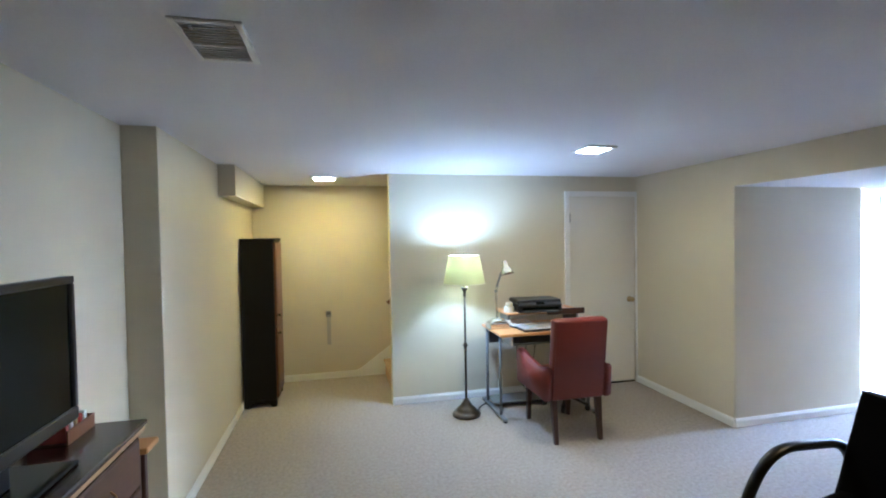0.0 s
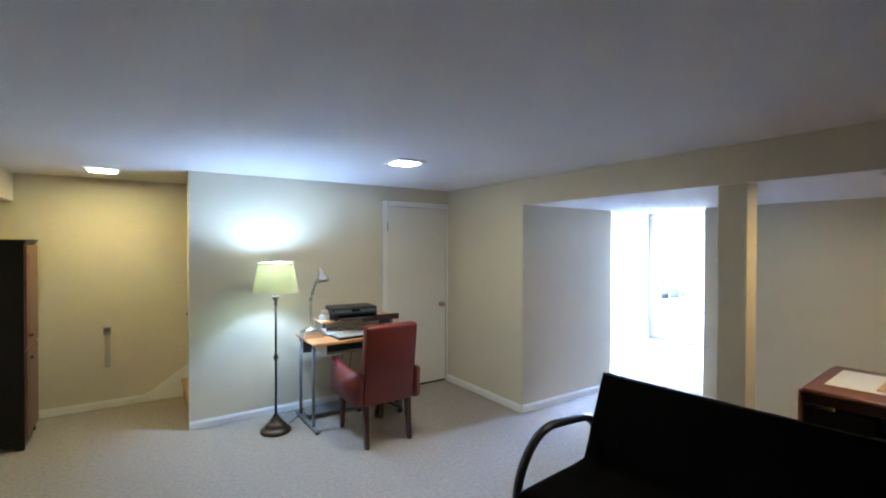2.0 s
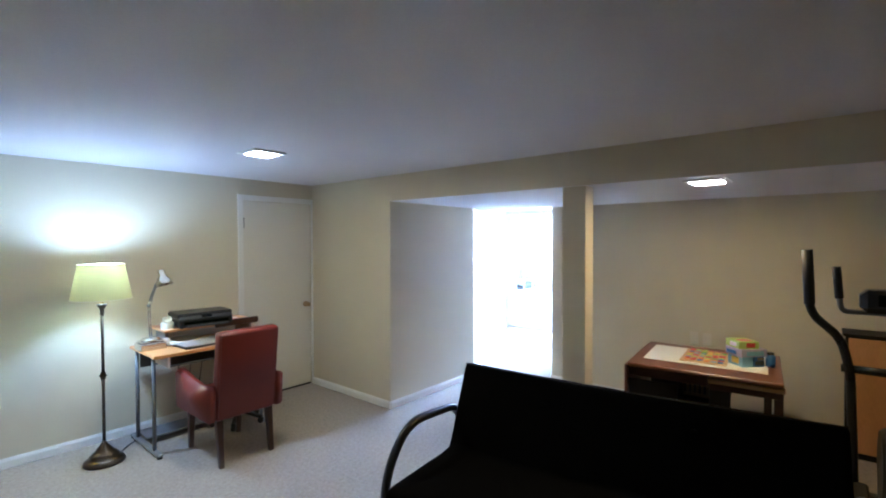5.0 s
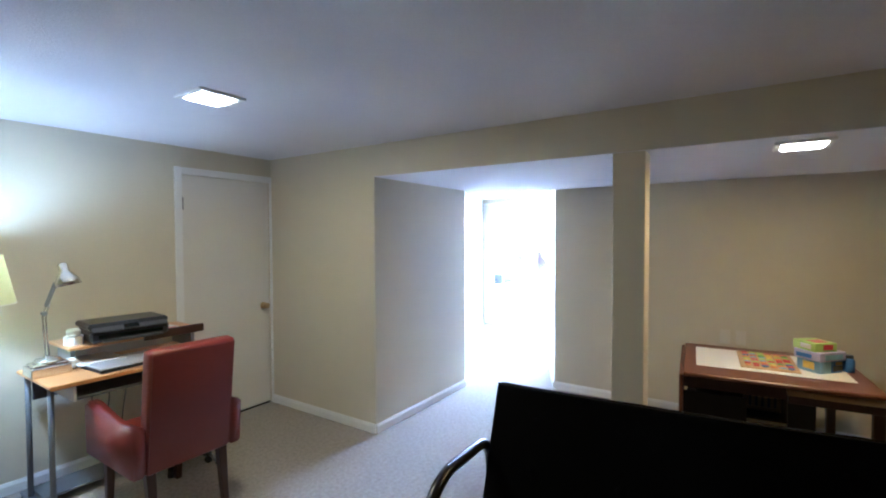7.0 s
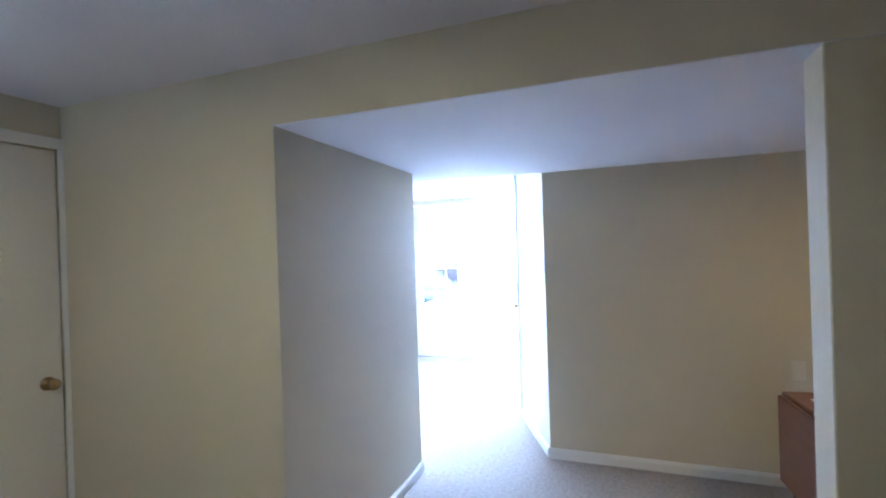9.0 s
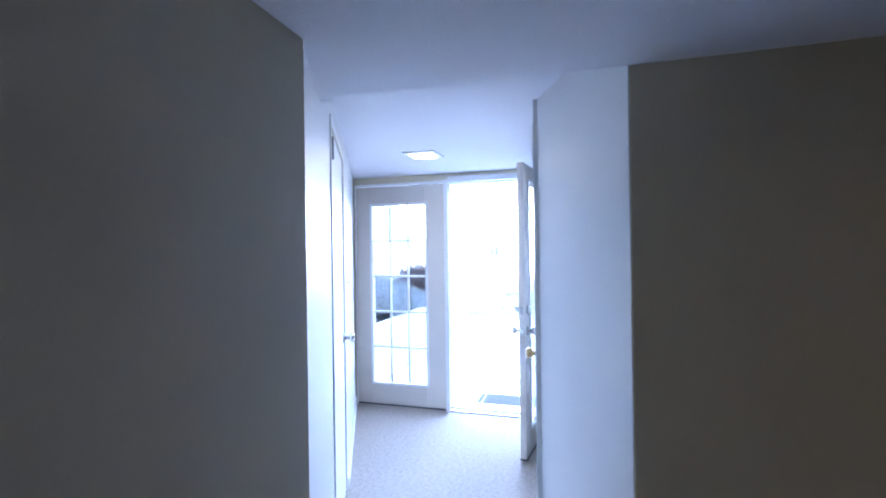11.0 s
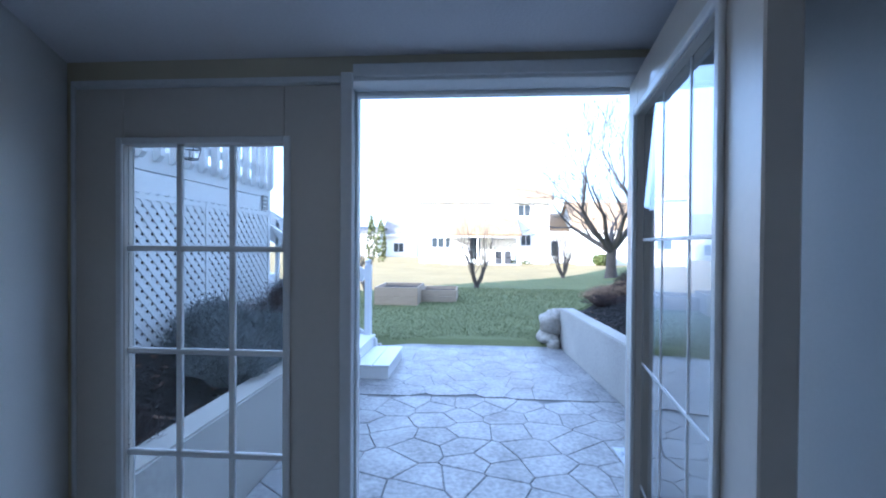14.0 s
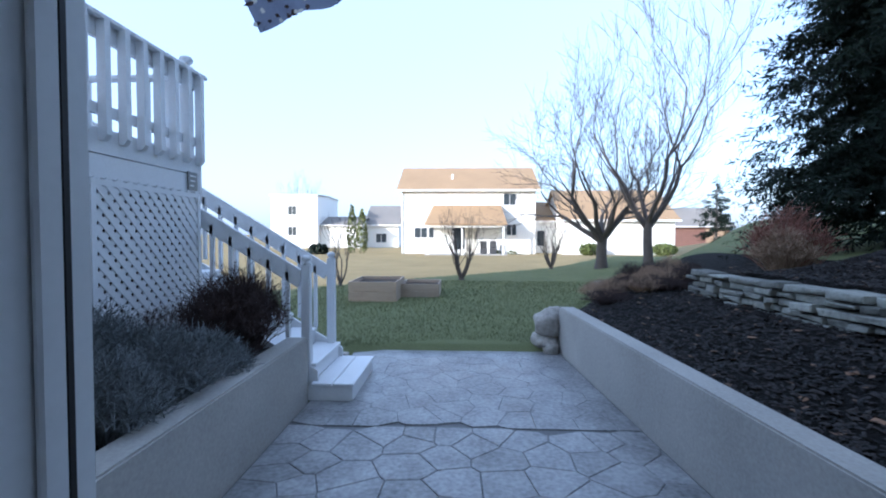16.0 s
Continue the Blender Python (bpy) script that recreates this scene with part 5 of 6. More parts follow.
def deck():
    ob = thing("deck", (0, 0, 0), "raised white painted wooden deck with lattice skirt", "deck")
    part("fascia", boxes(((DX0, DY, 1.95), (DX1, DY + 0.04, 2.12)), ((DX0, DY - 0.004, 2.125), (DX1, DY + 0.036, 2.30)), bevel=0.004), M["deck_paint"], ob)
    part("fascia", boxes(((DX1, DY - 0.004, 1.95), (DX1 + 0.04, 9.0, 2.30)), bevel=0.004), M["deck_paint"], ob)
    for k in range(22):
        y = DY + 0.05 + k * 0.145
        part("deck_board", boxes(((DX0, y, 2.301), (DX1 + 0.03, y + 0.138, 2.325)), bevel=0.003), M["deck_paint"], ob)
    part("top_rail", boxes(((DX0, DY - 0.06, 3.055), (DX1 + 0.07, DY + 0.08, 3.09)), bevel=0.006), M["deck_paint"], ob)
    part("upper_band", boxes(((DX0, DY - 0.002, 2.93), (DX1, DY + 0.034, 3.054)), bevel=0.003), M["deck_paint"], ob)
    part("lower_band", boxes(((DX0, DY + 0.0, 2.40), (DX1, DY + 0.034, 2.48)), bevel=0.003), M["deck_paint"], ob)
    n = 20
    for k in range(n):
        x = DX0 + 0.12 + k * (DX1 - DX0 - 0.16) / (n - 1)
        bm = bmesh.new()
        ring = [(-0.07, 2.255), (-0.04, 2.215), (-0.005, 2.215), (-0.005, 3.054), (-0.045, 3.054), (-0.07, 3.054)]
        lo = [bm.verts.new((x - 0.026, DY + a, z)) for a, z in ring]
        hi = [bm.verts.new((x + 0.026, DY + a, z)) for a, z in ring]
        bm.faces.new(lo)
        bm.faces.new(hi[::-1])
        for i in range(len(ring)):
            j = (i + 1) % len(ring)
            bm.faces.new((lo[i], hi[i], hi[j], lo[j]))
        part("baluster", bm, M["deck_paint"], ob)
    for k in range(12):
        y = DY + 0.12 + k * 0.2
        part("baluster", boxes(((DX1 + 0.041, y, 2.24), (DX1 + 0.08, y + 0.05, 3.054)), bevel=0.003), M["deck_paint"], ob)
    part("side_rail", boxes(((DX1 - 0.03, DY + 0.081, 3.055), (DX1 + 0.09, 8.4, 3.09)), bevel=0.005), M["deck_paint"], ob)
    p = part("post", boxes(((DX1 - 0.09, DY + 0.041, 0.5), (DX1, DY + 0.13, 3.13)), bevel=0.006), M["deck_paint"], ob)
    bm = bmesh.new()
    lathe(bm, [(0, 3.131), (0.06, 3.131), (0.06, 3.15), (0.03, 3.165), (0.055, 3.19), (0.062, 3.215), (0.05, 3.24), (0.02, 3.252), (0, 3.253)], 20, Matrix.Translation((DX1 - 0.045, DY + 0.085, 0)))
    part("cap", bm, M["deck_paint"], p, smooth=True)
    # lattice skirt
    z0, z1 = 0.55, 1.945
    part("lattice_frame", boxes(((DX0, DY - 0.012, 1.90), (DX1, DY + 0.008, z1)), ((DX0, DY - 0.012, z0 - 0.05), (DX1, DY + 0.008, z0))), M["deck_paint"], ob)
    for x in (DX0, 9.55, 10.95, DX1 - 0.05):
        part("lattice_post", boxes(((x, DY - 0.016, z0 - 0.05), (x + 0.05, DY + 0.012, z1)), bevel=0.003), M["deck_paint"], ob)
    pitch, sw = 0.0775, 0.036
    for lay, sgn in ((0, 1), (1, -1)):
        y = DY - 0.004 + lay * 0.007
        lo_c = DX0 + (z0 if sgn > 0 else -z1)
        hi_c = DX1 + (z1 if sgn > 0 else -z0)
        c = lo_c + pitch / 2
        while c < hi_c:
            # the line x + sgn * z = c, cut to the panel
            xs_ = sorted((max(DX0, min(DX1, c - sgn * z0)), max(DX0, min(DX1, c - sgn * z1))))
            if xs_[1] - xs_[0] > 0.05:
                a, b = Vector((xs_[0], y, (c - xs_[0]) * sgn)), Vector((xs_[1], y, (c - xs_[1]) * sgn))
                bm = bmesh.new()
                way = (b - a).normalized()
                up = Vector((-way.z, 0, way.x)) * sw * 0.72
                vs = []
                for dy in (-0.003, 0.003):
                    vs.append([bm.verts.new(q + Vector((0, dy, 0))) for q in (a - up, b - up, b + up, a + up)])
                bm.faces.new(vs[0])
                bm.faces.new(vs[1][::-1])
                for i in range(4):
                    bm.faces.new((vs[0][i], vs[1][i], vs[1][(i + 1) % 4], vs[0][(i + 1) % 4]))
                part("lattice_slat", bm, M["deck_paint"], ob)
            c += pitch * 1.414
    # added boards, coloured dark as the shade seen through the lattice holes
    part("deck_shade_board", boxes(((DX1 - 0.02, DY + 0.13, 0.3), (DX1 - 0.002, 9.0, 1.949))), M["bark"], ob, "dark board that imitates the shade under the deck")
    part("deck_shade_board", boxes(((DX0, 8.98, 0.0), (DX1 - 0.021, 9.0, 2.3))), M["bark"], ob, "dark board that imitates the shade under the deck")
    s = thing("deck_sign", (DX1 - 0.13, DY - 0.006, 2.05), "small grey square plaque on the deck fascia", "plaque")
    part("panel", boxes(((-0.075, -0.012, -0.08), (0.075, -0.0005, 0.09)), bevel=0.004), M["grey_steel"], s)
    for k in range(3):
        part("writing_bar", boxes(((-0.05, -0.0145, 0.045 - k * 0.045), (0.05 - 0.02 * k, -0.0125, 0.057 - k * 0.045))), M["deck_paint"], s)
    c = thing("deck_chair", (9.95, 6.6, 2.325), "red cushioned patio chair on the deck", "chair")
    part("cushion", boxes(((-0.28, -0.06, 0.35), (0.28, 0.06, 0.95)), bevel=0.04), M["pink"], c)
    part("seat", boxes(((-0.28, 0.06, 0.35), (0.28, 0.5, 0.45)), bevel=0.03), M["pink"], c)
    for x in (-0.25, 0.25):
        for y in (0.0, 0.45):
            part("leg", boxes(((x - 0.02, y - 0.02, 0), (x + 0.02, y + 0.02, 0.36))), M["black_steel"], c)


def wire_holder():
    ob = thing("wire_plant_holder", (10.50, DY - 0.075, 2.36), "empty black wire plant holder hooked on the deck railing", "plant holder")
    for z, r in ((0.0, 0.075), (-0.09, 0.05)):
        bm = bmesh.new()
        tube(bm, [(r * math.cos(a * math.pi / 12), -0.085 + r * math.sin(a * math.pi / 12), z) for a in range(25)], 0.006, 6, False)
        part("ring", bm, M["black_steel"], ob)
    for k in range(4):
        a = k * math.pi / 2 + math.pi / 4
        bm = bmesh.new()
        tube(bm, [(0.075 * math.cos(a), -0.085 + 0.075 * math.sin(a), 0.0), (0.05 * math.cos(a), -0.085 + 0.05 * math.sin(a), -0.09)], 0.004, 6)
        part("wire", bm, M["black_steel"], ob)
    bm = bmesh.new()
    tube(bm, rounded([(0, -0.01, 0.0), (0, -0.004, 0.10), (0, 0.004, 0.16)], 0.03), 0.006, 6)
    part("hook", bm, M["black_steel"], ob)


def newel(parent, x, y, z0, z1, w=0.09):
    p = part("newel_post", boxes(((x - w / 2, y - w / 2, z0), (x + w / 2, y + w / 2, z1)), bevel=0.008), M["deck_paint"], parent)
    bm = bmesh.new()
    lathe(bm, [(0, z1 + 0.0005), (w * 0.55, z1 + 0.0005), (w * 0.55, z1 + 0.015), (w * 0.3, z1 + 0.026), (w * 0.5, z1 + 0.045), (w * 0.52, z1 + 0.066), (w * 0.35, z1 + 0.085), (0, z1 + 0.09)], 18, Matrix.Translation((x, y, 0)))
    part("cap", bm, M["deck_paint"], p, smooth=True)


def garden_stairs():
    ob = thing("garden_stairs", (0, 0, 0), "white painted wooden stairs from patio to deck", "stairs")
    x0, x1, y0, rise, run = 12.29, 13.31, 4.31, 0.172, 0.285
    for k in range(13):
        y, z = y0 + k * run, PZ + rise * (k + 1)
        if k == 0:
            part("riser", boxes(((x0, y, PZ), (x1, y + 0.44, z - 0.034)), bevel=0.004), M["deck_paint"], ob)
            for b in range(2):
                part("tread", boxes(((x0 - 0.01, y - 0.015 + b * 0.215, z - 0.033), (x1 + 0.015, y + 0.192 + b * 0.215, z)), bevel=0.006), M["deck_paint"], ob)
            continue
        y += 0.12
        part("riser", boxes(((x0 + 0.1, y, z - rise + 0.001), (x1 - 0.03, y + 0.02, z - 0.034)), bevel=0.002), M["deck_paint"], ob)
        part("tread", boxes(((x0 + 0.08, y - 0.025, z - 0.033), (x1 - 0.01, y + 0.27, z)), bevel=0.006), M["deck_paint"], ob)
    top_y, top_z = y0 + 0.12 + 12.5 * run, PZ + rise * 13
    for x in (x0 + 0.06, x1 - 0.028):
        bm = bmesh.new()
        ring = [(y0 + 0.36, PZ), (y0 + 0.75, PZ), (top_y, top_z - 0.38), (top_y, top_z), (y0 + 0.36, PZ + rise * 1.6)]
        lo = [bm.verts.new((x, y, z)) for y, z in ring]
        hi = [bm.verts.new((x + 0.035, y, z)) for y, z in ring]
        bm.faces.new(lo)
        bm.faces.new(hi[::-1])
        for i in range(len(ring)):
            j = (i + 1) % len(ring)
            bm.faces.new((lo[i], hi[i], hi[j], lo[j]))
        part("stringer", bm, M["deck_paint"], ob)
    slope = rise / run
    newel(ob, x0 + 0.10, 4.79, PZ + rise, 1.26)
    newel(ob, x1 - 0.05, 4.79, PZ + rise, 1.26)
    for x in (x0 + 0.10, x1 - 0.05):
        a, b = Vector((x, 4.83, 1.10)), Vector((x, top_y, 1.10 + (top_y - 4.83) * slope))
        bm = bmesh.new()
        bar(bm, a, b, 0.04, 0.17, 0.006)
        part("handrail", bm, M["deck_paint"], ob)
        y = 4.98
        while y < top_y - 0.1:
            zb = PZ + rise + (y - 4.45) * slope + 0.03
            part("baluster", boxes(((x - 0.02, y - 0.02, zb), (x + 0.02, y + 0.02, 1.10 + (y - 4.83) * slope)), bevel=0.003), M["deck_paint"], ob)
            y += 0.19


deck()
wire_holder()
garden_stairs()
b = boxes(((13.33, 4.62, -0.12), (13.43, 5.6, 0.12)), bevel=0.01)
structure("bed_edging", b, M["concrete"], "low concrete edging beside the garden stairs", "edging")


def rock(at, size, seed, label):
    bm = bmesh.new()
    bmesh.ops.create_icosphere(bm, subdivisions=3, radius=1.0)
    for v in bm.verts:
        n = v.co.normalized()
        k = 1 + 0.30 * noise.noise(n * 1.6 + Vector((seed, 0, 0))) + 0.12 * noise.noise(n * 4 + Vector((seed, 3, 0))) + 0.05 * noise.noise(n * 11 + Vector((seed, 5, 0)))
        v.co = Vector((n.x * size[0], n.y * size[1], n.z * size[2])) * k
    ob = ob_from("rock", bm, M["rock"], True)
    ob.location = at
    tagged(ob, label, "rock", "rocks at the wall's end")


rock((14.42, 2.02, 0.30), (0.24, 0.20, 0.19), 1.0, "large rounded grey rock at the wall's end")
rock((14.45, 2.06, 0.06), (0.26, 0.20, 0.13), 4.0, "flat grey rock under a larger one")
rock((14.25, 2.02, -0.02), (0.15, 0.11, 0.10), 7.0, "small grey rock beside the patio")
rock((14.75, 1.86, 0.34), (0.26, 0.2, 0.16), 9.0, "rounded grey rock in the mulch")
rock((16.4, 0.55, 0.55), (0.42, 0.32, 0.16), 12.0, "broad pale rock among the bed plants")


# ---- plants ----
def strip(bm, pts, r0, r1, sides=3):
    """A thin tapering twig."""
    n = len(pts)
    tube(bm, pts, [r0 + (r1 - r0) * i / (n - 1) for i in range(n)], sides, False)


def bush(name, at, radius, height, count, mat, label, seed, spread=0.9, r=0.004, curl=0.25, fork=2, sag=0.0):
    random.seed(seed)
    bm = bmesh.new()
    for _ in range(count):
        a, t = random.uniform(0, 2 * math.pi), random.random() ** 0.6
        foot = Vector((math.cos(a), math.sin(a), 0)) * radius * 0.35 * random.random()
        tip = Vector((math.cos(a) * radius * t * spread, math.sin(a) * radius * t * spread, height * (1 - 0.55 * t * t) * random.uniform(0.7, 1.05)))
        mid = foot.lerp(tip, 0.5) + Vector((random.uniform(-1, 1), random.uniform(-1, 1), 0.6)) * radius * curl * 0.5
        end = tip - Vector((0, 0, sag * t * height))
        pts = [foot, mid, end]
        strip(bm, pts, r, r * 0.35)
        for _ in range(fork):
            s = random.uniform(0.45, 0.95)
            p = mid.lerp(end, s)
            q = p + Vector((random.uniform(-1, 1), random.uniform(-1, 1), random.uniform(0.1, 1.2))).normalized() * height * random.uniform(0.12, 0.3)
            strip(bm, [p, p.lerp(q, 0.5) + Vector((0, 0, 0.01)), q], r * 0.6, r * 0.25)
    ob = ob_from(name, bm, mat)
    ob.location = at
    return tagged(ob, label, "shrub")


def bed_z(x, y):
    return ground_z(x, y)


bush("twig_bush", (11.75, 5.20, bed_z(11.75, 5.2)), 0.54, 0.74, 620, M["twig"], "dark leafless twiggy bush in the planting bed", 21, r=0.0045, fork=4)
for k, (x, y, r, h) in enumerate([(10.22, 5.15, 0.40, 0.46), (10.72, 5.15, 0.44, 0.50), (11.15, 5.10, 0.36, 0.42), (10.52, 5.44, 0.44, 0.52)]):
    bush("lavender_bush", (x, y, bed_z(x, y) - 0.02), r, h, 520, M["lavender"], "grey-green lavender-like bush behind the low wall", 31 + k, r=0.004, fork=5, sag=0.1)
for k, (x, y) in enumerate([(8.95, 5.35), (9.0, 5.05), (11.3, 5.55), (12.15, 5.45)]):
    bush("dry_twigs", (x, y, bed_z(x, y)), 0.25, 0.35, 90, M["twig"], "thin dry stems in the planting bed", 51 + k, r=0.003)
bush("red_stem_shrub", (14.35, -1.15, bed_z(14.35, -1.15) - 0.03), 0.50, 0.62, 380, M["tan_twig"], "dry tan and reddish stems on the slope", 61, spread=0.8, r=0.007, fork=4)
bush("red_stem_shrub", (14.6, -1.35, bed_z(14.6, -1.35) - 0.03), 0.60, 0.95, 190, M["red_twig"], "reddish bare twiggy shrub on the slope", 62, spread=1.0, r=0.006, fork=5)
for k, (x, y, h) in enumerate([(15.3, 0.9, 0.3), (16.0, 0.2, 0.35), (15.2, 0.1, 0.32), (14.7, 1.1, 0.25), (15.8, 0.9, 0.3), (16.6, -0.4, 0.35), (17.2, -0.9, 0.4), (15.6, -0.5, 0.35), (16.2, 0.7, 0.3), (17.6, -0.2, 0.3), (14.9, 0.5, 0.25)]):
    bush("low_bed_plant", (x, y, bed_z(x, y) - 0.02), 0.45, h, 180, M["twig"] if k % 2 else M["tan_twig"], "low dry perennial stems in the mulch", 71 + k, r=0.004, fork=3)


for k, (x, y, h) in enumerate([(15.0, 0.35, 0.34), (15.4, 0.55, 0.36), (15.7, 0.1, 0.42), (15.1, -0.15, 0.4), (14.75, 0.2, 0.3), (15.9, 0.45, 0.36), (16.3, 0.1, 0.4)]):
    bush("dead_perennial", (x, y, bed_z(x, y) - 0.03), 0.36, h * 0.62, 300, (M["twig"], M["twig"], M["tan_twig"])[k % 3], "tangled mound of dead brown perennial stems", 171 + k, r=0.0045, fork=5, curl=0.6, sag=0.25)


def tree_branches(bm, foot, way, length, r, depth, rng, bend, up):
    pts, rad = [foot.copy()], [r]
    n = 4
    for i in range(n):
        way = (way + Vector((rng.uniform(-1, 1), rng.uniform(-1, 1), rng.uniform(-0.6, 1))) * bend + Vector((0, 0, up))).normalized()
        pts.append(pts[-1] + way * length / n)
        rad.append(r * (1 - 0.42 * (i + 1) / n))
    tube(bm, pts, rad, 7 if depth > 3 else (5 if depth > 1 else 3), False)
    if depth <= 0:
        return
    for k in range(3 if depth > 1 else rng.choice((2, 3, 4))):
        i = n if k < 2 else rng.choice((1, 2, 3))
        side = way.orthogonal().normalized()
        side.rotate(Matrix.Rotation(rng.uniform(0, 6.283), 3, way))
        new_way = (way + side * rng.uniform(0.35, 0.85)).normalized()
        tree_branches(bm, pts[i], new_way, length * (rng.uniform(0.68, 0.9) if k < 2 else rng.uniform(0.42, 0.68)), max(0.0065, rad[i] * (rng.uniform(0.6, 0.78) if k < 2 else rng.uniform(0.38, 0.55))), depth - 1, rng, bend, up)


def bare_tree(name, at, trunk_h, r, limbs, length, depth, seed, label, up=0.10, lean=0.0, spread=0.75):
    rng = random.Random(seed)
    ob = thing(name, at, label, "tree")
    bm = bmesh.new()
    top = Vector((lean, 0, trunk_h))
    tube(bm, [(0, 0, -0.2), (0, 0, 0.0), (lean * 0.1, 0, 0.25 * trunk_h), (lean * 0.5, 0.02, 0.6 * trunk_h), top], [r * 1.6, r * 1.35, r * 1.05, r * 0.95, r * 0.9], 12, False)
    part("trunk", bm, M["bark"], ob, smooth=True)
    bm = bmesh.new()
    for k in range(limbs):
        a = 2 * math.pi * k / limbs + rng.uniform(-0.4, 0.4)
        way = Vector((math.cos(a) * spread, math.sin(a) * spread, rng.uniform(0.6, 1.3))).normalized()
        tree_branches(bm, top - Vector((0, 0, 0.1 + 0.15 * trunk_h * rng.random())), way, length * rng.uniform(0.8, 1.1), r * 0.6, depth, rng, 0.16, up)
    part("crown", bm, M["bark"], ob, "bare branching crown")
    return ob


bare_tree("bare_tree", (27.0, -2.5, ground_z(27.0, -2.5)), 1.35, 0.21, 9, 1.95, 5, 4, "bare spreading tree on the lawn", up=0.02, lean=-0.15, spread=1.25)
bare_tree("bare_tree", (24.0, -3.2, ground_z(24.0, -3.2)), 1.75, 0.155, 6, 2.35, 5, 12, "tall bare tree with upright branches on the lawn", up=0.12, lean=0.1, spread=0.95)
bare_tree("lawn_shrub", (23.5, 3.25, 0.0), 0.15, 0.09, 7, 0.8, 3, 5, "bare multi-stemmed shrub on the lawn", up=0.2)
bare_tree("lawn_shrub", (28.5, -0.75, 0.05), 0.15, 0.08, 7, 0.8, 3, 8, "bare multi-stemmed shrub on the lawn", up=0.22)
bare_tree("lawn_shrub", (21.6, 6.9, 0.0), 0.15, 0.05, 4, 0.7, 3, 9, "thin bare sapling behind a planter", up=0.22)
bare_tree("far_bare_tree", (62.0, 22.0, 0.0), 2.2, 0.25, 5, 2.4, 4, 15, "bare tree beside a far house", up=0.12)


def needle_clump(bm, base, way, length, width, rng, n):
    """A drooping bough with narrow tufts of needles all round it."""
    side = way.cross(Vector((0, 0, 1))).normalized()
    over = side.cross(way)
    for i in range(n):
        t = (i + rng.random()) / n
        p = base + way * length * t - Vector((0, 0, 0.22 * length * t * t))
        for _ in range(3):
            a = rng.uniform(0, 6.283)
            reach = width * (1.1 - 0.6 * t) * rng.uniform(0.35, 1.1)
            q = p + (side * math.cos(a) + over * math.sin(a) * 0.6 + way * rng.uniform(0.1, 0.9) - Vector((0, 0, rng.uniform(0, 0.5)))) * reach
            u = Vector((rng.uniform(-1, 1), rng.uniform(-1, 1), rng.uniform(-1, 1))).normalized() * reach * 0.11
            m = p.lerp(q, 0.5)
            bm.faces.new((bm.verts.new(p), bm.verts.new(m + u), bm.verts.new(q), bm.verts.new(m - u)))


def spruce(name, at, height, radius, boughs, seed, label, low=0.04, tufts=10, shape=0.5):
    rng = random.Random(seed)
    ob = thing(name, at, label, "tree")
    bm = bmesh.new()
    tube(bm, [(0, 0, -0.3), (0, 0, height * 0.5), (0, 0, height)], [height * 0.022, height * 0.014, 0.01], 9, False)
    part("trunk", bm, M["bark"], ob)
    bm = bmesh.new()
    for k in range(boughs):
        t = (k + rng.random()) / boughs
        z = height * (low + (1 - low) * t)
        rr = radius * (1 - t) ** shape * rng.uniform(0.72, 1.12) + 0.08
        a = rng.uniform(0, 2 * math.pi)
        way = Vector((math.cos(a), math.sin(a), rng.uniform(-0.30, 0.40))).normalized()
        needle_clump(bm, Vector((0, 0, z)), way, rr, min(0.42, rr * 0.34), rng, tufts * 2)
        for _ in range(9):
            f = rng.uniform(0.25, 0.98)
            b = Vector((0, 0, z)) + way * rr * f - Vector((0, 0, 0.18 * rr * f * f))
            aa = a + rng.uniform(-1.0, 1.0)
            needle_clump(bm, b, Vector((math.cos(aa), math.sin(aa), rng.uniform(-0.9, 0.6))).normalized(), rr * rng.uniform(0.16, 0.36), min(0.26, rr * 0.22), rng, tufts)
    part("crown", bm, M["needles"], ob, "dense dark needle crown")
    return ob


spruce("spruce_tree", (17.5, -6.1, ground_z(17.5, -6.1)), 13.0, 3.0, 900, 3, "large dark green spruce on the slope", tufts=11)
spruce("spruce_tree", (16.0, -7.6, ground_z(16.0, -7.6)), 12.0, 3.0, 620, 6, "large dark green spruce on the slope", tufts=11)
spruce("spruce_tree", (13.4, -8.4, ground_z(13.4, -8.4)), 11.0, 2.8, 380, 9, "large dark green spruce on the slope", tufts=10)
spruce("small_spruce", (44.0, -16.3, 0.1), 6.1, 1.6, 85, 14, "sparse conifer standing on the far lawn", low=0.16, tufts=7, shape=0.8)


def leaf_ball(name, at, rx, rz, count, mat, label, seed, cone=0.0):
    """A clipped shrub of many small leaves with an uneven skin."""
    rng = random.Random(seed)
    bm = bmesh.new()
    for _ in range(count):
        v = Vector((rng.gauss(0, 1), rng.gauss(0, 1), rng.gauss(0, 1))).normalized()
        k = rng.uniform(0.72, 1.04)
        z = v.z * rz * k + rz
        f = 1 - cone * z / (2 * rz)
        p = Vector((v.x * rx * k * f, v.y * rx * k * f, z))
        s = rx * 0.16
        u, w = (Vector((rng.gauss(0, 1), rng.gauss(0, 1), rng.gauss(0, 1))).normalized() * s for _ in range(2))
        bm.faces.new([bm.verts.new(p + q) for q in (u, w, -u, -w)])
    ob = ob_from(name, bm, mat)
    ob.location = at
    return tagged(ob, label, "shrub")


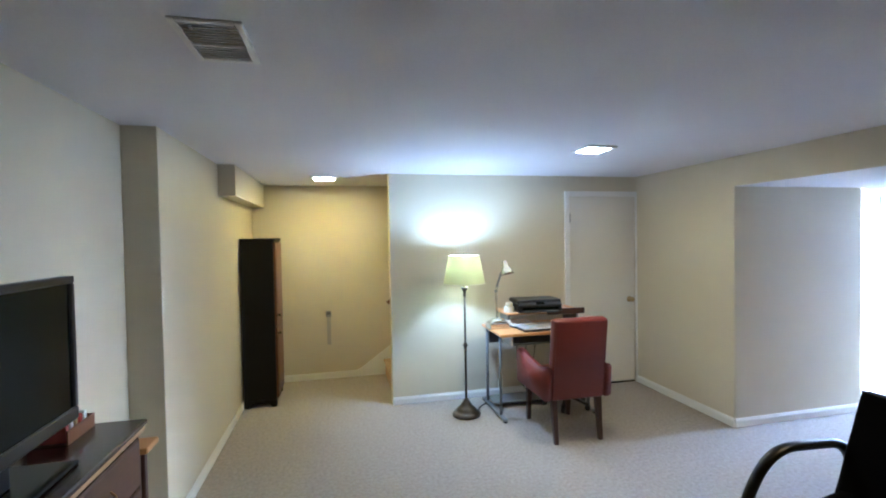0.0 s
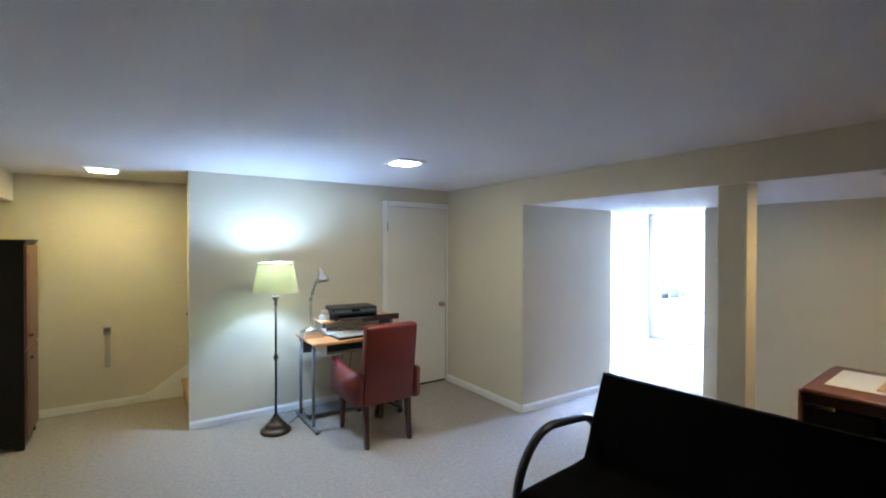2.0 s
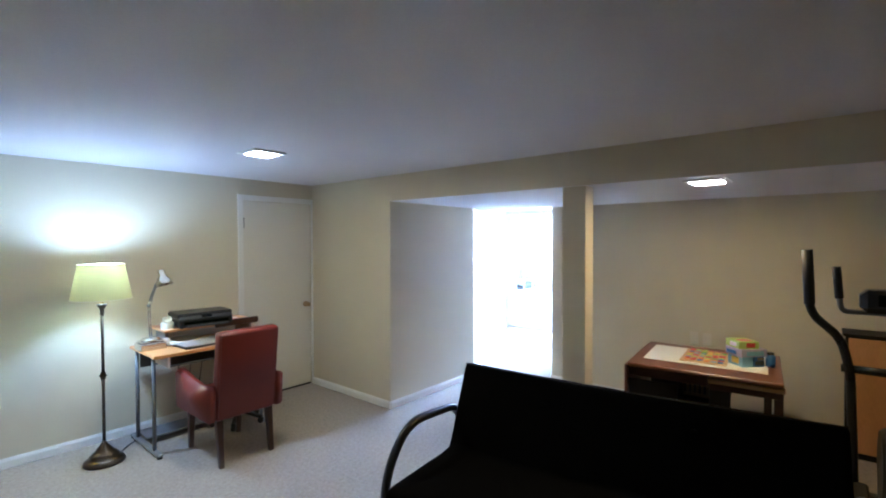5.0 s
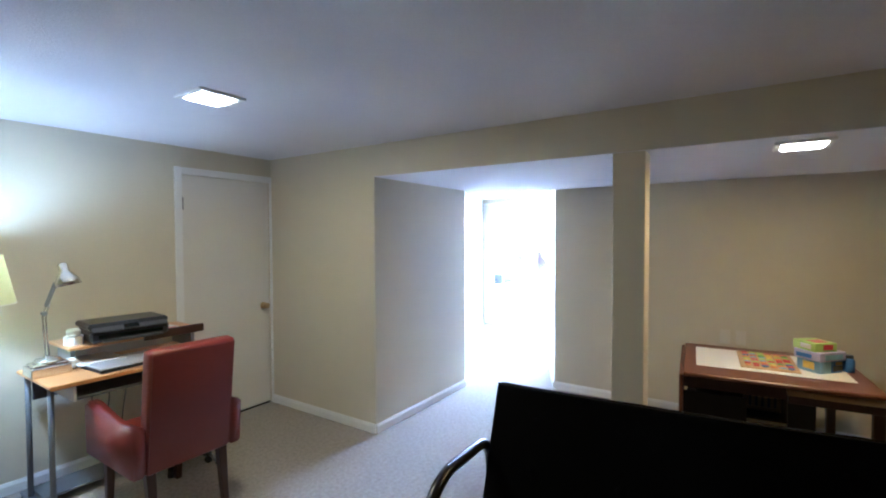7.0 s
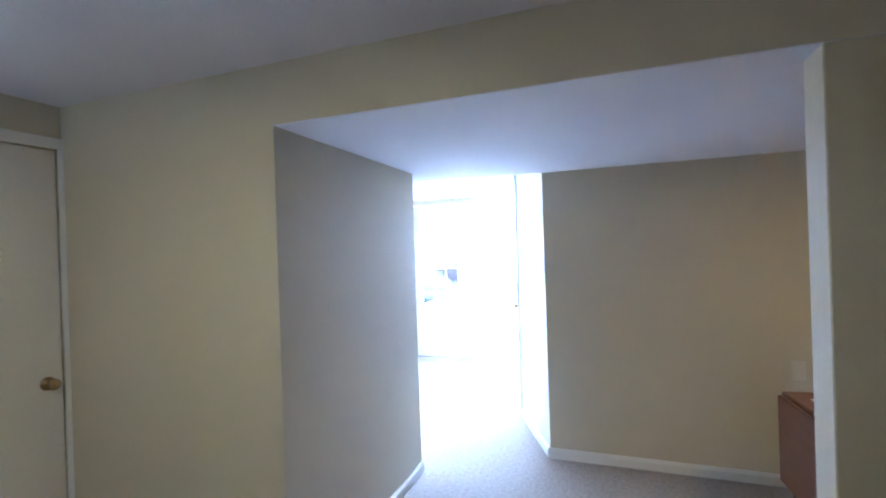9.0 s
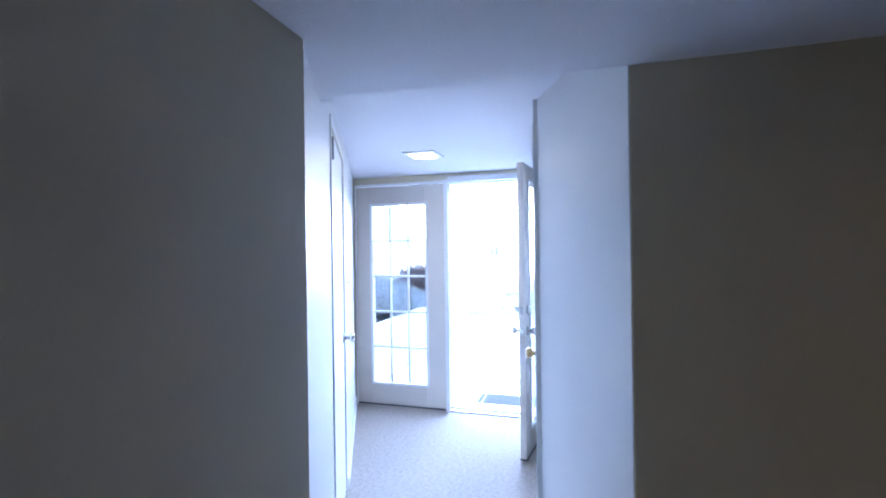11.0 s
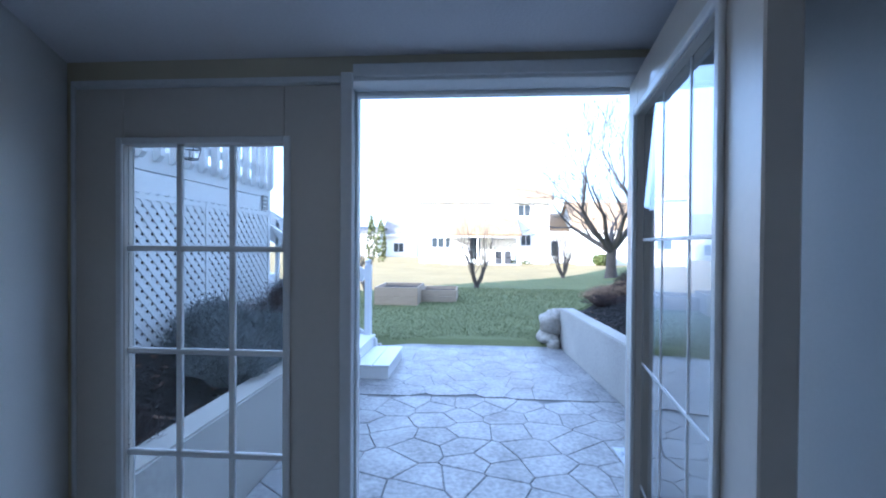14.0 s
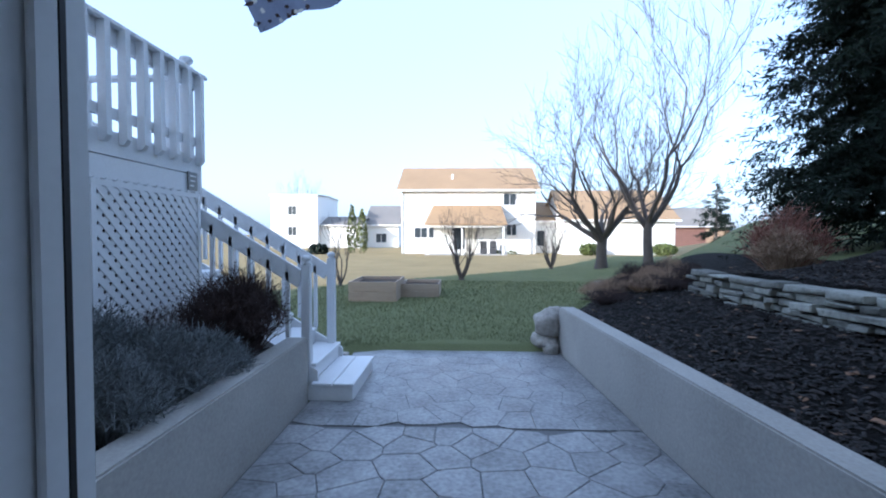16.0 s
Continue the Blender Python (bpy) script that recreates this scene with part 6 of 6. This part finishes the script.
leaf_ball("clipped_shrub", (41.0, -5.9, 0.05), 0.75, 0.42, 500, M["shrub_green"], "round clipped green shrub before a house", 1)
leaf_ball("clipped_shrub", (40.5, -10.9, 0.05), 0.8, 0.42, 500, M["shrub_green"], "round clipped green shrub before a house", 2)
leaf_ball("thuja", (44.0, 11.9, 0.0), 0.55, 1.95, 700, M["thuja"], "narrow columnar evergreen beside the far house", 3, 0.55)
leaf_ball("thuja", (44.0, 11.1, 0.0), 0.55, 1.8, 700, M["thuja"], "narrow columnar evergreen beside the far house", 4, 0.55)
leaf_ball("clipped_shrub", (42.0, 14.0, 0.0), 0.8, 0.4, 300, M["needles"], "dark low evergreen shrub", 5)
for k, y in enumerate((0.6, -0.5)):
    leaf_ball("small_shrub", (42.3, y, 0.04), 0.35, 0.16, 120, M["thuja"], "small yellowish shrub at the house wall", 6 + k)


# ---- far houses ----
def gable_block(ob, x0, y0, x1, y1, h, ridge, wall, roof, over=0.35, name="wall"):
    """Walls and a pitched roof whose ridge runs along y."""
    part(name, boxes(((x0, y0, -0.3), (x1, y1, h))), wall, ob)
    xm = (x0 + x1) / 2
    bm = bmesh.new()
    for sx, xe in ((1, x0 - over), (-1, x1 + over)):
        e = h - over * (ridge - h) / (xm - x0)
        vs = [(xe, y0 - over, e), (xe, y1 + over, e), (xm, y1 + over, ridge), (xm, y0 - over, ridge)]
        lo = [bm.verts.new(v) for v in vs]
        hi = [bm.verts.new((a, b, c + 0.12)) for a, b, c in vs]
        bm.faces.new(lo)
        bm.faces.new(hi)
        for i in range(4):
            bm.faces.new((lo[i], lo[(i + 1) % 4], hi[(i + 1) % 4], hi[i]))
    part("roof", bm, roof, ob)
    for y in (y0, y1):
        bm = bmesh.new()
        a = [bm.verts.new((x0, y + d, h)) for d in (-0.05, 0.05)]
        b = [bm.verts.new((x1, y + d, h)) for d in (-0.05, 0.05)]
        c = [bm.verts.new((xm, y + d, ridge)) for d in (-0.05, 0.05)]
        bm.faces.new((a[0], b[0], c[0]))
        bm.faces.new((a[1], b[1], c[1]))
        for p, q in ((a, b), (b, c), (c, a)):
            bm.faces.new((p[0], q[0], q[1], p[1]))
        part("gable", bm, wall, ob)
    part("gutter", boxes(((x0 - over - 0.1, y0 - over, h - over * (ridge - h) / (xm - x0) - 0.02), (x0 - over + 0.02, y1 + over, h - over * (ridge - h) / (xm - x0) + 0.12))), M["siding"], ob)


def far_window(ob, x, y, z, w, h, cols=2):
    f = part("window", boxes(((x - 0.06, y - w / 2 - 0.08, z - 0.08), (x - 0.001, y + w / 2 + 0.08, z)), ((x - 0.06, y - w / 2 - 0.08, z + h), (x - 0.001, y + w / 2 + 0.08, z + h + 0.08)),
                              ((x - 0.06, y - w / 2 - 0.08, z), (x - 0.001, y - w / 2, z + h)), ((x - 0.06, y + w / 2, z), (x - 0.001, y + w / 2 + 0.08, z + h))), M["siding"], ob)
    for c in range(cols):
        a = y - w / 2 + w * c / cols
        part("pane", boxes(((x - 0.03, a + 0.03, z), (x - 0.002, a + w / cols - 0.03, z + h))), M["far_glass"], f)


def far_house():
    ob = thing("far_house", (0, 0, 0.04), "white two-storey house with tan roof and porch", "house")
    gable_block(ob, 43.0, -2.35, 51.0, 7.85, 4.95, 7.0, M["siding"], M["shingle"], 0.35)
    for k in range(22):
        z = 0.15 + k * 0.215
        part("siding_course", boxes(((42.985, -2.35, z), (42.9995, 7.85, z + 0.012))), M["siding"], ob)
    far_window(ob, 43.0, 6.1, 1.25, 1.5, 0.75, 3)
    far_window(ob, 43.0, -0.55, 1.45, 0.75, 0.8, 2)
    far_window(ob, 43.0, -0.4, 3.75, 0.95, 0.85, 2)
    far_window(ob, 43.0, 3.4, 0.35, 0.85, 1.7, 1)
    part("door", boxes(((42.95, 2.1, 0.0), (42.998, 2.9, 2.0))), M["door"], ob)
    bm = bmesh.new()
    vs = [(40.6, 0.0, 2.15), (40.6, 5.9, 2.15), (42.99, 5.4, 3.6), (42.99, 0.25, 3.6)]
    lo, hi = [bm.verts.new(v) for v in vs], [bm.verts.new((a, b, c + 0.12)) for a, b, c in vs]
    bm.faces.new(lo)
    bm.faces.new(hi)
    for i in range(4):
        bm.faces.new((lo[i], lo[(i + 1) % 4], hi[(i + 1) % 4], hi[i]))
    part("porch_roof", bm, M["shingle"], ob)
    part("porch_ceiling", boxes(((40.75, 0.15, 2.02), (42.98, 5.75, 2.14))), M["siding"], ob)
    for y in (0.25, 3.2, 5.65):
        part("porch_post", boxes(((40.75, y - 0.06, 0), (40.87, y + 0.06, 2.02))), M["siding"], ob)
    part("porch_floor", boxes(((40.6, 0.0, -0.2), (42.98, 5.9, 0.06))), M["concrete"], ob)
    for y in (0.9, 1.6):
        part("porch_seat", boxes(((41.8, y - 0.25, 0.06), (42.3, y + 0.25, 0.5)), ((42.2, y - 0.25, 0.5), (42.3, y + 0.25, 1.0)), bevel=0.05), M["dark_panel"], ob)
    part("downspout", boxes(((42.9, 7.72, 0), (42.97, 7.8, 4.9))), M["siding"], ob)
    part("roof_vent", boxes(((44.6, 3.9, 5.85), (44.75, 4.05, 6.3))), M["siding"], ob)
    g = thing("far_garage", (0, 0, 0.04), "white single-storey garage wing with tan roof", "house")
    gable_block(g, 45.0, -4.3, 52.0, -2.36, 2.6, 4.2, M["siding"], M["shingle"], 0.25)
    gable_block(g, 42.0, -12.3, 50.0, -4.32, 2.65, 5.0, M["siding"], M["shingle"], 0.3)
    far_window(g, 45.0, -3.1, 0.6, 0.6, 1.2, 1)
    n = thing("brick_bungalow", (0, 0, 0.1), "low reddish brown house across the field", "house")
    gable_block(n, 66, -30, 74, -20, 2.6, 4.8, M["brick_house"], M["grey_shingle"], 0.4)
    part("garage_door", boxes(((65.93, -29.5, 0), (65.99, -27, 2.2))), M["tan_twig"], n)
    w = thing("white_apartment_house", (0, 0, 0), "white two-storey house far to the side", "house")
    gable_block(w, 56, 18.5, 64, 23.5, 5.6, 5.75, M["siding"], M["grey_shingle"], 0.1)
    for z in (1.4, 3.6):
        far_window(w, 56.0, 21.2, z, 0.9, 0.9, 2)
    gable_block(w, 57, 14.2, 63, 18.45, 2.5, 3.4, M["siding"], M["grey_shingle"], 0.3)
    v = thing("grey_roof_house", (0, 0, 0), "low house with grey hipped roofs behind the evergreens", "house")
    gable_block(v, 60, 10.4, 68, 14.0, 2.7, 4.9, M["siding"], M["grey_shingle"], 0.4)
    far_window(v, 60.0, 12.4, 0.6, 1.2, 1.0, 2)


far_house()


# ---- planters, doormat, flag, loose things ----
def planter(at, w, d, h, turn, label):
    ob = thing("raised_planter", at, label, "planter", "raised wooden planters on the lawn", turn)
    for a, b in (((0, 0), (d, 0.04)), ((0, w - 0.04), (d, w)), ((0, 0.0405), (0.04, w - 0.0405)), ((d - 0.04, 0.0405), (d, w - 0.0405))):
        for k in range(2):
            part("board", boxes(((a[0], a[1], -0.02 + k * (h + 0.02) / 2), (b[0], b[1], (k + 1) * (h + 0.02) / 2 - 0.025)), bevel=0.006), M["planter_wood"], ob)
    part("soil", boxes(((0.042, 0.042, -0.02), (d - 0.042, w - 0.042, h - 0.09))), M["soil"], ob)


planter((18.4, 4.75, 0), 1.12, 1.5, 0.46, 0, "square raised planter of weathered boards")
planter((19.2, 3.80, 0), 0.98, 1.2, 0.33, 0, "low raised planter of weathered boards")

ob = thing("doormat", (8.57, 2.90, PZ), "black rubber doormat with pale border lines", "doormat")
part("pad", boxes(((0, 0, 0), (0.42, 0.60, 0.016)), bevel=0.005), M["mat_black"], ob)
for a, b in (((0.04, 0.05), (0.38, 0.058)), ((0.04, 0.542), (0.38, 0.55))):
    part("border_line", boxes(((*a, 0.0162), (*b, 0.0185))), M["grey_steel"], ob)
for k in range(14):
    part("rib", boxes(((0.05, 0.08 + k * 0.032, 0.0162), (0.37, 0.096 + k * 0.032, 0.0195))), M["mat_black"], ob)

ob = thing("garden_flag", (10.87, 4.56, 2.86), "pale blue flag with a dark flower print", "flag", turn=0)
bm = bmesh.new()
nu, nv = 14, 16
# the lower corner hangs at the origin; u along the hem, v up the leading edge
hem, edge = Vector((0.06, -0.62, 0.30)), Vector((0.10, 0.40, 0.72))
rows_ = [[bm.verts.new(hem * (i / nu) + edge * (j / nv) + Vector((0.05 * math.sin(i * 0.7 + j * 0.2), 0, 0.03 * math.sin(i * 0.55)))) for j in range(nv + 1)] for i in range(nu + 1)]
for i in range(nu):
    for j in range(nv):
        bm.faces.new((rows_[i][j], rows_[i + 1][j], rows_[i + 1][j + 1], rows_[i][j + 1]))
bmesh.ops.solidify(bm, geom=bm.faces[:], thickness=0.002)
part("cloth", bm, M["flag_cloth"], ob, smooth=True)
random.seed(17)
for k in range(46):
    i, j = random.random() ** (2.2 if k % 2 else 1), random.random() * 0.8
    if k % 2 == 0:
        i, j = random.random(), random.random() ** 2.5 * 0.35
    p = hem * i + edge * j + Vector((0.05 * math.sin(i * nu * 0.7 + j * nv * 0.2) - 0.006, 0, 0.03 * math.sin(i * nu * 0.55)))
    bm = bmesh.new()
    u, v = hem.normalized(), edge.normalized()
    bm.faces.new([bm.verts.new(p + u * random.uniform(0.008, 0.03) * math.cos(a * 1.047) + v * random.uniform(0.008, 0.026) * math.sin(a * 1.047)) for a in range(6)])
    part("printed_flower", bm, M["twig"] if k % 3 else M["paper"], ob)
bm = bmesh.new()
tube(bm, [edge * 1.0 + Vector((0.0, 0.02, 0.02)), hem + edge + Vector((0, -0.05, 0.02))], 0.012, 8)
part("pole", bm, M["deck_paint"], ob)
bm = bmesh.new()
tube(bm, [edge + Vector((0, 0.02, 0.02)), Vector((-0.6, 1.26, 0.3))], 0.012, 8)
part("pole_arm", bm, M["deck_paint"], ob)

ob = thing("plastic_sheet", (10.25, 1.93, PZ), "crumpled pale blue plastic sheet on the patio", "sheet")
bm = bmesh.new()
bmesh.ops.create_grid(bm, x_segments=26, y_segments=20, size=0.5)
for v in bm.verts:
    d = max(abs(v.co.x) / 0.5, abs(v.co.y) / 0.5)
    h = abs(noise.noise((v.co.x * 6, v.co.y * 6, 2))) * 0.16 + abs(noise.noise((v.co.x * 15, v.co.y * 15, 8))) * 0.05
    v.co = Vector((v.co.x * 0.72, v.co.y * 0.42, 0.006 + h * (1 - d ** 4)))
part("sheet", bm, M["tarp"], ob)

# ---- patio stones ----
def clip(poly, a, b, c):
    """Keeps the side a*x + b*y <= c of a polygon."""
    out = []
    for (x0, y0), (x1, y1) in zip(poly, poly[1:] + poly[:1]):
        d0, d1 = a * x0 + b * y0 - c, a * x1 + b * y1 - c
        if d0 <= 0:
            out.append((x0, y0))
        if d0 * d1 < 0:
            t = d0 / (d0 - d1)
            out.append((x0 + (x1 - x0) * t, y0 + (y1 - y0) * t))
    return out


def shrink(poly, gap):
    n = len(poly)
    cx, cy = sum(p[0] for p in poly) / n, sum(p[1] for p in poly) / n
    out = poly
    for (x0, y0), (x1, y1) in zip(poly, poly[1:] + poly[:1]):
        nx, ny = y1 - y0, x0 - x1
        ln = math.hypot(nx, ny)
        if ln < 1e-5:
            continue
        nx, ny = nx / ln, ny / ln
        if nx * (cx - x0) + ny * (cy - y0) > 0:
            nx, ny = -nx, -ny
        out = clip(out, nx, ny, nx * x0 + ny * y0 - gap)
        if len(out) < 3:
            return []
    return out


def paving_stone(poly, parent, z):
    g = 0.3 if poly[0][0] > 11.73 else 0.85
    ring, top = shrink(poly, 0.0032 * g), shrink(poly, 0.010 * g)
    if len(ring) < 3 or len(top) < 3:
        return
    bm = bmesh.new()
    lo = [bm.verts.new((x, y, z - 0.02)) for x, y in ring]
    hi = [bm.verts.new((x, y, z - 0.0045)) for x, y in ring]
    n = len(ring)
    for i in range(n):
        bm.faces.new((lo[i], lo[(i + 1) % n], hi[(i + 1) % n], hi[i]))
    tilt = random.uniform(-0.004, 0.004)
    cx = sum(p[0] for p in top) / len(top)
    ti = [bm.verts.new((x, y, z + tilt * (x - cx))) for x, y in top]
    bm.faces.new(ti)
    if len(ti) == n:
        for i in range(n):
            bm.faces.new((hi[i], hi[(i + 1) % n], ti[(i + 1) % n], ti[i]))
    else:
        bmesh.ops.bridge_loops(bm, edges=[e for e in bm.edges if e.is_boundary and all(v.co.z > z - 0.01 for v in e.verts)])
    part("paving_stone", bm, M["patio"], parent)


random.seed(42)
patio = bpy.data.objects["patio"]
seeds = []
cell = 0.33
for i in range(int(6.4 / cell) + 1):
    for j in range(int(3.4 / (cell * 0.95)) + 1):
        seeds.append((8.3 + i * cell + random.uniform(-0.13, 0.13) + (cell / 2 if j % 2 else 0), 1.45 + j * cell * 0.95 + random.uniform(-0.12, 0.12)))
JOINT = 11.73
seeds = [(JOINT + (0.15 if x > JOINT else -0.15), y) if abs(x - JOINT) < 0.15 else (x, y) for x, y in seeds]
for sx, sy in seeds:
    poly = [(sx - 0.8, sy - 0.8), (sx + 0.8, sy - 0.8), (sx + 0.8, sy + 0.8), (sx - 0.8, sy + 0.8)]
    for ox, oy in seeds:
        d = (ox - sx) ** 2 + (oy - sy) ** 2
        if 1e-9 < d < 1.6:
            poly = clip(poly, 2 * (ox - sx), 2 * (oy - sy), ox * ox + oy * oy - sx * sx - sy * sy)
            if len(poly) < 3:
                break
    if len(poly) < 3:
        continue
    poly = clip(poly, -1, 0, -8.41)
    poly = clip(poly, 0, 1, LWY - 0.012) if poly else poly
    poly = clip(poly, 0.0655, -1, 8.4 * 0.0655 - 1.52 - 0.012) if poly else poly
    # the curved far edge, cut by tangents
    for (ax, ay), (bx, by) in zip(ARC, ARC[1:]):
        nx, ny = by - ay, ax - bx
        if poly:
            poly = clip(poly, nx, ny, nx * ax + ny * ay)
    if not poly or len(poly) < 3:
        continue
    poly = clip(poly, 1, 0, JOINT - 0.001) if sx < JOINT else clip(poly, -1, 0, -JOINT - 0.001)
    if len(poly) >= 3:
        area = 0.5 * abs(sum(a[0] * b[1] - b[0] * a[1] for a, b in zip(poly, poly[1:] + poly[:1])))
        if area > 0.0008:
            paving_stone(poly, patio, PZ)

# ---- dry stone wall on the slope ----
ob = thing("stone_wall", (0, 0, 0), "low dry-stacked wall of flat grey stones", "stone wall")
random.seed(9)


def wall_line(s):
    """Points along the wall, from its far end towards the house."""
    x = 14.6 - s
    return x, 0.10 - 0.05 * s


def wall_stone(parent, s0, s1, z0, z1, depth):
    bm = bmesh.new()
    x0, y0 = wall_line(s0)
    x1, y1 = wall_line(s1)
    j = lambda k: random.uniform(-k, k)
    f = [Vector((x0, y0, z0 + j(0.016))), Vector((x1, y1, z0 + j(0.016))), Vector((x1 + j(0.02), y1, z1 + j(0.012))), Vector((x0 + j(0.02), y0, z1 + j(0.012)))]
    out = j(0.06)
    front = [bm.verts.new(p + Vector((j(0.012), out + j(0.016), 0))) for p in f]
    backv = [bm.verts.new(p + Vector((0, -depth, 0))) for p in f]
    bm.faces.new(front)
    bm.faces.new(backv[::-1])
    for i in range(4):
        k = (i + 1) % 4
        bm.faces.new((front[i], backv[i], backv[k], front[k]))
    bmesh.ops.recalc_face_normals(bm, faces=bm.faces)
    bmesh.ops.bevel(bm, geom=[e for e in bm.edges if all(v in front for v in e.verts)], offset=0.012, segments=1, affect="EDGES")
    part("stone", bm, M["ledge"], parent)


base = lambda s: ground_z(wall_line(s)[0], wall_line(s)[1] + 0.12) - 0.04
for course in range(5):
    s = 0.05 * course + random.uniform(0, 0.1)
    h = random.uniform(0.065, 0.09)
    while s < 5.9:
        ln = random.choice((0.14, 0.2, 0.26, 0.33, 0.42)) * random.uniform(0.8, 1.2) if course < 4 else random.uniform(0.32, 0.62)
        z = base(s + ln / 2) + course * 0.079
        wall_stone(ob, s + 0.010, s + ln - 0.010, z + 0.008 + random.uniform(-0.012, 0.008), z + 0.068 + random.uniform(-0.014, 0.008), 0.22)
        s += ln

# ---- mulch chips, leaf litter and grass, past counting ----
random.seed(77)
rng_np = np.random.RandomState(5)


def scatter(name, spots, size, mat, label, category, flat=0.35, thick=0.25):
    """Many small tapered chips joined into one mesh."""
    verts, faces = [], []
    for x, y, z in spots:
        a, tilt, ln = random.uniform(0, 6.283), random.uniform(-0.5, 0.5), random.uniform(*size)
        u = Vector((math.cos(a), math.sin(a), math.tan(tilt) * 0.6)).normalized() * ln
        w = Vector((-math.sin(a), math.cos(a), random.uniform(-0.4, 0.4))).normalized() * ln * flat * random.uniform(0.6, 1.3)
        n = u.cross(w).normalized() * ln * thick
        c = Vector((x, y, z))
        k = len(verts)
        verts += [c - u - w, c + u - w * 0.6, c + u * 0.8 + w, c - u * 0.9 + w, c + n]
        faces += [(k, k + 1, k + 4), (k + 1, k + 2, k + 4), (k + 2, k + 3, k + 4), (k + 3, k, k + 4)]
    me = bpy.data.meshes.new(name)
    me.from_pydata([tuple(v) for v in verts], [], faces)
    me.materials.append(mat)
    return tagged(new(name, me), label, category, kind="stuff")


def bed_spots(n, x0, x1, y0, y1):
    out = []
    while len(out) < n:
        x = x0 + (x1 - x0) * random.random() ** 1.15
        y = random.uniform(y0, y1)
        if ground_kind(x, y) == 2 and (y > LWY + 0.2 or y < rw_y(x) - 0.22 or x > 14.3):
            out.append((x, y, ground_z(x, y) + 0.012))
    return out


scatter("mulch_chips", bed_spots(24000, 9.2, 17.0, -3.0, 1.9), (0.012, 0.042), M["chip"], "loose dark bark chips on the slope", "mulch")
scatter("mulch_chips", bed_spots(3500, 8.4, 12.3, 4.95, 5.8), (0.010, 0.03), M["chip"], "loose dark bark chips in the planting bed", "mulch")
scatter("fallen_leaves", bed_spots(620, 9.2, 17.5, -3.0, 1.9) + bed_spots(160, 8.4, 12.3, 4.95, 5.75), (0.018, 0.04), M["leaf_litter"], "dry brown leaves on the mulch", "leaves", 0.6, 0.12)

verts, faces = [], []
for _ in range(42000):
    x = 14.2 + 9.0 * random.random() ** 1.7
    y = random.uniform(-3.2, 7.5)
    if ground_kind(x, y) != 0 or x < 14.25 + 0.36 * (1 - ((y - 3.15) / 1.27) ** 2) + 0.01:
        continue
    z = ground_z(x, y) - 0.005
    a, h = random.uniform(0, 6.283), random.uniform(0.025, 0.06)
    w = 0.004 + 0.0012 * (x - 14)
    k = len(verts)
    verts += [(x - w * math.cos(a), y - w * math.sin(a), z), (x + w * math.cos(a), y + w * math.sin(a), z), (x + random.uniform(-0.02, 0.02), y + random.uniform(-0.02, 0.02), z + h)]
    faces.append((k, k + 1, k + 2))
me = bpy.data.meshes.new("grass")
me.from_pydata(verts, [], faces)
me.materials.append(M["blade"])
tagged(new("grass", me), "short winter grass blades on the lawn", "grass", kind="stuff")
